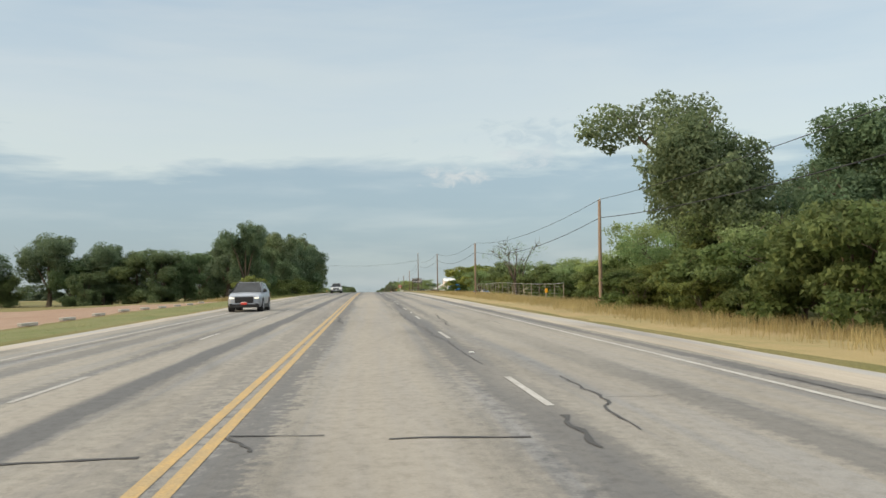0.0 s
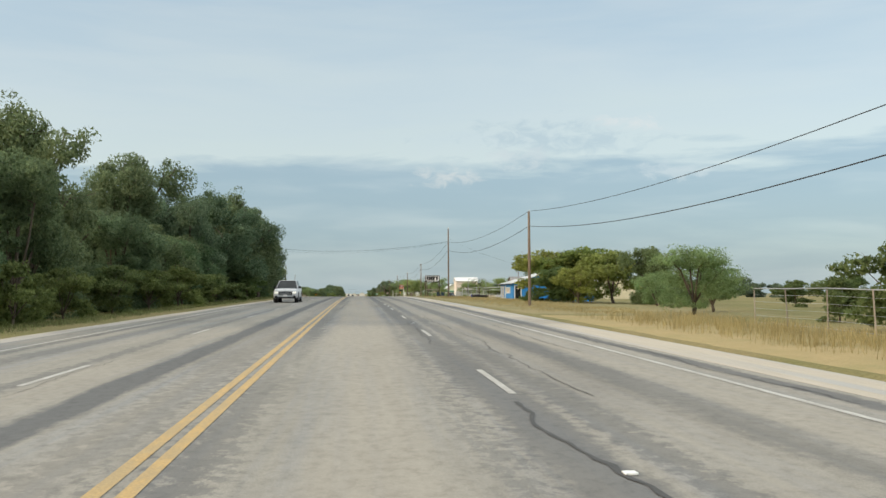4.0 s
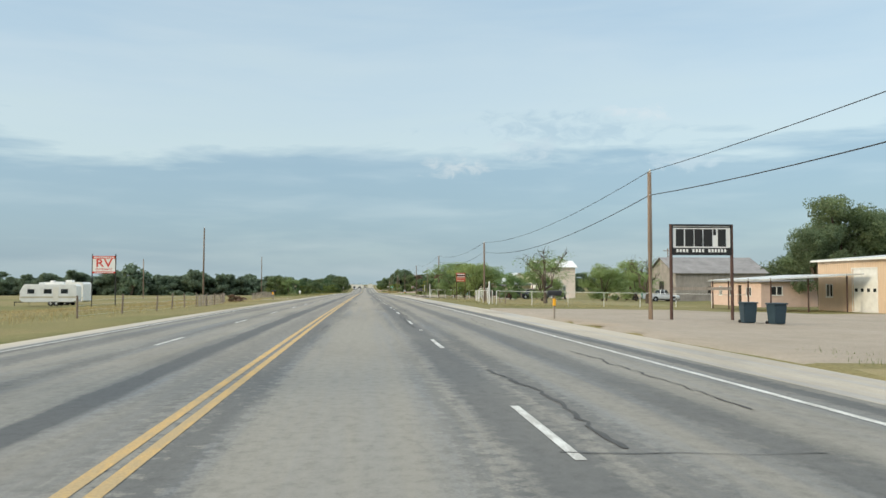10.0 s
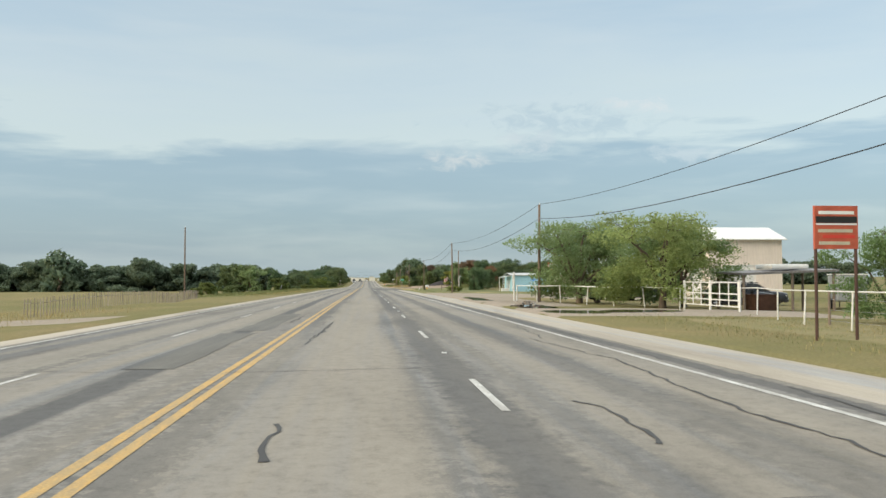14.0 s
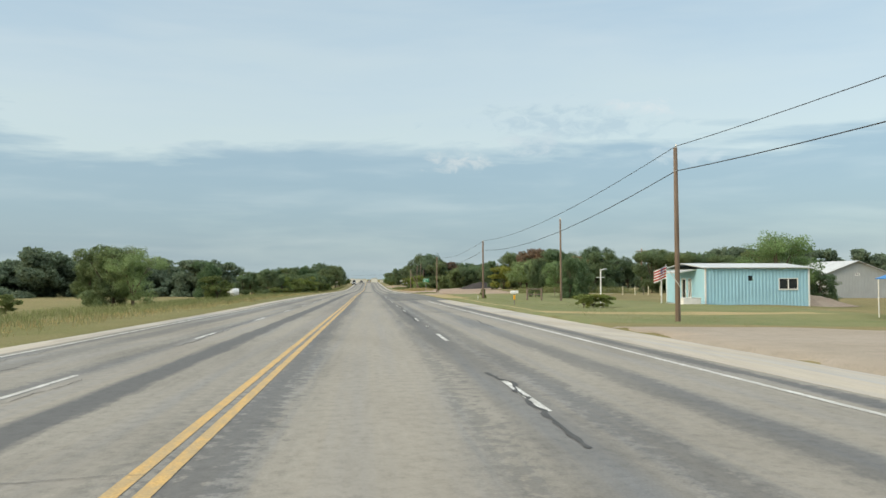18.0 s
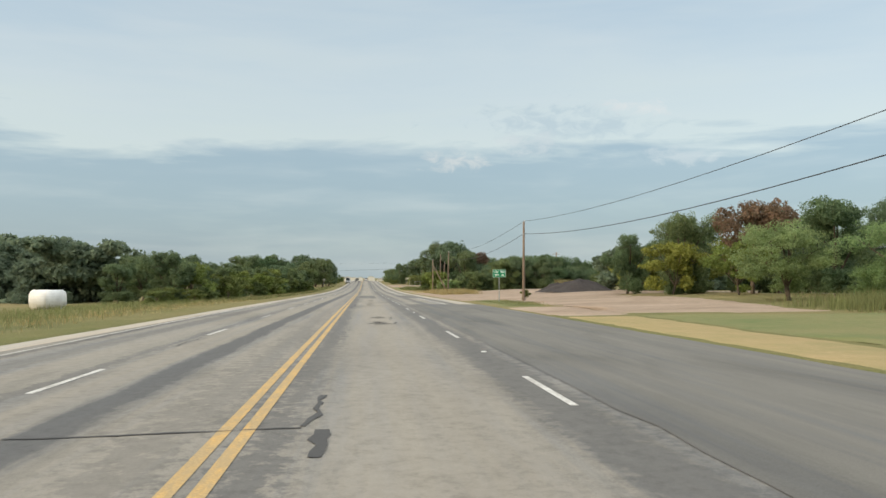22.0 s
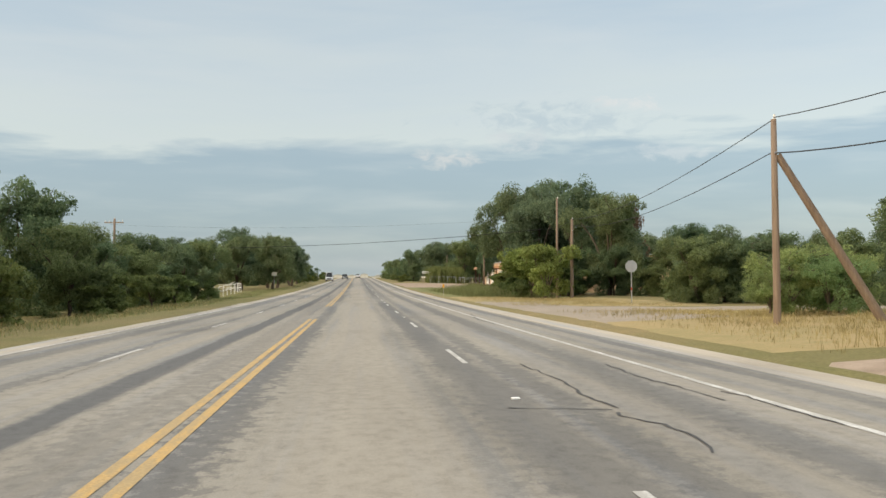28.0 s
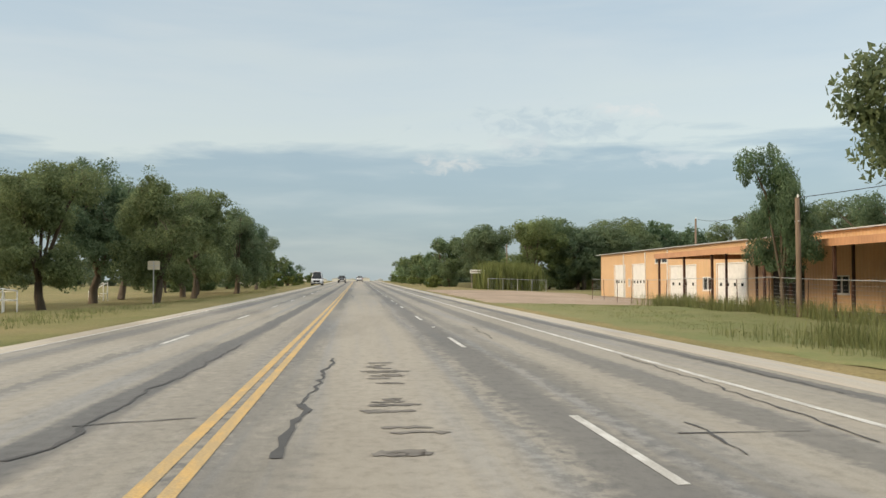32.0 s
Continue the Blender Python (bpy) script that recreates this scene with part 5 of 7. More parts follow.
# white sheet with the low sun's pink put into its colour
ribbed("sun_pink_metal", (0.80, 0.70, 0.62), 0.3, 0, 0.55, 0.0, 0.15)
plain("cream_wall", (0.72, 0.66, 0.47), 0.75, 0, 0.15)
plain("pink_wall", (0.66, 0.50, 0.42), 0.75, 0, 0.15)
plain("white_wall", (0.76, 0.73, 0.66), 0.7, 0, 0.15)
plain("green_trim", (0.05, 0.20, 0.12), 0.6, 0, 0.2)
plain("inside_shade", (0.03, 0.028, 0.026), 0.9, 0, 0.2)
plain("blue_tarp", (0.04, 0.20, 0.50), 0.6, 0, 0.2)


def frame_bm(a, b, z0, z1, w, y0, y1, mid=0):
    rows = [(a, a + w, y0, y1, z0, z1), (b - w, b, y0, y1, z0, z1), (a + w, b - w, y0, y1, z1 - w, z1), (a + w, b - w, y0, y1, z0, z0 + w)]
    for k in range(1, mid + 1):
        c = a + (b - a) * k / (mid + 1)
        rows.append((c - w / 2, c + w / 2, y0, y1, z0 + w, z1 - w))
    return boxes(*rows)


def wall(parent, x, y, turn, length, height, mat, holes=(), thick=0.14, z0=-0.5, name="wall", gable=None, label=""):
    """A wall from (x, y) along the turned x axis; its outer face looks to the turned -y. holes: (kind, a, b, z0, z1)."""
    bm = bmesh.new()
    at = 0.0
    for k, a, b, h0, h1 in sorted(holes, key=lambda q: q[1]):
        box(bm, at, a, 0, thick, z0, height)
        if h0 > 0.02:
            box(bm, a, b, 0, thick, z0, h0)
        else:
            box(bm, a, b, 0, thick, z0, 0.0)
        box(bm, a, b, 0, thick, h1, height)
        at = b
    box(bm, at, length, 0, thick, z0, height)
    if gable:
        px, pz = gable
        prism(bm, [(0, height), (length, height), (px, pz)], 1, 0, thick)
    bmesh.ops.remove_doubles(bm, verts=bm.verts, dist=0.0005)
    w = part(name, bm, mat, parent, label)
    w.matrix_local = pose(x, y, 0, 0, 0, turn)
    for k, a, b, h0, h1 in holes:
        if k == "roller":
            d = part("roller_door", boxes((a, b, 0.07, 0.11, h0, h1)), "white_metal", w, "white sectional garage door")
            n = 5
            for i in range(n):
                part("door_panel", boxes((a + 0.03, b - 0.03, 0.045, 0.07, h0 + (h1 - h0) * i / n + 0.015, h0 + (h1 - h0) * (i + 1) / n - 0.015)), "white_metal", d)
            for i in range(4):
                c = a + (b - a) * (i + 0.5) / 4
                part("pane", boxes((c - 0.17, c + 0.17, 0.037, 0.045, h0 + (h1 - h0) * 0.46, h0 + (h1 - h0) * 0.54)), "dark_glass", d)
            part("frame", frame_bm(a - 0.08, b + 0.08, h0 - 0.08, h1 + 0.08, 0.08, -0.025, 0.0), "white_metal", w)
        elif k == "window":
            wd = part("window", frame_bm(a, b, h0, h1, 0.06, -0.03, 0.09, 1), "white_metal", w)
            part("pane", boxes((a + 0.06, b - 0.06, 0.05, 0.06, h0 + 0.06, h1 - 0.06)), "dark_glass", wd)
            part("sill", boxes((a - 0.05, b + 0.05, -0.07, -0.03, h0 - 0.05, h0)), "white_metal", wd)
        elif k == "glassdoor":
            d = part("door", frame_bm(a, b, h0, h1, 0.1, -0.02, 0.09), "white_metal", w, "white-framed glass door")
            part("pane", boxes((a + 0.1, b - 0.1, 0.05, 0.06, h0 + 0.1, h1 - 0.1)), "dark_glass", d)
            part("handle", tubes(((b - 0.16, -0.02, 0.9), (b - 0.16, -0.02, 1.15), 0.02)), "galvanised", d)
        elif k == "door":
            d = part("door", boxes((a, b, 0.05, 0.09, h0, h1)), "white_wall", w, "pale painted door")
            part("handle", tubes(((b - 0.1, 0.0, 1.0), (b - 0.1, 0.05, 1.0), 0.03)), "galvanised", d)
        elif k == "open":
            # near-black panel closes the hole; the unlit inside is painted on it
            part("opening", boxes((a, b, thick, thick + 0.02, h0, h1)), "inside_shade", w)
    return w


def slab(parent, name, mat, corners, thick=0.07, label=""):
    """A flat roof plane from four corners, with thickness downwards."""
    bm = bmesh.new()
    hi = [bm.verts.new(c) for c in corners]
    lo = [bm.verts.new((c[0], c[1], c[2] - thick)) for c in corners]
    bm.faces.new(hi)
    bm.faces.new(lo[::-1])
    for i in range(4):
        j = (i + 1) % 4
        bm.faces.new((hi[j], hi[i], lo[i], lo[j]))
    bmesh.ops.recalc_face_normals(bm, faces=bm.faces)
    return part(name, bm, mat, parent, label)


def base_z(x, y, drop=0.0):
    return ground_z(x, y) - drop


def shell(parent, w, d, h, mats, holes=({}, {}, {}, {}), gables=(None, None)):
    """Four walls round a floor w by d, from the near (-y) wall round by the road-side (-x) wall."""
    f, r, b, l = mats
    wall(parent, 0, 0, 0, w, h, f, holes[0], gable=gables[0], name="wall")
    wall(parent, 0, d - 0.14, -90, d - 0.28, h, r, holes[1], name="wall")
    o = wall(parent, w, d, 180, w, h, b, holes[2], gable=gables[1], name="wall")
    wall(parent, w, 0.14, 90, d - 0.28, h, l, holes[3], name="wall")
    part("floor", boxes((0.14, w - 0.14, 0.14, d - 0.14, -0.3, 0.04)), "concrete", parent)


# blue house with a tin roof
z = road_z(178) - 0.36
h = thing("house", pose(18.95, 175.9, z, 0, 0, -1.5), "bright blue painted house with a pale tin roof", "house")
shell(h, 9.2, 9.6, 2.05, ("blue_wall", "blue_wall", "blue_wall", "blue_wall"),
      [[("glassdoor", 0.18, 1.0, 0.04, 1.82), ("door", 6.0, 6.9, 0.04, 1.85)],
       [("window", 0.15, 0.85, 0.35, 1.78), ("window", 1.35, 2.85, 0.35, 1.78), ("door", 3.15, 4.05, 0.04, 1.85), ("window", 4.45, 5.2, 0.95, 1.62), ("window", 5.3, 6.05, 0.95, 1.62), ("window", 6.15, 6.9, 0.95, 1.62), ("window", 7.0, 7.75, 0.95, 1.62)], [], []], [(4.5, 3.3), (4.7, 3.3)])
slab(h, "roof", "tin_roof", [(-0.35, -0.35, 2.0), (4.5, -0.35, 3.42), (4.5, 9.9, 3.42), (-0.35, 9.9, 2.0)], 0.06, "stained pale tin roof")
slab(h, "roof", "tin_roof", [(4.5, -0.35, 3.42), (9.55, -0.35, 2.0), (9.55, 9.9, 2.0), (4.5, 9.9, 3.42)], 0.06, "stained pale tin roof")
part("fascia", boxes((-0.39, -0.352, -0.35, 9.9, 1.9, 2.02)), "black_steel", h)
part("vent_pipe", tubes(((3.9, 1.0, 3.1), (3.9, 1.0, 3.7), 0.04)), "galvanised", h)
part("vent_pipe", tubes(((4.3, 4.0, 3.3), (4.3, 4.0, 3.8), 0.05)), "rusty_steel", h)
part("poster", boxes((-0.05, -0.044, 3.0, 3.35, 1.0, 1.35)), "yellow_marker", h, "small yellow window notice")
part("poster", boxes((-0.05, -0.044, 2.1, 2.4, 1.15, 1.45)), "sign_white", h, "small white window notice")
part("poster", boxes((0.45, 0.72, -0.03, -0.024, 1.36, 1.5)), "pink_wall", h, "pale red notice on the door glass")
t = thing("barrel_grill", pose(21.3, 175.0, base_z(21.3, 175)), "rusty barrel leaning by a blue wall", "barrel")
part("barrel", tubes(((-0.3, 0, 0.28), (0.3, 0, 0.28), 0.28), sides=16), "rusty_steel", t)
part("lid", tubes(((-0.33, 0, 0.32), (-0.3, 0, 0.32), 0.27), sides=16), "white_metal", t)

# white shop behind the pipe fence
z = base_z(42, 236)
h = thing("workshop", pose(42, 226, z), "cream white metal shop building with garage doors", "workshop")
shell(h, 9, 20.5, 2.95, ("cream_wall", "white_wall", "white_wall", "white_wall"), [[], [("door", 0.5, 1.3, 0, 2.0), ("roller", 2.4, 5.2, 0.02, 2.5), ("window", 6.6, 7.4, 1.1, 1.9), ("roller", 10, 12.8, 0.02, 2.5), ("roller", 15, 17.8, 0.02, 2.5)], [], []], [(4.5, 3.7), (4.5, 3.7)])
slab(h, "roof", "tin_roof", [(-0.3, -0.3, 2.92), (4.5, -0.3, 3.75), (4.5, 20.4, 3.75), (-0.3, 20.4, 2.92)])
slab(h, "roof", "tin_roof", [(4.5, -0.3, 3.75), (9.3, -0.3, 2.92), (9.3, 20.4, 2.92), (4.5, 20.4, 3.75)])

# tan garage with three doors
z = base_z(37, 258)
h = thing("garage_building", pose(37.3, 247.3, z), "long tan corrugated metal garage with three white doors", "garage")
shell(h, 14, 24.4, 3.85, ("brown_shade_metal", "tan_metal", "tan_metal", "tan_metal"),
      [[], [("window", 1.0, 2.0, 1.0, 2.0), ("roller", 4.6, 7.6, 0.02, 3.1), ("roller", 11.2, 14.6, 0.02, 3.1), ("roller", 18.2, 21.8, 0.02, 3.1)], [], []], [(7, 4.35), (7, 4.35)])
slab(h, "roof", "tin_roof", [(-0.35, -0.3, 3.86), (7, -0.3, 4.42), (7, 24.7, 4.42), (-0.35, 24.7, 3.86)])
slab(h, "roof", "tin_roof", [(7, -0.3, 4.42), (14.35, -0.3, 3.86), (14.35, 24.7, 3.86), (7, 24.7, 4.42)])
part("gutter", boxes((-0.45, -0.35, -0.3, 24.7, 3.7, 3.82)), "white_metal", h)

# awning and low annex
z = base_z(33, 270)
h = thing("awning", pose(0, 0, z), "long low metal awning on thin brown posts", "awning")
slab(h, "canopy", "tin_roof", [(30.6, 266, 2.35), (36.7, 264.5, 2.75), (36.7, 276, 2.75), (30.6, 277, 2.35)], 0.1)
for px, py in ((30.8, 266.4), (30.8, 270), (30.8, 273.5), (30.8, 276.6), (33.5, 266.2), (36, 265.5)):
    part("post", tubes(((px, py, -0.2), (px, py, 2.4 + (px - 30.8) * 0.06), 0.06)), "brown_steel", h)
z = base_z(40, 280)
h = thing("annex", pose(40.5, 288.0, z), "low pinkish outbuilding with a rusty roof", "outbuilding")
shell(h, 12, 12, 2.3, ("pink_wall", "pink_wall", "pink_wall", "pink_wall"), [[("window", 1.0, 2.2, 1.0, 1.9)], [("window", 2, 2.8, 0.9, 1.9), ("window", 4.6, 5.4, 0.9, 1.9), ("open", 6.6, 7.5, 0.05, 2.0), ("window", 8.6, 9.8, 0.9, 1.8)], [], []])
slab(h, "roof", "rust_roof", [(-0.4, -0.4, 2.35), (12.4, -0.4, 2.55), (12.4, 12.4, 2.6), (-0.4, 12.4, 2.4)])

# grey barn
z = base_z(50, 332)
h = thing("barn", pose(48.0, 331, z), "weathered grey wooden barn with a tin roof", "barn")
shell(h, 14, 12, 4.3, ("barn_wood", "barn_wood", "barn_wood", "barn_wood"), [[("open", 5, 6.2, 1.2, 2.2), ("open", 8, 9.2, 1.2, 2.2)], [("open", 4.5, 7, 0.02, 3.0)], [], []])
for s in (0, 1):
    part("gable", prism(bmesh.new(), [(0.0, 4.3), (12.0, 4.3), (6.0, 6.6)], 0, 0.0 + s * 13.86, 0.14 + s * 13.86), "barn_wood", h)
slab(h, "roof", "rust_roof", [(-0.4, -0.4, 4.2), (14.4, -0.4, 4.2), (14.4, 6, 6.75), (-0.4, 6, 6.75)])
slab(h, "roof", "rust_roof", [(-0.4, 6, 6.75), (14.4, 6, 6.75), (14.4, 12.4, 4.2), (-0.4, 12.4, 4.2)])

# tall white warehouse
z = base_z(36, 375)
h = thing("warehouse", pose(35.4, 371, z), "tall white metal warehouse, sunlight pink in its wall colour, white roof", "warehouse")
shell(h, 7.4, 7.0, 6.1, ("sun_pink_metal", "sun_pink_metal", "white_wall", "white_wall"), [[("roller", 1.6, 4.6, 0.02, 3.4)], [("roller", 2.0, 5.0, 0.02, 3.4)], [], []])
for gx in (0.0, 7.26):
    part("gable", prism(bmesh.new(), [(0.0, 6.1), (7.0, 6.1), (3.5, 7.25)], 0, gx, gx + 0.14), "white_wall", h)
slab(h, "roof", "white_metal", [(-0.35, -0.35, 6.02), (7.75, -0.35, 6.02), (7.75, 3.5, 7.35), (-0.35, 3.5, 7.35)])
slab(h, "roof", "white_metal", [(-0.35, 3.5, 7.35), (7.75, 3.5, 7.35), (7.75, 7.35, 6.02), (-0.35, 7.35, 6.02)])
part("gutter", boxes((-0.35, 7.75, -0.45, -0.352, 5.9, 6.0)), "white_metal", h)

# cream shop with a green awning
z = base_z(31, 410)
h = thing("shop_building", pose(35.0, 409, z), "cream gabled shop with a green awning and a wide window", "shop")
shell(h, 11, 12, 3.3, ("cream_wall", "cream_wall", "cream_wall", "cream_wall"), [[("window", 2.0, 4.0, 1.1, 2.4), ("door", 5.0, 6.0, 0.02, 2.1), ("window", 7.0, 9.0, 1.1, 2.4)], [("window", 2, 4, 1.1, 2.4), ("door", 6, 7, 0.02, 2.1)], [], []], [(3.6, 5.6), (7.4, 5.6)])
slab(h, "roof", "tin_roof", [(-0.4, -0.3, 3.15), (3.6, -0.3, 5.75), (3.6, 12.4, 5.75), (-0.4, 12.4, 3.15)])
slab(h, "roof", "tin_roof", [(3.6, -0.3, 5.75), (11.4, -0.3, 3.15), (11.4, 12.4, 3.15), (3.6, 12.4, 5.75)])
slab(h, "awning", "green_trim", [(-0.3, -1.8, 2.75), (9.6, -1.8, 2.75), (9.6, 0, 3.2), (-0.3, 0, 3.2)], 0.08, "sloping dark green awning")
for px in (0, 3.2, 6.4, 9.4):
    part("post", tubes(((px, -1.7, -0.2), (px, -1.7, 2.7), 0.06)), "white_metal", h)
z = base_z(26, 412)
h = thing("annex", pose(30.6, 411, z), "low pinkish shop annex with a flat white canopy", "shop annex")
shell(h, 4.2, 8, 2.9, ("pink_wall", "pink_wall", "pink_wall", "pink_wall"), [[("window", 1.4, 2.8, 1.0, 1.9)], [("door", 3, 4, 0.02, 2.1)], [], []])
slab(h, "roof", "white_metal", [(-1.2, -1.4, 3.0), (4.6, -1.4, 3.1), (4.6, 8.2, 3.1), (-1.2, 8.2, 3.0)], 0.12)
h = thing("shade_canopy", pose(27.5, 414, base_z(27.5, 414)), "blue tarpaulin shade canopy on white legs", "canopy")
slab(h, "tarpaulin", "blue_tarp", [(-1.2, -1.5, 2.0), (1.6, -1.5, 2.9), (1.6, 1.5, 2.9), (-1.2, 1.5, 2.0)], 0.03)
for px, py, ph in ((-1.1, -1.4, 2.0), (1.5, -1.4, 2.85), (1.5, 1.4, 2.85), (-1.1, 1.4, 2.0)):
    part("leg", tubes(((px, py, -0.1), (px, py, ph), 0.03)), "white_metal", h)

# pale blue building with a small porch
z = base_z(30, 444)
h = thing("shed_building", pose(28.0, 440.7, z), "pale blue corrugated metal building with white trim", "building")
shell(h, 8.5, 8.7, 2.85, ("pale_blue_metal", "pale_blue_metal", "pale_blue_metal", "pale_blue_metal"),
      [[("window", 6.0, 7.6, 1.2, 2.1), ("open", 3.5, 3.9, 1.9, 2.3)], [("window", 2.2, 2.9, 0.5, 2.1), ("glassdoor", 3.5, 4.5, 0.02, 2.1), ("window", 5.0, 5.7, 0.5, 2.1)], [], []])
slab(h, "roof", "tin_roof", [(-0.3, -0.3, 2.95), (8.8, -0.3, 2.95), (8.8, 4.35, 3.35), (-0.3, 4.35, 3.35)])
slab(h, "roof", "tin_roof", [(-0.3, 4.35, 3.35), (8.8, 4.35, 3.35), (8.8, 9.0, 2.95), (-0.3, 9.0, 2.95)])
for px, py in ((-0.04, -0.04), (8.44, -0.04), (-0.04, 8.6)):
    part("corner_trim", boxes((px, px + 0.12, py, py + 0.12, -0.3, 2.9)), "white_metal", h)
slab(h, "porch_roof", "tin_roof", [(-1.5, 1.8, 2.6), (0.0, 1.8, 2.85), (0.0, 6.2, 2.85), (-1.5, 6.2, 2.6)], 0.1)
for py in (1.9, 6.1):
    part("porch_post", boxes((-1.45, -1.35, py - 0.05, py + 0.05, -0.3, 2.55)), "white_metal", h)
part("step", boxes((-1.4, -0.1, 3.0, 5.2, -0.4, 0.02)), "concrete", h)
h = thing("chest_freezer", pose(26.6, 440.2, base_z(26.6, 440)), "old white appliance lying on the grass", "appliance")
part("body", boxes((-0.7, 0.7, -0.35, 0.35, 0, 0.45), bevel=0.04), "white_metal", h)
part("lid", boxes((-0.72, 0.72, -0.37, 0.37, 0.46, 0.54), bevel=0.02), "white_metal", h)

# grey house far behind
z = base_z(63, 484)
h = thing("house", pose(60.2, 480, z), "grey-sided gabled house behind a blue building", "house")
shell(h, 8, 10, 3.3, ("grey_siding", "grey_siding", "grey_siding", "grey_siding"), [[("window", 3.7, 4.3, 2.9, 3.2)], [("window", 3, 4.2, 1, 2)], [], []], [(4, 4.7), (4, 4.7)])
slab(h, "roof", "tin_roof", [(-0.4, -0.4, 3.15), (4, -0.4, 4.8), (4, 10.4, 4.8), (-0.4, 10.4, 3.15)])
slab(h, "roof", "tin_roof", [(4, -0.4, 4.8), (8.4, -0.4, 3.15), (8.4, 10.4, 3.15), (4, 10.4, 4.8)])

# long orange-tan workshop with a canopy
z = base_z(27, 735)
h = thing("workshop", pose(27, 698, z), "long orange-tan corrugated metal workshop with roller doors", "workshop")
L = 62.0
holes = [("roller", 4.6, 8.0, 0.02, 3.2), ("window", 9.0, 9.6, 1.2, 1.9), ("roller", 10.2, 13.7, 0.02, 3.2), ("window", 16.3, 19.3, 3.2, 3.75), ("roller", 19.7, 25.2, 0.02, 2.9), ("window", 26.5, 28.2, 1.0, 2.0), ("roller", 29.0, 33.5, 0.02, 2.9), ("open", 37, 41, 0.02, 2.6), ("window", 44, 45.5, 1.0, 2.0)]
shell(h, 16, L, 4.4, ("orange_metal", "orange_metal", "orange_metal", "orange_metal"), [[], holes, [], []])
slab(h, "roof", "tin_roof", [(-0.4, -0.4, 4.45), (8, -0.4, 5.3), (8, L + 0.4, 5.3), (-0.4, L + 0.4, 4.45)])
slab(h, "roof", "tin_roof", [(8, -0.4, 5.3), (16.4, -0.4, 4.45), (16.4, L + 0.4, 4.45), (8, L + 0.4, 5.3)])
part("gable", prism(bmesh.new(), [(0, 4.4), (16, 4.4), (8, 5.25)], 1, 0, 0.14), "orange_metal", h)
part("gable", prism(bmesh.new(), [(0, 4.4), (16, 4.4), (8, 5.25)], 1, L - 0.14, L), "orange_metal", h)
for a in (7.8, 14.0, 19.5, 34.0):
    part("downpipe", boxes((-0.1, -0.005, L - a - 0.05, L - a + 0.05, 0, 4.3)), "white_metal", h)
c = thing("canopy", pose(20.5, 690, base_z(21, 710)), "wide copper-coloured metal canopy on brown posts", "canopy")
slab(c, "canopy_roof", "copper_metal", [(0, -4, 3.15), (6.45, -4, 3.55), (6.45, 35.5, 3.55), (0, 35.5, 3.15)], 0.06)
part("fascia", boxes((-0.06, 0.0, -4, 35.5, 2.88, 3.2)), "copper_metal", c, "ribbed copper-coloured fascia")
part("fascia", boxes((-0.06, 6.4, 35.5, 35.56, 2.88, 3.2)), "copper_metal", c)
for py in (-3, 3, 9, 15, 21, 27, 31, 35.2):
    part("post", boxes((0.1, 0.22, py - 0.06, py + 0.06, -0.4, 3.1)), "rusty_steel", c)
    part("post", boxes((4.6, 4.72, py - 0.06, py + 0.06, -0.4, 3.4)), "brown_steel", c)

# ---- signs ----


def sign_posts(t, xs, top, mat, r=0.06, y=0.0):
    for px in xs:
        part("post", tubes(((px, y, -0.3), (px, y, top), r)), mat, t)


z = base_z(15.7, 242)
s = thing("business_sign", pose(14.45, 242, z), "black-framed white roadside sign on two brown posts", "sign")
zt = road_z(242) - z + 3.95
sign_posts(s, (0, 2.6), zt, "brown_steel", 0.07)
part("frame", frame_bm(0.0, 2.6, zt - 1.28, zt, 0.07, -0.06, 0.06), "black_steel", s)
part("board", boxes((0.07, 2.53, -0.03, 0.03, zt - 1.21, zt - 0.07)), "sign_white", s)
part("strip", boxes((0.07, 2.53, -0.045, -0.03, zt - 1.21, zt - 0.98)), "sign_black", s, "black strip under the lettering")
for k in range(16):
    if k not in (4, 9):
        part("bar", boxes((0.22 + k * 0.136, 0.31 + k * 0.136, -0.052, -0.045, zt - 1.16, zt - 1.03)), "sign_white", s)
for k, wd in enumerate((0.34, 0.36, 0.34, 0.38, 0.12, 0.34)):
    x0 = 0.2 + (0, 0.4, 0.8, 1.18, 1.6, 1.8)[k]
    part("bar", boxes((x0, x0 + wd, -0.045, -0.03, zt - 0.92 if k != 4 else zt - 0.45, zt - 0.2), bevel=0.012), "sign_black", s)
part("header", boxes((0.07, 2.53, -0.04, -0.03, zt - 0.15, zt - 0.11)), "sign_black", s)
part("crossbar", boxes((-0.05, 2.65, -0.05, 0.05, 1.25, 1.37)), "grey_wood", s)

z = base_z(-29.2, 312.7)
s = thing("park_sign", pose(-30.6, 312.7, z), "white and red park sign on tall black posts", "sign")
zt = road_z(312.7) - z + 5.45
sign_posts(s, (0, 2.72), zt, "black_steel", 0.06)
part("board", boxes((0.06, 2.66, -0.04, 0.04, zt - 2.25, zt - 0.3)), "sign_white", s)
part("strip", boxes((0.06, 2.66, -0.06, -0.04, zt - 0.55, zt - 0.22)), "sign_red", s)
part("strip", boxes((0.06, 2.66, -0.06, -0.04, zt - 2.3, zt - 2.08)), "sign_red", s)
for k in range(9):
    part("bar", boxes((0.22 + k * 0.26, 0.4 + k * 0.26, -0.068, -0.06, zt - 0.48, zt - 0.3)), "sign_white", s)
for k in range(8):
    part("bar", boxes((0.3 + k * 0.28, 0.48 + k * 0.28, -0.068, -0.06, zt - 2.24, zt - 2.14)), "sign_white", s)
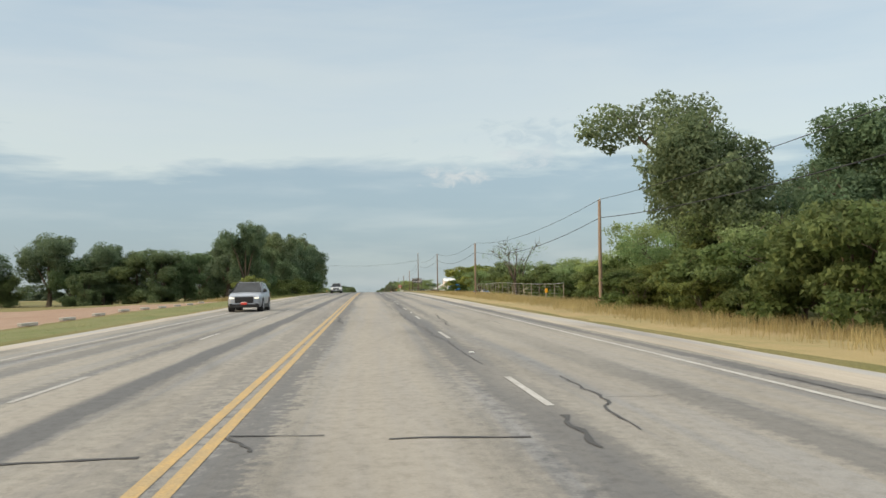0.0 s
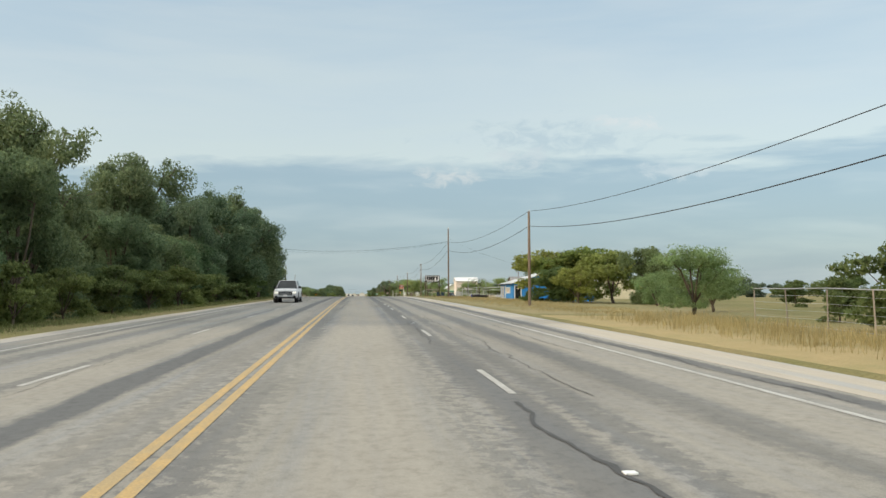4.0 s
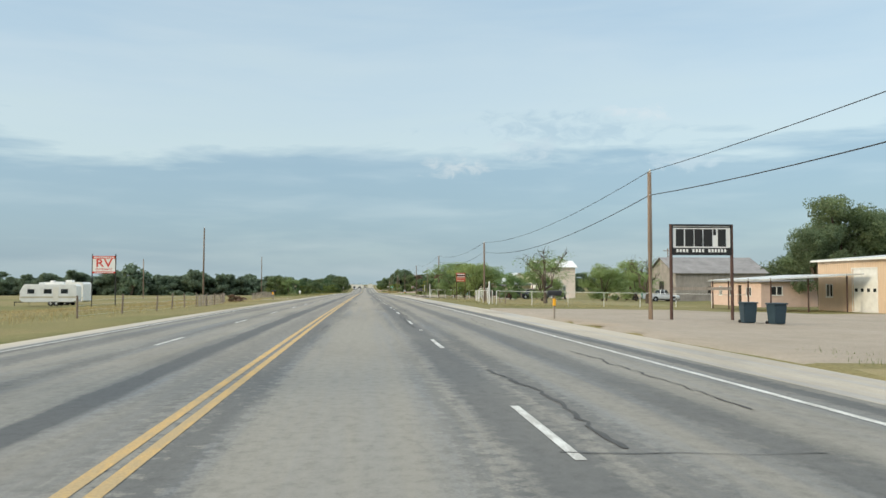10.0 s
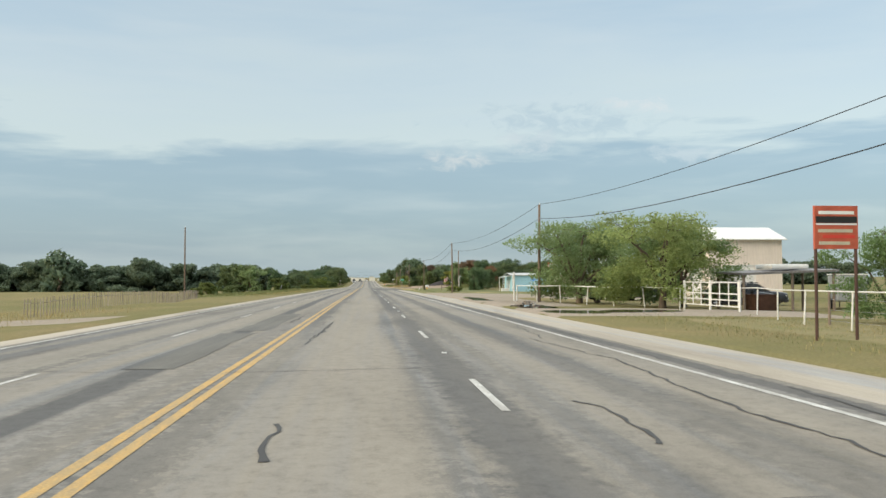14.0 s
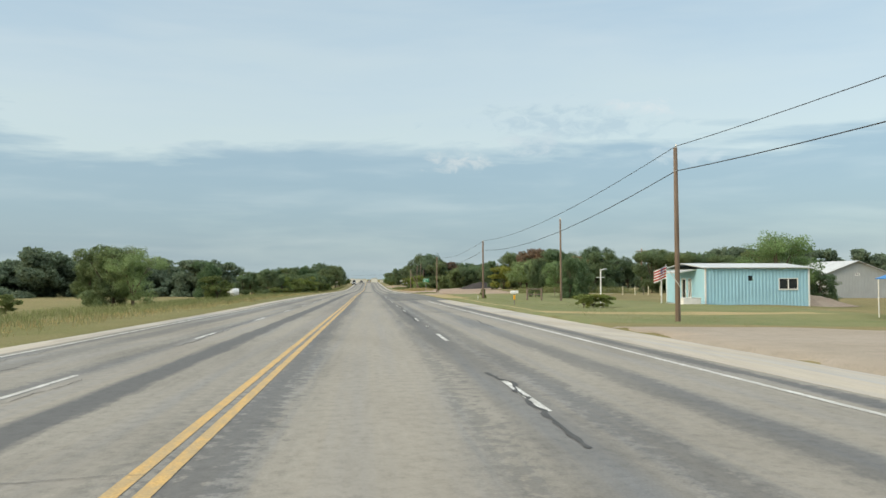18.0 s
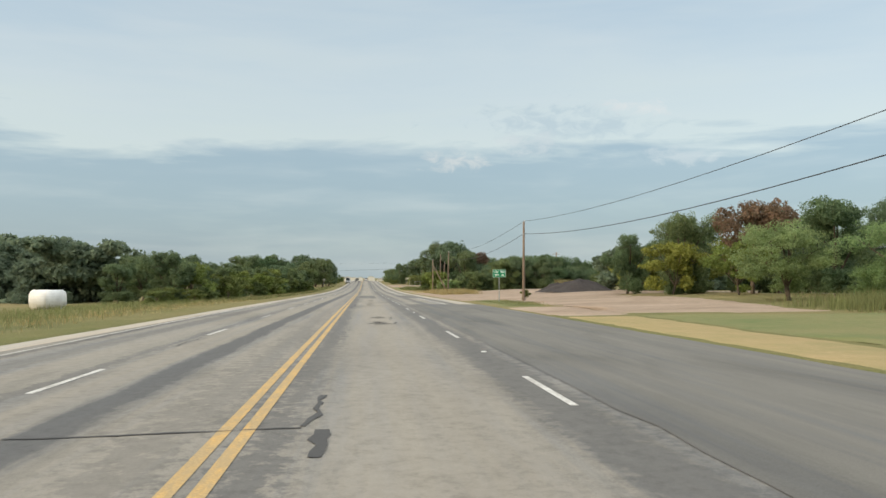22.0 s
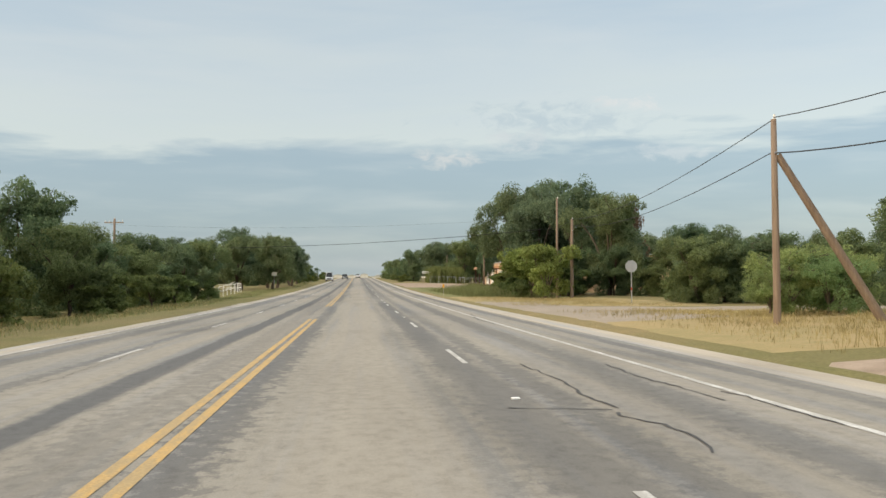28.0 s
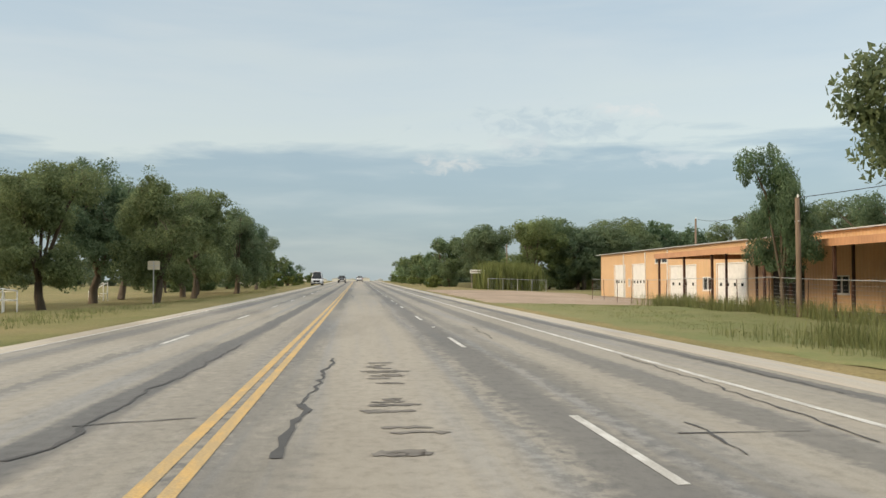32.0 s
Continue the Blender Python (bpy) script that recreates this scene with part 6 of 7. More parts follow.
text_part("RV", 1.35, pose(1.36, -0.045, zt - 1.12, 90, 0, 0), "sign_red", s, 0.004, 1.2)
text_part("ENTRANCE", 0.34, pose(1.36, -0.045, zt - 1.82, 90, 0, 0), "sign_red", s, 0.004, 1.1)

z = base_z(13.4, 310.5)
s = thing("business_sign", pose(12.88, 310.5, z, 0, 0, 2), "faded orange-red roadside sign on brown posts", "sign")
zt = road_z(310.5) - z + 3.23
sign_posts(s, (0.04, 1.08), zt, "brown_steel", 0.04)
part("board", boxes((0.0, 1.12, -0.05, 0.03, zt - 1.05, zt)), "sign_orange", s)
part("strip", boxes((0.03, 1.09, -0.06, -0.05, zt - 0.42, zt - 0.26)), "sign_black", s)
part("trim", boxes((0.03, 1.09, -0.06, -0.05, zt - 0.47, zt - 0.43)), "sign_white", s)
for k, (a, b, q) in enumerate(((0.1, 1.02, 0.16), (0.08, 0.98, 0.60), (0.2, 1.04, 0.74), (0.1, 0.9, 0.90))):
    part("bar", boxes((a, b, -0.056, -0.05, zt - q - 0.05, zt - q + 0.03)), ("sign_white", "cream_car", "sign_red", "cream_car")[k], s)

z = base_z(20.2, 371.4)
s = thing("shop_sign", pose(19.6, 371.4, z), "small white framed shop sign on a white post", "sign")
zt = road_z(371.4) - z + 3.2
part("post", boxes((0.62, 0.74, -0.06, 0.06, -0.3, zt)), "white_metal", s)
part("board", boxes((-0.1, 1.5, -0.09, -0.06, zt - 0.6, zt)), "sign_white", s)
part("frame", frame_bm(-0.14, 1.54, zt - 0.64, zt + 0.04, 0.05, -0.11, -0.09), "sign_red", s)
for k in range(9):
    part("bar", boxes((0.05 + k * 0.15, 0.15 + k * 0.15, -0.096, -0.09, zt - 0.42, zt - 0.18)), "sign_black", s)

z = base_z(11.9, 528.2)
s = thing("road_sign", pose(11.36, 528.2, z), "green county road guide sign on a steel post", "road sign")
zt = road_z(528.2) - z + 2.62
part("post", boxes((0.5, 0.56, -0.02, 0.02, -0.3, zt)), "galvanised", s)
part("plate", boxes((0, 1.06, -0.045, -0.02, zt - 0.62, zt), bevel=0.008), "sign_green", s)
part("border", frame_bm(0.02, 1.04, zt - 0.6, zt - 0.02, 0.02, -0.05, -0.045), "sign_white", s)
text_part("CO  RD", 0.25, pose(0.53, -0.047, zt - 0.18, 90, 0, 0), "sign_white", s, 0.003)
text_part("449", 0.25, pose(0.33, -0.047, zt - 0.44, 90, 0, 0), "sign_white", s, 0.003)
part("arrow", prism(bmesh.new(), [(0.66, zt - 0.465), (0.80, zt - 0.465), (0.80, zt - 0.53), (0.93, zt - 0.44), (0.80, zt - 0.35), (0.80, zt - 0.415), (0.66, zt - 0.415)], 1, -0.05, -0.044), "sign_white", s)


def octagon(r, z0):
    return [(r * math.cos(math.tau * (k + 0.5) / 8), z0 + r * math.sin(math.tau * (k + 0.5) / 8)) for k in range(8)]


z = base_z(19.7, 644.5)
s = thing("stop_sign", pose(19.7, 644.5, z, 0, 0, -12), "bare grey back of an octagonal stop sign", "stop sign")
zc = road_z(644.5) - z + 2.33
part("post", boxes((-0.03, 0.03, -0.02, 0.02, -0.3, zc + 0.3)), "galvanised", s)
part("plate", prism(bmesh.new(), octagon(0.41, zc), 1, 0.021, 0.028), "galvanised", s, "unpainted aluminium sign back")
part("band", boxes((-0.035, 0.035, -0.026, -0.021, 0.9, 1.05)), "sign_red", s)

for (sx, sy, st, sw, lab, nm) in ((-11.4, 727.0, 2.55, 0.75, "bare metal back of a square road sign, sunlight in its colour", "road_sign"), (-11.2, 960.0, 2.4, 0.7, "distant square road sign seen from behind", "road_sign")):
    z = base_z(sx, sy)
    s = thing(nm, pose(sx, sy, z), lab, "road sign")
    zt = road_z(sy) - z + st
    part("post", boxes((-0.03, 0.03, -0.02, 0.02, -0.3, zt)), "galvanised", s)
    # bare aluminium in cream: the warm sunlight on it is painted in
    part("plate", boxes((-sw / 2, sw / 2, 0.02, 0.03, zt - 0.55, zt), bevel=0.004), "cream_car", s)
    part("brace", boxes((-sw / 2, sw / 2, 0.008, 0.02, zt - 0.3, zt - 0.27)), "galvanised", s)

z = base_z(17.5, 790)
s = thing("business_sign", pose(17.0, 790, z), "long low white sign board on two posts", "sign")
part("board", boxes((0, 2.9, -0.05, 0.05, 2.2, 2.7)), "sign_white", s)
part("bar", boxes((0.3, 2.6, -0.058, -0.05, 2.36, 2.52)), "grey_wood", s)
sign_posts(s, (0.2, 2.7), 2.6, "grey_wood", 0.06)


def marker_post(x, y, h=1.0):
    t = thing("utility_marker", pose(x, y, base_z(x, y)), "short orange-yellow utility marker on a thin post", "utility marker", "utility markers")
    part("post", tubes(((0, 0, -0.2), (0, 0, h), 0.025)), "grey_wood", t)
    part("cap", boxes((-0.09, 0.09, -0.05, 0.05, h - 0.32, h), bevel=0.02), "yellow_marker", t)
    return t


marker_post(-12.3, 100.5, 1.3)
marker_post(-9.8, 234.5, 0.9)
marker_post(-9.6, 315.5, 1.0)
marker_post(9.9, 670.6, 1.05)
marker_post(15.2, 62, 1.0)
s = thing("marker_stake", pose(12.6, 461, base_z(12.6, 461)), "short white plastic stake in the grass", "marker stake")
part("stake", tubes(((0, 0, -0.1), (0, 0, 0.42), 0.035, 0.03)), "sign_white", s)
part("cap", tubes(((0, 0, 0.42), (0, 0, 0.47), 0.035, 0.015)), "sign_orange", s)
s = thing("gate_post", pose(12.3, 279, base_z(12.3, 279)), "tall white steel pipe post at a fence corner", "post")
part("pipe", tubes(((0, 0, -0.3), (0.0, 0, 1.9), 0.06)), "white_metal", s)
part("cap", tubes(((0, 0, 1.9), (0, 0, 1.95), 0.065, 0.04)), "white_metal", s)


def mailbox(x, y, mat, post, label, turn=0, h=1.0):
    t = thing("mailbox", pose(x, y, base_z(x, y), 0, 0, turn), label, "mailbox", "mailboxes")
    part("post", boxes((-0.035, 0.035, -0.035, 0.035, -0.2, h)), post, t)
    prof = [(-0.1, h), (0.1, h), (0.1, h + 0.13)] + [(0.1 * math.cos(a), h + 0.13 + 0.09 * math.sin(a)) for a in (0.5, 1.0, 1.57, 2.1, 2.6)] + [(-0.1, h + 0.13)]
    part("box", prism(bmesh.new(), prof, 1, -0.28, 0.28), mat, t)
    part("door", prism(bmesh.new(), [(p[0] * 0.93, p[1] + 0.003) for p in prof], 1, -0.29, -0.28), mat, t)
    part("flag", boxes((0.101, 0.108, -0.1, 0.1, h + 0.1, h + 0.14)), "sign_red", t)
    return t


t = mailbox(12.6, 439.5, "white_metal", "grey_wood", "white mailbox over a yellow newspaper tube", 90, 0.85)
part("newspaper_tube", boxes((-0.08, 0.08, -0.07, 0.07, 0.38, 0.72), bevel=0.02), "yellow_marker", t, "yellow plastic newspaper tube")
t = mailbox(9.7, 242.7, "black_plastic", "grey_wood", "black mailbox over a yellow newspaper tube", 90, 0.98)
part("newspaper_tube", boxes((-0.06, 0.06, -0.06, 0.06, 0.56, 0.86), bevel=0.02), "yellow_marker", t, "yellow plastic newspaper tube")
mailbox(-9.6, 316.4, "black_plastic", "grey_wood", "black mailbox on a wooden post", 90)
mailbox(-11.7, 768.5, "white_metal", "grey_wood", "white mailbox on a wooden post", 90)

# ---- fences ----


def rail_fence(pts, spacing, h, mat, label, rails=(1.0,), lean=0.0, r=0.04, post_mat=None, wires=0, name="fence"):
    """Posts along a line, with pipe rails or wires between them."""
    x0, y0 = pts[0]
    t = thing(name, pose(x0, y0, base_z(x0, y0)), label, "fence", "fences")
    z0 = base_z(x0, y0)
    spots = []
    for (ax, ay), (bx, by) in zip(pts, pts[1:]):
        n = max(1, int(math.hypot(bx - ax, by - ay) / spacing))
        spots += [(ax + (bx - ax) * i / n, ay + (by - ay) * i / n) for i in range(n)]
    spots.append(pts[-1])
    rg = random.Random(int(x0 * 10 + y0))
    tops_ = []
    for x, y in spots:
        gz = base_z(x, y) - z0
        lx, ly = rg.uniform(-lean, lean), rg.uniform(-lean, lean)
        hh = h * rg.uniform(0.96, 1.04)
        part("post", tubes(((x - x0, y - y0, gz - 0.3), (x - x0 + lx, y - y0 + ly, gz + hh), r)), post_mat or mat, t)
        tops_.append(Vector((x - x0 + lx, y - y0 + ly, gz)))
    for f in rails:
        for a, b in zip(tops_, tops_[1:]):
            part("rail", tubes((a + Vector((0, 0, h * f)), b + Vector((0, 0, h * f)), r * 0.8), sides=6), mat, t)
    for k in range(wires):
        f = (k + 0.5) / wires * 0.92
        for a, b in zip(tops_, tops_[1:]):
            part("wire", tubes((a + Vector((0, 0, h * f)), b + Vector((0, 0, h * f)), 0.004), sides=4), "galvanised", t)
    return t


rail_fence([(15.6, 58), (15.2, 86), (16.2, 112)], 2.6, 1.35, "galvanised", "leaning chain-link fence with pale metal posts", (1.0,), 0.14, 0.024, "grey_wood", 5)
rail_fence([(17.6, 190), (17.8, 218)], 5.2, 1.3, "galvanised", "grey steel pipe fence with wire mesh", (1.0,), 0.03, 0.03, None, 4)
rail_fence([(19, 222), (30, 224)], 2.8, 1.2, "white_metal", "white pipe fence beside a workshop yard", (1.0, 0.4), 0.02, 0.04)
rail_fence([(12.7, 280), (13.2, 292), (14.3, 303), (16.6, 318), (19.2, 328.6)], 3.4, 1.15, "white_metal", "white pipe-rail fence with sagging top rail", (1.0,), 0.06, 0.028)
rail_fence([(12.9, 279), (34, 277)], 3.0, 1.15, "white_metal", "white pipe-rail fence across the yard", (1.0,), 0.05, 0.026)
rail_fence([(14.5, 284), (15.2, 300), (17.5, 318)], 3.9, 1.15, "bare_wood", "dark wooden stakes along a wire fence", (), 0.1, 0.045, "bare_wood", 3)
rail_fence([(12.95, 352), (19.0, 335.6)], 2.9, 1.2, "white_metal", "leaning white pipe fence under mesquite trees", (0.95,), 0.16, 0.04)
s = thing("gate_post", pose(12.85, 352.4, base_z(12.85, 352.4)), "tall white steel pipe post at a fence corner", "post")
part("pipe", tubes(((0, 0, -0.3), (0.0, 0, 2.1), 0.06)), "white_metal", s)
part("cap", tubes(((0, 0, 2.1), (0, 0, 2.15), 0.065, 0.04)), "white_metal", s)
rail_fence([(-11.8, 250), (-11.0, 262), (-11.6, 290)], 4.2, 1.05, "bare_wood", "dark wooden posts of a barbed-wire fence", (), 0.08, 0.05, "bare_wood", 4)
rail_fence([(-11.5, 278), (-12.4, 296), (-14.0, 306)], 0.42, 0.95, "grey_wood", "weathered picket fence of grey sticks", (0.75,), 0.06, 0.022)
rail_fence([(-14.6, 334), (-15.0, 362), (-17.5, 392)], 0.45, 0.95, "grey_wood", "weathered picket fence of grey sticks", (0.75,), 0.06, 0.022)
rail_fence([(-13.2, 684), (-13.5, 704), (-16.5, 719), (-20.6, 726)], 3.1, 1.15, "white_metal", "white pipe fence below shade trees", (1.0, 0.55), 0.02, 0.04)
rail_fence([(19.2, 692), (19.3, 736)], 3.0, 1.55, "galvanised", "chain-link fence with steel posts", (1.0,), 0.05, 0.022, "rusty_steel", 9)
rail_fence([(18.0, 780), (26, 782)], 2.0, 1.5, "galvanised", "chain-link gate fence beside tall cane", (1.0,), 0.02, 0.035, None, 5)
rail_fence([(26, 486), (40, 492)], 3.2, 1.1, "bare_wood", "wire fence with dark posts", (), 0.04, 0.04, "bare_wood", 3)

# white pipe gate
g1 = thing("gate", pose(19.4, 329.2, base_z(19.4, 330), 0, 0, 93), "white welded pipe gate, closed", "gate")
for k in (0, 1):
    o = k * 3.0
    part("gate_leaf", tubes(*[((o, 0, q), (o + 2.8, 0, q), 0.03) for q in (0.25, 0.55, 0.85, 1.4)], *[((o + u, 0, 0.25), (o + u, 0, 1.4), 0.03) for u in (0, 0.93, 1.87, 2.8)]), "white_metal", g1)
for o in (-0.15, 2.9, 5.95):
    part("post", tubes(((o, 0, -0.3), (o, 0, 1.5), 0.06)), "white_metal", g1)
g1 = thing("pipe_goal", pose(15.46, 187.5, road_z(187.5) - 0.3), "tall white pipe goal standing in the grass", "pipe goal")
part("frame", tubes(((0, 0, -0.2), (0, 0, 2.6), 0.03), ((2.3, 0.5, -0.2), (2.3, 0.5, 2.6), 0.03), ((0, 0, 2.6), (2.3, 0.5, 2.6), 0.03)), "galvanised", g1)

# ---- vehicles ----


def quad_panel(quad, inset, lift, thick=0.012):
    """A thin panel lying on a four-cornered face, drawn in from its edges."""
    q = [Vector(c) for c in quad]
    mid = sum(q, Vector()) / 4
    n = (q[1] - q[0]).cross(q[3] - q[0]).normalized()
    a = [c.lerp(mid, inset) + n * lift for c in q]
    b = [c + n * thick for c in a]
    bm = bmesh.new()
    va, vb = [bm.verts.new(c) for c in a], [bm.verts.new(c) for c in b]
    bm.faces.new(vb)
    bm.faces.new(va[::-1])
    for i in range(4):
        j = (i + 1) % 4
        bm.faces.new((va[i], va[j], vb[j], vb[i]))
    return bm


def wheel(parent, x, y, r, side, rim_mat="alloy"):
    bm = bmesh.new()
    n = 20
    prof = [(-0.1, r * 0.62), (-0.11, r * 0.9), (-0.08, r), (0.08, r), (0.11, r * 0.9), (0.1, r * 0.62)]
    rings = [[bm.verts.new((px, q * math.cos(k * math.tau / n), q * math.sin(k * math.tau / n))) for k in range(n)] for px, q in prof]
    for a, b in zip(rings, rings[1:] + rings[:1]):
        for k in range(n):
            bm.faces.new((a[k], a[(k + 1) % n], b[(k + 1) % n], b[k]))
    w = part("wheel", bm, "rubber", parent, smooth=True)
    w.location = (x, y, r)
    rm = bmesh.new()
    tube(rm, (-0.085 * side, 0, 0), (0.06 * side, 0, 0), r * 0.62, r * 0.62, 20)
    rim = part("rim", rm, "black_plastic", w)
    sp = bmesh.new()
    for k in range(5):
        a = k * math.tau / 5
        tube(sp, (0.075 * side, 0, 0), (0.075 * side, math.cos(a) * r * 0.58, math.sin(a) * r * 0.58), r * 0.11, r * 0.09, 6)
    tube(sp, (0.06 * side, 0, 0), (0.1 * side, 0, 0), r * 0.14, r * 0.12, 10)
    part("spokes", sp, rim_mat, w)


def vehicle(name, x, y, turn, paint, label, category, L, W, hood, roof, nose, ws, rt, tail, bed=0.0, wheel_r=0.36, clear=0.26, lamps=True, group="", rear_box=False, grille="black_plastic"):
    """A car whose nose points to -y. hood, roof: heights. nose: start of the hood's flat. ws: foot of the windscreen. rt: front and back of the roof. tail: back of the cabin."""
    z = road_z(y) if -7.3 < x < 7.9 else base_z(x, y)
    t = thing(name, pose(x, y, z + 0.005, 0, 0, turn), label, category, group)
    hw = W / 2
    f1, f2 = L * 0.19, L * 0.80 if not bed else L * 0.78
    ar = wheel_r + 0.065
    deck = hood + 0.05 if not rear_box else hood
    blunt = 0.06 if bed else 0.0
    # rounded hull: stations from nose to tail with half width, underside and top
    rows = ((0.0, 0.76 + blunt, clear + 0.22, hood - 0.24 + blunt), (0.05, 0.87 + blunt / 2, clear + 0.10, hood - 0.15 + blunt / 2), (0.2, 0.95, clear + 0.03, hood - 0.10 + blunt / 2), (max(nose, 0.4), 0.985, clear, hood - 0.055),
            ((max(nose, 0.4) + ws) / 2, 1.0, clear, hood - 0.02), (ws, 1.0, clear, hood), (L * 0.6, 1.0, clear, deck), (L - 0.35, 0.985, clear + 0.03, deck), (L - 0.08, 0.95, clear + 0.1, deck - 0.02), (L, 0.87, clear + 0.2, deck - 0.1))
    bm = bmesh.new()
    rings = []
    for yy, wf, lo, hi in rows:
        w, k = hw * wf, hi - lo
        half = [(w * 0.90, lo), (w * 0.985, lo + 0.14 * k), (w, lo + 0.42 * k), (w * 0.985, lo + 0.70 * k), (w * 0.955, hi - 0.085), (w * 0.90, hi - 0.02), (w * 0.80, hi)]
        rings.append([bm.verts.new((x, yy, z_)) for x, z_ in half + [(0.0, hi + 0.025)] + [(-x, z_) for x, z_ in reversed(half)]])
    for a_, b_ in zip(rings, rings[1:]):
        for k in range(len(a_)):
            q = (k + 1) % len(a_)
            bm.faces.new((a_[k], a_[q], b_[q], b_[k]))
    bm.faces.new(rings[0][::-1])
    bm.faces.new(rings[-1])
    bmesh.ops.recalc_face_normals(bm, faces=bm.faces)
    part("body", bm, paint, t, smooth=True)
    # the hull is uncut: black discs paint the shade of its wheel wells
    for yy in (f1, f2):
        for s in (-1, 1):
            well = part("wheel_arch", tubes(((s * (hw - 0.3), yy, wheel_r + 0.02), (s * (hw + 0.004), yy, wheel_r + 0.02), ar), sides=26), "black_plastic", t)
    # cabin
    tw, bw = hw * 0.71, hw * 0.94
    b = [(-bw, ws, hood - 0.02), (bw, ws, hood - 0.02), (bw, tail, deck - 0.02), (-bw, tail, deck - 0.02)]
    c = [(-tw, rt[0], roof), (tw, rt[0], roof), (tw, rt[1], roof), (-tw, rt[1], roof)]
    bm = bmesh.new()
    vb, vc = [bm.verts.new(p) for p in b], [bm.verts.new(p) for p in c]
    bm.faces.new(vc)
    for i in range(4):
        j = (i + 1) % 4
        bm.faces.new((vb[i], vb[j], vc[j], vc[i]))
    bmesh.ops.bevel(bm, geom=[e for e in bm.edges if not e.is_boundary], offset=0.09, segments=3, affect="EDGES")
    part("cabin", bm, paint, t, smooth=True)
    part("windscreen", quad_panel([b[0], b[1], c[1], c[0]], 0.10, 0.004), "dark_glass", t)
    part("rear_window", quad_panel([b[2], b[3], c[3], c[2]], 0.14, 0.004), "dark_glass", t)
    for s, (p, q, r_, u) in ((1, (b[1], b[2], c[2], c[1])), (-1, (b[3], b[0], c[0], c[3]))):
        p, q, r_, u = (Vector(k) for k in (p, q, r_, u))
        m0, m1 = p.lerp(q, 0.5), u.lerp(r_, 0.5)
        part("side_window", quad_panel([p, m0, m1, u], 0.13, 0.004), "dark_glass", t)
        part("side_window", quad_panel([m0, q, r_, m1], 0.13, 0.004), "dark_glass", t)
        part("mirror", boxes((s * (hw + 0.03) - 0.09, s * (hw + 0.03) + 0.09, ws + 0.25, ws + 0.42, hood + 0.02, hood + 0.2), bevel=0.03), "black_plastic", t)
        part("sill", boxes((s * hw * 0.93 - 0.05, s * hw * 0.93 + 0.05, f1 + ar, f2 - ar, clear - 0.04, clear + 0.1)), "black_plastic", t)
        if lamps:
            tall = 0.16 if bed else 0.10
            part("headlight", boxes((s * hw * 0.72 - 0.13, s * hw * 0.72 + 0.13, -0.02, 0.2, hood - 0.26 - tall * 0.8, hood - 0.26), bevel=0.02), "lit_headlamp" if group == "traffic" else "lamp_glass", t)
            part("fog_light", boxes((s * hw * 0.74 - 0.09, s * hw * 0.74 + 0.09, -0.095, 0.1, clear + 0.10, clear + 0.2), bevel=0.02), "black_plastic", t)
            part("tail_light", boxes((s * hw * 0.86 - 0.08, s * hw * 0.86 + 0.08, L - 0.1, L + 0.015, hood - 0.35, hood - 0.05), bevel=0.02), "red_lens", t)
        part("door_handle", boxes((s * hw * 0.985 - 0.015, s * hw * 0.985 + 0.015, ws + 1.15, ws + 1.32, hood - 0.14, hood - 0.1)), paint, t)
    part("grille", boxes((-hw * 0.54, hw * 0.54, -0.035, 0.1, hood * 0.46, hood - 0.24), bevel=0.02), "black_plastic", t)
    part("hood_edge", boxes((-hw * 0.6, hw * 0.6, -0.012, 0.06, hood - 0.235, hood - 0.19), bevel=0.015), paint, t)
    for k in range(3):
        zz = hood * 0.50 + k * (hood * 0.5 - 0.33) / 2.5
        part("grille_bar", boxes((-hw * 0.5, hw * 0.5, -0.05, -0.03, zz, zz + 0.035)), grille, t)
    part("bumper", boxes((-hw * 0.90, hw * 0.90, -0.08, 0.16, clear + 0.16, hood * 0.46), bevel=0.05), grille if bed else paint, t)
    part("lower_bumper", boxes((-hw * 0.86, hw * 0.86, -0.06, 0.2, clear - 0.02, clear + 0.16), bevel=0.04), "black_plastic", t)
    part("rear_bumper", boxes((-hw * 0.93, hw * 0.93, L - 0.12, L + 0.07, clear + 0.08, hood * 0.5), bevel=0.04), "black_plastic" if not bed else "alloy", t)
    part("number_plate", boxes((-0.16, 0.16, -0.095, -0.08, clear + 0.14, clear + 0.29)), "sign_white", t, "blank pale number plate")
    part("underbody", boxes((-hw * 0.8, hw * 0.8, 0.3, L - 0.3, clear - 0.02, clear + 0.3)), "black_plastic", t)
    if bed:
        part("bed_liner", boxes((-hw * 0.78, hw * 0.78, tail + 0.12, L - 0.1, deck - 0.02, deck + 0.006)), "black_plastic", t, "dark open truck bed")
        for s in (-1, 1):
            part("bed_rail", boxes((s * hw * 0.88 - 0.06, s * hw * 0.88 + 0.06, tail + 0.05, L - 0.03, deck - 0.05, deck + 0.07), bevel=0.02), paint, t)
        part("tailgate", boxes((-hw * 0.85, hw * 0.85, L - 0.08, L - 0.02, deck - 0.05, deck + 0.07), bevel=0.02), paint, t)
    for yy in (f1, f2):
        for s in (-1, 1):
            wheel(t, s * (hw - 0.085), yy, wheel_r, s)
    return t


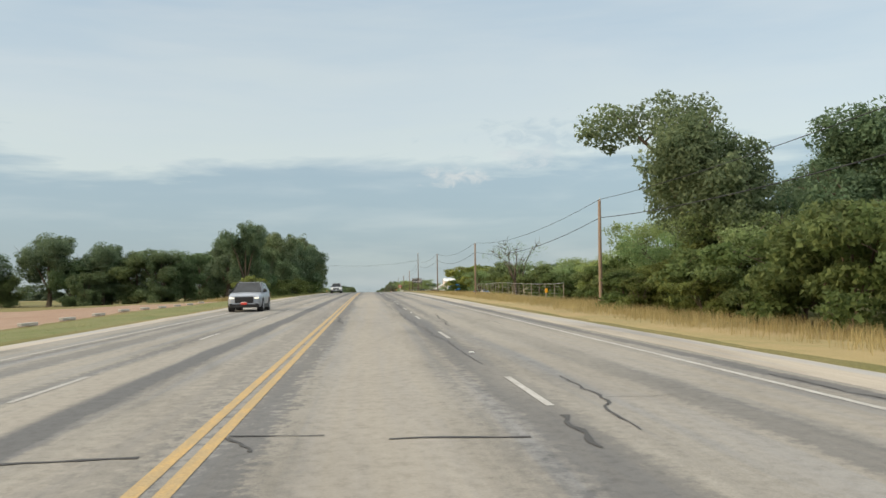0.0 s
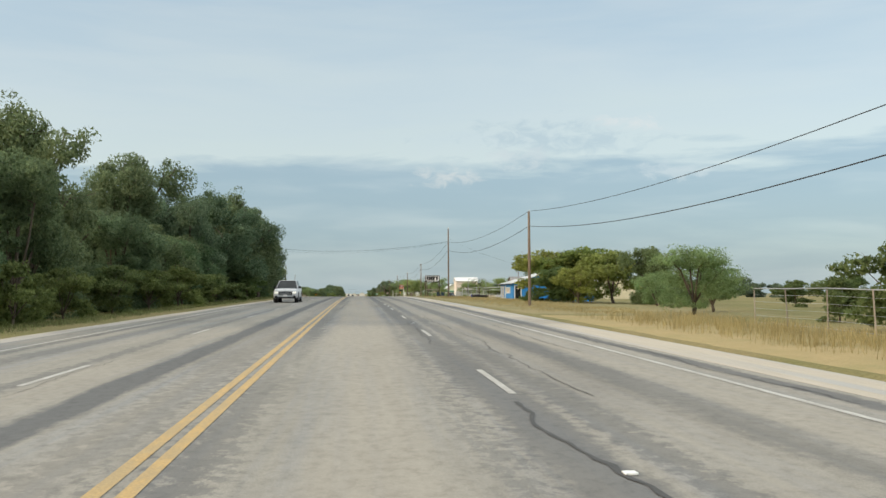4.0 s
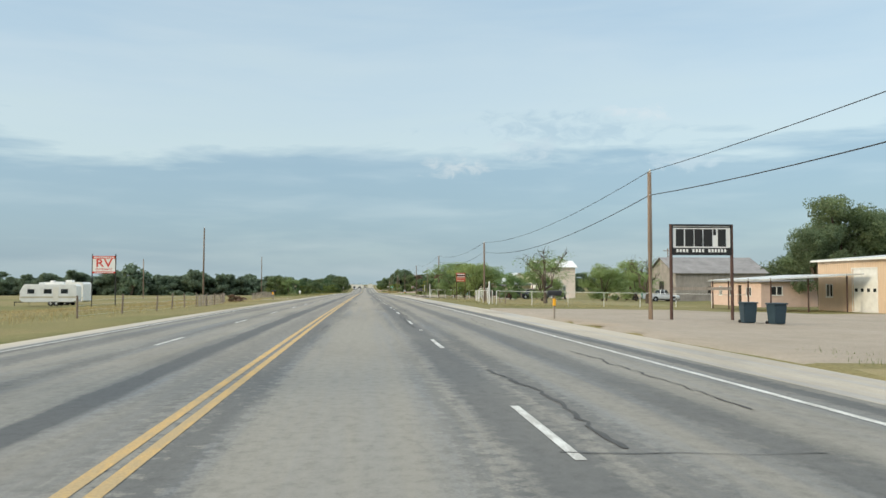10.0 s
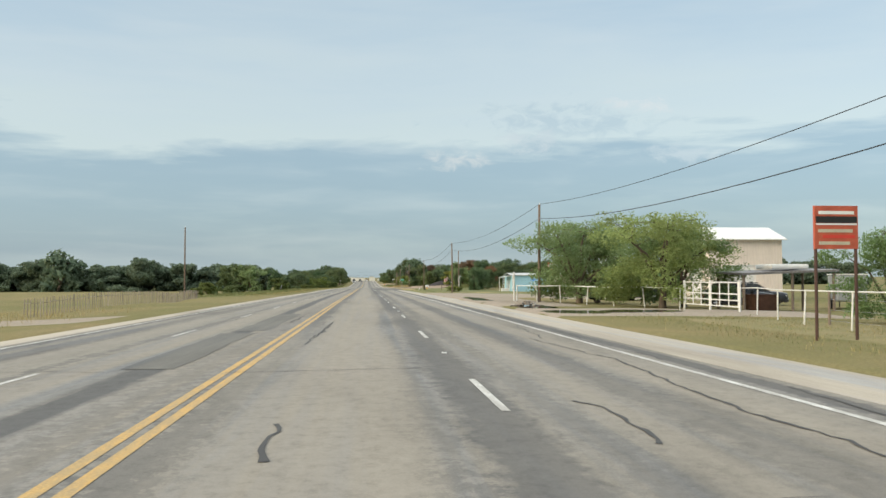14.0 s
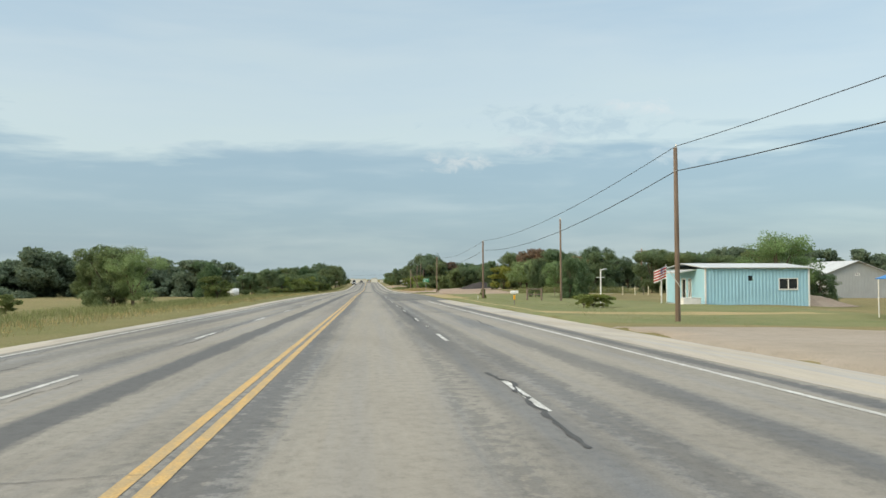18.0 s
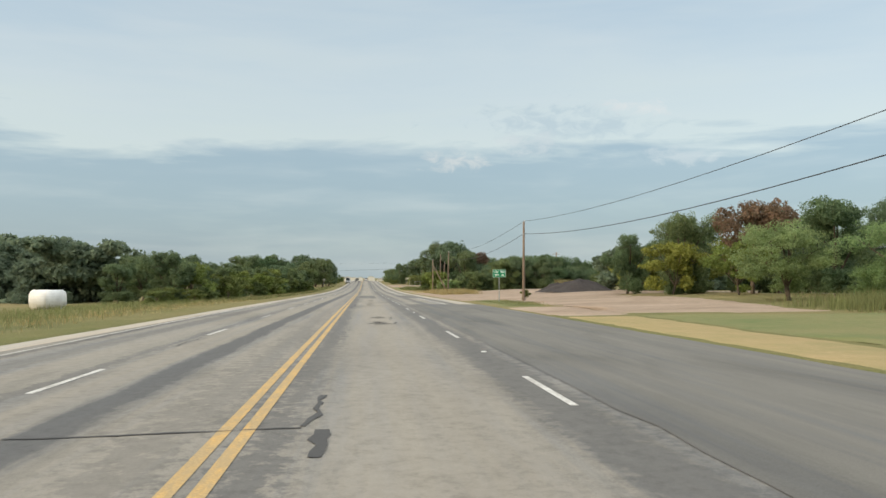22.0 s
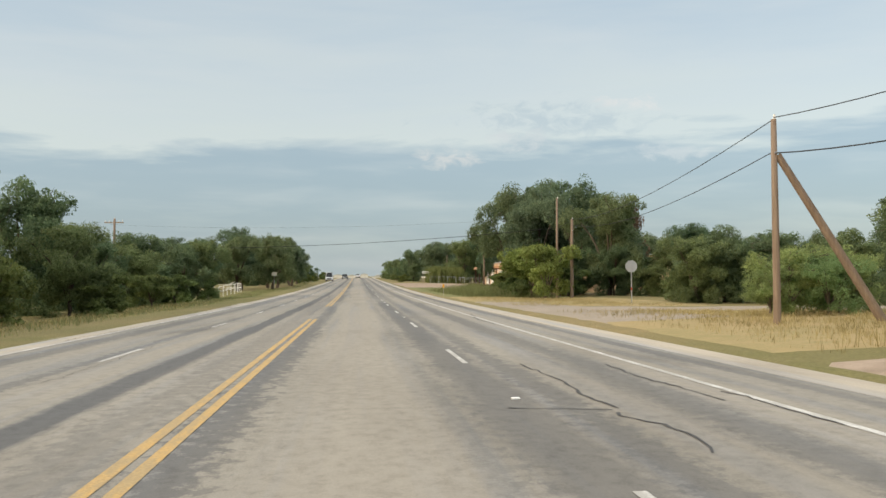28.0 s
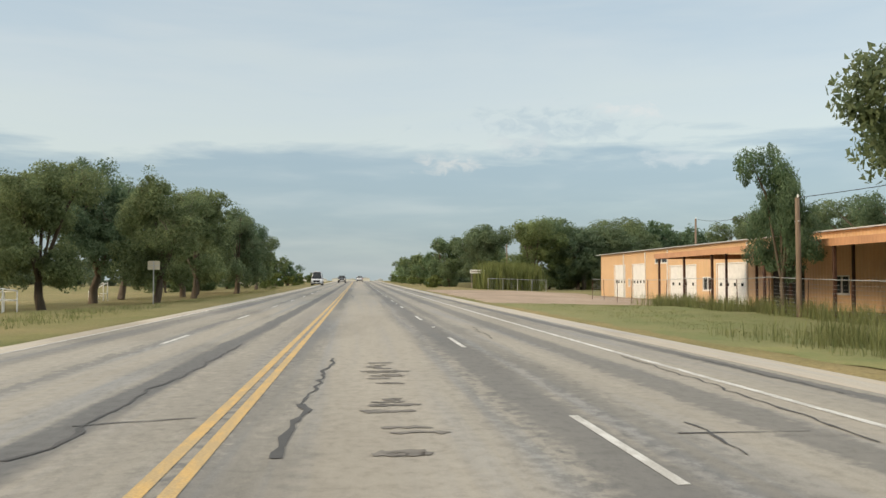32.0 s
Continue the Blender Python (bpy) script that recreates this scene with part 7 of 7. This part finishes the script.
def suv(x, y, turn, paint, label, name="suv", group=""):
    t = vehicle(name, x, y, turn, paint, label, "car", 4.6, 1.86, 1.06, 1.66, 0.5, 1.12, (2.1, 3.7), 4.5, group=group)
    for s in (-1, 1):
        part("roof_rail", tubes(((s * 0.62, 2.1, 1.71), (s * 0.62, 3.7, 1.71), 0.02)), "black_plastic", t)
        part("cladding", boxes((s * 0.925 - 0.012, s * 0.925 + 0.012, 1.3, 3.3, 0.24, 0.44), bevel=0.008), "black_plastic", t)
    return t


def pickup(x, y, turn, paint, label, name="pickup_truck", old=False, group=""):
    if old:
        return vehicle(name, x, y, turn, paint, label, "pickup truck", 5.0, 1.95, 1.02, 1.72, 0.12, 1.55, (2.0, 2.95), 3.15, bed=1, wheel_r=0.36, clear=0.32, grille="alloy")
    return vehicle(name, x, y, turn, paint, label, "pickup truck", 5.85, 1.96, 1.13, 1.83, 0.25, 1.6, (2.45, 3.8), 4.15, bed=1, wheel_r=0.42, clear=0.36, grille="alloy", group=group)


def van(x, y, turn, paint, label):
    return vehicle("van", x, y, turn, paint, label, "van", 5.6, 2.05, 1.15, 2.5, 0.2, 0.85, (1.5, 5.35), 5.5, wheel_r=0.37, clear=0.28, rear_box=True)


v = suv(-5.2, 44.9, 0, "silver_car", "silver compact SUV with a black grille and headlights on", group="traffic")
part("front_badge", boxes((-0.17, 0.17, -0.108, -0.097, 0.40, 0.52)), "sign_red", v, "small red front plate")
pickup(-4.1, 150.8, 0, "white_car", "silver-white crew-cab pickup truck with chrome grille", group="traffic")
van(-6.0, 826, 0, "white_car", "white delivery van coming along the road")
pickup(-2.6, 884, 0, "dark_car", "dark pickup truck with a white hood on the road", group="traffic")
suv(1.9, 600 + 330, 180, "white_car", "distant white car driving away on the road")
pickup(50.5, 345, 75, "teal_car", "old teal pickup truck parked in the yard", old=True)
pickup(47, 328, 100, "white_car", "white pickup truck parked beside a fence", old=True)
pickup(45.0, 338, 80, "cream_car", "old cream pickup truck parked in the weeds", old=True)
suv(29.0, 345, 70, "dark_car", "dark car parked beside a trailer")
suv(33.5, 352, 60, "dark_car", "dark blue car parked by a warehouse")
pickup(27.5, 361, 80, "dark_car", "dark pickup truck parked under mesquite trees")
suv(25.5, 363, 95, "dark_car", "black car parked behind a pipe fence")
suv(-52.5, 309, 40, "silver_car", "silver car parked beside a camper")


def camper(x, y, turn, L, H, label, slide=True, nose=0.5):
    t = thing("camper_trailer", pose(x, y, base_z(x, y), 0, 0, turn), label, "camper", "campers")
    prof = [(0.0, 0.75), (0.35, 0.5), (L - 0.3, 0.5), (L, 0.7), (L, H - 0.25), (L - 0.3, H), (nose, H), (0.0, H - 0.9)]
    bm = bmesh.new()
    prism(bm, prof, 1, -1.2, 1.2)
    bmesh.ops.bevel(bm, geom=list(bm.edges), offset=0.06, segments=2, affect="EDGES")
    part("body", bm, "white_metal", t)
    part("stripe", boxes((0.1, L - 0.1, -1.212, -1.2, 1.0, 1.2)), "cream_car", t, "tan stripe along the side")
    for a, b in ((0.9, 1.7), (L * 0.42, L * 0.42 + 0.9), (L * 0.72, L * 0.72 + 0.8)):
        w = part("window", frame_bm(a, b, 1.55, 2.1, 0.04, -1.225, -1.2), "black_plastic", t)
        part("pane", boxes((a + 0.04, b - 0.04, -1.215, -1.205, 1.59, 2.06)), "dark_glass", w)
    part("door", boxes((L * 0.58, L * 0.58 + 0.65, -1.225, -1.2, 0.62, 2.35), bevel=0.01), "white_wall", t)
    part("roof_vent", boxes((L * 0.3, L * 0.3 + 0.5, -0.3, 0.3, H, H + 0.22), bevel=0.03), "white_metal", t)
    part("air_conditioner", boxes((L * 0.6, L * 0.6 + 0.9, -0.4, 0.4, H, H + 0.3), bevel=0.05), "white_metal", t)
    if slide:
        part("slide_out", boxes((L * 0.2, L * 0.5, -1.75, -1.2, 0.7, H - 0.3), bevel=0.03), "white_metal", t)
    part("hitch", tubes(((0.1, 0.4, 0.5), (-1.0, 0, 0.5), 0.05), ((0.1, -0.4, 0.5), (-1.0, 0, 0.5), 0.05), ((-0.9, 0, 0.5), (-0.9, 0, 0.0), 0.04)), "black_steel", t)
    for s in (-1, 1):
        for q in (0.52, 0.62):
            wheel(t, 0, 0, 0.34, s, "white_metal")
            w = [c for c in t.children if c.name.startswith("wheel")][-1]
            w.matrix_local = pose(L * q + 0.15, s * 1.08, 0.34, 0, 0, 90)
    return t


camper(-40.2, 317, 5, 6.6, 2.7, "white travel trailer parked on the grass", False)
camper(-52, 314, 20, 8.5, 3.4, "large white fifth-wheel camper parked on grass", True, 2.2)
camper(-43.5, 330, -10, 7.5, 3.2, "white camper parked behind another trailer", True, 1.8)

# small metal livestock trailer
t = thing("stock_trailer", pose(33.2, 343.5, base_z(33, 343.5), 0, 0, 70), "bare aluminium livestock trailer in the yard", "trailer")
part("body", boxes((-1.6, 1.6, -0.9, 0.9, 0.5, 2.2), bevel=0.15), "galvanised", t)
part("roof", boxes((-1.65, 1.65, -0.95, 0.95, 2.2, 2.27), bevel=0.02), "white_metal", t)
for k in range(4):
    part("slat", boxes((-1.5, 1.5, -0.925, -0.9, 1.3 + k * 0.2, 1.38 + k * 0.2)), "black_plastic", t)
for s in (-1, 1):
    wheel(t, 0, 0, 0.33, s)
    w = [c for c in t.children if c.name.startswith("wheel")][-1]
    w.matrix_local = pose(0, s * 0.95, 0.33, 0, 0, 90)
part("hitch", tubes(((1.6, 0, 0.5), (2.7, 0, 0.5), 0.05), ((2.6, 0, 0.5), (2.6, 0, 0), 0.04)), "black_steel", t)

# open carport with scrap under it
t = thing("lean_to", pose(23.6, 338, base_z(23.6, 338)), "rickety open lean-to with a cluttered roof", "shelter")
slab(t, "roof", "rust_roof", [(-1, -2.2, 2.1), (4.6, -2.2, 2.3), (4.6, 1.6, 2.4), (-1, 1.6, 2.2)], 0.12)
for px, py in ((-0.8, -2), (2, -2), (4.4, -2), (-0.8, 1.4), (4.4, 1.4)):
    part("post", tubes(((px, py, -0.2), (px, py, 2.1), 0.08)), "bare_wood", t)
part("crate", boxes((0.2, 1.6, -1.2, 0.2, 0, 0.9), bevel=0.03), "rusty_steel", t)
part("tarpaulin", boxes((1.0, 3.2, -1.6, 0.4, 2.32, 2.6), bevel=0.1), "white_metal", t)

# bins
for k, (bx, by) in enumerate(((16.9, 239.6), (17.7, 238.9))):
    t = thing("wheelie_bin", pose(bx - 0.3, by, base_z(bx, by), 0, 0, 12 * k - 5) @ Matrix.Diagonal((0.78, 0.78, 0.78, 1)), "dark blue-grey wheeled rubbish bin on gravel", "rubbish bin", "bins")
    bm = bmesh.new()
    box(bm, -0.34, 0.34, -0.38, 0.38, 0.06, 1.0)
    for q in bm.verts:
        if q.co.z < 0.5:
            q.co.x *= 0.8
            q.co.y *= 0.8
    bmesh.ops.bevel(bm, geom=list(bm.edges), offset=0.03, segments=2, affect="EDGES")
    part("body", bm, "bin_blue", t)
    part("lid", boxes((-0.37, 0.37, -0.42, 0.4, 1.0, 1.08), bevel=0.03), "bin_blue", t)
    part("handle", tubes(((-0.3, 0.44, 1.0), (0.3, 0.44, 1.0), 0.02)), "black_plastic", t)
    for s in (-1, 1):
        part("wheel", tubes(((s * 0.3 - 0.03, 0.34, 0.1), (s * 0.3 + 0.03, 0.34, 0.1), 0.1), sides=14), "rubber", t)
t = thing("yard_tank", pose(15.8, 184.1, base_z(15.8, 184.1)), "blue plastic crate lying on the grass", "crate")
part("box", boxes((-0.45, 0.45, -0.3, 0.3, 0, 0.32), bevel=0.03), "blue_plastic", t)
part("lid", boxes((-0.47, 0.47, -0.32, 0.32, 0.325, 0.37), bevel=0.01), "blue_plastic", t)
t = thing("water_trough", pose(16.1, 182.2, base_z(16.1, 182.2), 0, 0, 15), "low dark metal water trough in the grass", "trough")
bm = boxes((-0.9, 0.9, -0.35, 0.35, 0, 0.3), bevel=0.08)
part("tub", bm, "black_steel", t)
part("rim", frame_bm(-0.9, 0.9, -0.35, 0.35, 0.05, 0.0, 0.04), "rusty_steel", t).matrix_local = pose(0, 0, 0.34, -90, 0, 0)

# parking stops along the paved lot
for k in range(9):
    yy = 38.0 + k * 5.2
    xx = -13.9 - 0.03 * k
    b = boxes((-0.1, 0.1, -0.95, 0.95, 0, 0.15), bevel=0.03)
    o = tagged(mesh_ob("parking_stop", b, "concrete"), "pale concrete parking stop on a paved lot", "parking stop", "parking stops")
    o.location = (xx, yy, ground_z(xx, yy) + 0.03)

# white wrapped bale
t = thing("hay_bale", pose(-22.0, 526.0, base_z(-22, 526), 0, 0, 4), "white plastic-wrapped hay bale in tall grass", "hay bale")
bm = bmesh.new()
tube(bm, (-1.15, 0, 0.72), (1.15, 0, 0.72), 0.75, 0.75, 22)
bmesh.ops.bevel(bm, geom=list(bm.edges), offset=0.09, segments=2, affect="EDGES")
part("wrap", bm, "white_metal", t, smooth=True)
part("seam", tubes(((-0.02, 0, 0.72), (0.02, 0, 0.72), 0.76), sides=22), "white_wall", t)


# ---- heaps ----
def heap(name, x, y, rx, ry, h, mat, label, seed, rough=0.3):
    n, m = 40, 14
    verts, faces = [], []
    for j in range(m + 1):
        for i in range(n):
            a, q = i * math.tau / n, j / m
            w = 1 + 0.18 * noise.noise((math.cos(a) * 1.5, math.sin(a) * 1.5, seed))
            px, py = math.cos(a) * rx * q * w, math.sin(a) * ry * q * w
            pz = h * (1 - q * q) ** 1.6 * (1 + 0.2 * noise.noise((px * 0.6, py * 0.6, seed))) + rough * noise.noise((px * 2.3, py * 2.3, seed + 4)) * (1 - q)
            verts.append((px, py, pz - 0.06 * q))
    for j in range(m):
        for i in range(n):
            a, b = j * n + i, j * n + (i + 1) % n
            faces.append((a, a + n, b + n, b))
    me = bpy.data.meshes.new(name)
    me.from_pydata(verts, [], faces)
    o = tagged(data_ob(name, me, mat, smooth=True), label, "heap", "heaps")
    o.location = (x, y, ground_z(x, y) + 0.03)
    return o


heap("millings_heap", 26.2, 569.5, 3.0, 2.9, 1.05, "asphalt_millings", "black heap of asphalt millings on dirt", 2)
heap("millings_heap", 25.4, 555, 4.7, 4.2, 1.25, "asphalt_millings", "large black heap of asphalt millings on dirt", 6)
heap("dirt_heap", 38, 445, 5, 3, 0.9, "dirt", "low reddish heap of soil behind a building", 8)


def scrap(x, y, n, size, label, mats, seed):
    """A loose litter of broken bits, each a part."""
    rng = random.Random(seed)
    t = thing("scrap_litter", pose(x, y, base_z(x, y)), label, "scrap")
    for k in range(n):
        a, q = rng.uniform(0, math.tau), rng.random() ** 0.6
        s = size * rng.uniform(0.12, 0.3)
        bm = boxes((-s, s, -s * 0.6, s * 0.6, 0, s * rng.uniform(0.4, 0.9)))
        for v in bm.verts:
            v.co += Vector((rng.uniform(-1, 1), rng.uniform(-1, 1), rng.uniform(-0.5, 0.5))) * s * 0.25
        o = part("chunk", bm, rng.choice(mats), t)
        o.matrix_local = pose(math.cos(a) * q * size, math.sin(a) * q * size, (1 - q) * size * 0.25 - 0.03, rng.uniform(-12, 12), rng.uniform(-12, 12), rng.uniform(0, 360))


scrap(-13.4, 311, 16, 0.9, "rusty scrap lying by a gatepost", ("rusty_steel", "bare_wood", "brown_steel"), 3)
scrap(-15.5, 329, 16, 1.1, "rusty scrap lying beside a drive", ("rusty_steel", "bare_wood", "brown_steel"), 5)
scrap(10.9, 337.5, 14, 0.8, "broken concrete rubble at the driveway edge", ("concrete", "grey_wood"), 7)

# ---- yard furniture ----
t = thing("yard_light", pose(17.6, 433.5, base_z(17.6, 433.5)), "white yard light post with a bracket arm", "yard light")
zt = road_z(433.5) - base_z(17.6, 433.5) + 2.5
part("post", tubes(((0, 0, -0.2), (0, 0, zt), 0.05)), "white_metal", t)
part("arm", tubes(((0, 0, zt - 0.05), (0.28, 0, zt + 0.02), 0.03)), "white_metal", t)
part("lamp", boxes((0.2, 0.42, -0.08, 0.08, zt - 0.03, zt + 0.06), bevel=0.02), "galvanised", t)
part("lower_arm", tubes(((-0.3, 0, zt - 0.55), (0.25, 0, zt - 0.55), 0.025)), "white_metal", t)
for k, (px, py) in enumerate(((36.4, 490), (38.2, 490.3), (40.0, 490), (41.8, 490.4))):
    t = thing("bollard", pose(px, py, base_z(px, py)), "faded cream steel bollard in the grass", "bollard", "bollards")
    part("pipe", tubes(((0, 0, -0.2), (0, 0, 1.15), 0.06)), "cream_wall", t)
    part("cap", tubes(((0, 0, 1.15), (0, 0, 1.2), 0.06, 0.03)), "cream_wall", t)
t = thing("goal_frame", pose(52, 500, base_z(52, 500)), "white tube goal frame in a field", "goal frame")
part("frame", tubes(((0, 0, 0), (0, 0, 1.8), 0.06), ((3.2, 0, 0), (3.2, 0, 1.8), 0.06), ((0, 0, 1.8), (3.2, 0, 1.8), 0.06)), "white_metal", t)
part("brace", tubes(((0, 0, 1.7), (0, 1.2, 0), 0.04), ((3.2, 0, 1.7), (3.2, 1.2, 0), 0.04)), "white_metal", t)
t = thing("post_frame", pose(16.6, 455.5, base_z(16.6, 455.5), 0, 0, -8), "dark wooden two-rail frame between stout posts", "wooden frame")
for px in (0, 1.35):
    part("post", tubes(((px, 0, -0.2), (px, 0, 1.15), 0.09)), "bare_wood", t)
for q in (0.55, 1.05):
    part("rail", tubes(((0, 0, q), (1.35, 0, q), 0.05)), "bare_wood", t)

# flag on the roadside pole by the pale blue building
t = thing("flag", pose(14.0, 409.0, base_z(14, 409.2)), "red and white striped flag on a slanted staff", "flag")
zb = road_z(409) - base_z(14, 409.2)
part("staff", tubes(((0.0, -0.12, zb + 1.3), (-0.75, -0.5, zb + 2.2), 0.015)), "white_metal", t)


def cloth(u0, u1, v0, v1):
    bm = bmesh.new()
    n = 6
    rows = []
    for i in range(n + 1):
        u = u0 + (u1 - u0) * i / n
        off = 0.05 * math.sin(u * 9)
        rows.append([bm.verts.new((-0.72 + 0.1 * off + (1 - v) * 0.0 - u * 0.55, -0.5 + off, zb + 2.15 - (1 - v) * 0.48 - u * 0.22)) for v in (v0, v1)])
    for a, b in zip(rows, rows[1:]):
        bm.faces.new((a[0], b[0], b[1], a[1]))
    r = bmesh.ops.solidify(bm, geom=bm.faces[:], thickness=0.006)
    return bm


for k in range(9):
    part("stripe", cloth(0, 0.9, k / 9, (k + 1) / 9), "sign_red" if k % 2 else "sign_white", t)
part("canton", cloth(-0.01, 0.36, 0.5, 1.01), "blue_plastic", t, "blue corner of the flag")

# stairs and rail under the shade trees
t = thing("porch_steps", pose(-21.5, 748, base_z(-21.5, 748)), "white wooden steps with a handrail", "steps")
for k in range(4):
    part("tread", boxes((k * 0.3, k * 0.3 + 0.32, -0.6, 0.6, k * 0.2, k * 0.2 + 0.06)), "white_wall", t)
for s in (-0.6, 0.6):
    part("handrail", tubes(((0, s, 0.9), (1.2, s, 1.6), 0.04), ((0, s, 0), (0, s, 0.9), 0.04), ((1.2, s, 0), (1.2, s, 1.6), 0.04)), "white_metal", t)


# ---- cane thicket and grasses ----
def blades(name, spots, mat, label, category, seed):
    """spots: (x, y, z, height, width, lean). Each blade is a bent two-piece strip."""
    rng = np.random.default_rng(seed)
    sp = np.array(spots)
    n = len(sp)
    a = rng.uniform(0, math.tau, n)
    d = np.stack([np.cos(a), np.sin(a), np.zeros(n)], 1)
    s = np.stack([-np.sin(a), np.cos(a), np.zeros(n)], 1)
    base = sp[:, :3]
    h, w, l = sp[:, 3:4], sp[:, 4:5], sp[:, 5:6]
    up = np.array([[0, 0, 1.0]])
    p0, p1 = base - s * w, base + s * w
    mid = base + up * h * 0.6 + d * h * l * 0.35
    p2, p3 = mid - s * w * 0.8, mid + s * w * 0.8
    p4 = base + up * h + d * h * l
    verts = np.stack([p0, p1, p2, p3, p4], 1).reshape(-1, 3)
    i = np.arange(n)[:, None] * 5
    faces = np.concatenate([i + np.array([0, 1, 3]), i + np.array([0, 3, 2]), i + np.array([2, 3, 4])])
    me = bpy.data.meshes.new(name)
    me.vertices.add(len(verts))
    me.vertices.foreach_set("co", verts.ravel())
    me.loops.add(faces.size)
    me.loops.foreach_set("vertex_index", faces.ravel().astype(np.int32))
    me.polygons.add(len(faces))
    me.polygons.foreach_set("loop_start", np.arange(0, faces.size, 3, dtype=np.int32))
    me.update()
    me.validate()
    me.materials.append(MATS[mat])
    return tagged(new(name, me), label, category, kind="stuff")


grng = random.Random(77)


def scatter(n, x0, x1, y0, y1, h0, h1, w, lean, clump=0.0):
    out = []
    while len(out) < n:
        x, y = grng.uniform(x0, x1), grng.uniform(y0, y1)
        edge = min(x - x0, x1 - x) / (0.3 * (x1 - x0)), min(y - y0, y1 - y) / 4.0
        if min(edge) < grng.random():
            continue
        if clump and noise.noise((x * 0.9, y * 0.9, 2.0)) + 0.25 < clump * grng.random():
            continue
        out.append((x, y, ground_z(x, y) - 0.02, grng.uniform(h0, h1), w, lean * grng.random()))
    return out


blades("cane", scatter(5200, 18, 27, 786, 796, 2.6, 4.2, 0.055, 0.3), "cane_leaf", "tall pale green cane thicket", "cane", 1)
dry = scatter(26000, 10.4, 16.5, 6, 118, 0.15, 0.55, 0.006, 0.9, 0.5)
dry += scatter(14000, 10.5, 20, 118, 222, 0.06, 0.20, 0.006, 0.9, 0.3)
dry += scatter(16000, 10.0, 19, 122, 215, 0.06, 0.26, 0.007, 0.95, 0.6)
dry += scatter(14000, 10.0, 22, 604, 627, 0.06, 0.26, 0.007, 0.9, 0.3)
dry += scatter(12000, 10.0, 22, 637, 664, 0.06, 0.22, 0.007, 0.9, 0.3)
dry += scatter(15000, 11, 17, 572, 606, 0.25, 0.8, 0.010, 0.9, 0.5)
dry += scatter(5000, -16, -10, 88, 104, 0.2, 0.55, 0.010, 0.8, 0.4)
dry += scatter(14000, -34, -9, 240, 345, 0.10, 0.30, 0.010, 0.9, 0.6)
dry += scatter(12000, -14, -8.2, 400, 660, 0.10, 0.28, 0.010, 0.9, 0.5)
dry += scatter(9000, 10.2, 26, 268, 325, 0.05, 0.16, 0.007, 0.9, 0.3)
dry += scatter(2600, 35.4, 39.8, 611, 617, 1.0, 2.3, 0.022, 0.9)
blades("dry_grass", dry, "dry_grass", "straw-coloured dry grass along the verge", "dry grass", 2)
gr = scatter(16000, -11.5, -7.8, 96, 215, 0.08, 0.28, 0.009, 0.9, 0.5)
gr += scatter(22000, -24, -8.4, 400, 560, 0.15, 0.5, 0.010, 0.8, 0.4)
gr += scatter(16000, -13, -8.0, 540, 720, 0.08, 0.26, 0.009, 0.9, 0.4)
gr += scatter(5000, 18.0, 20.4, 692, 724, 0.3, 0.9, 0.010, 0.8, 0.5)
gr += scatter(12000, 9.6, 18, 690, 722, 0.04, 0.12, 0.006, 0.9, 0.2)
gr += scatter(10000, 10.2, 20, 405, 470, 0.03, 0.10, 0.008, 0.9, 0.5)
gr += scatter(14000, 10.3, 20, 262, 330, 0.03, 0.11, 0.006, 0.9, 0.2)
gr += scatter(10000, 10.3, 17, 190, 226, 0.04, 0.14, 0.006, 0.9, 0.2)
gr += scatter(7000, 10.0, 13.5, 511, 532, 0.04, 0.14, 0.006, 0.9, 0.2)
gr += scatter(16000, 10.2, 19, 662, 694, 0.15, 0.55, 0.009, 0.9, 0.3)
gr += scatter(16000, 11.0, 19.5, 664, 692, 0.4, 1.05, 0.012, 0.8, 0.7)
gr += scatter(10000, -13, -7.9, 720, 800, 0.04, 0.12, 0.006, 0.9, 0.2)
gr += scatter(9000, 23, 42, 496, 506, 0.4, 1.1, 0.014, 0.7, 0.2)
gr += scatter(14000, -13.2, -7.9, 6, 96, 0.03, 0.08, 0.008, 0.9, 0.5)
blades("green_grass", gr, "green_grass", "tufts of green grass on the verge", "grass", 3)

# far town specks on the rise ahead
for k in range(14):
    bx, by = -60 + k * 11 + grng.uniform(-4, 4), 1500 + grng.uniform(-80, 200)
    w, hh = grng.uniform(5, 12), grng.uniform(3, 6)
    b = thing("distant_building", pose(bx, by, road_z(960) - 3.0), "tiny pale distant building near the horizon", "building", "distant buildings")
    part("wall", boxes((0, w, 0, w * 0.7, -6, hh)), "white_wall", b)
    part("roof", prism(bmesh.new(), [(-0.3, hh), (w + 0.3, hh), (w / 2, hh + 1.5)], 1, -0.3, w * 0.7 + 0.3), "tin_roof", b)
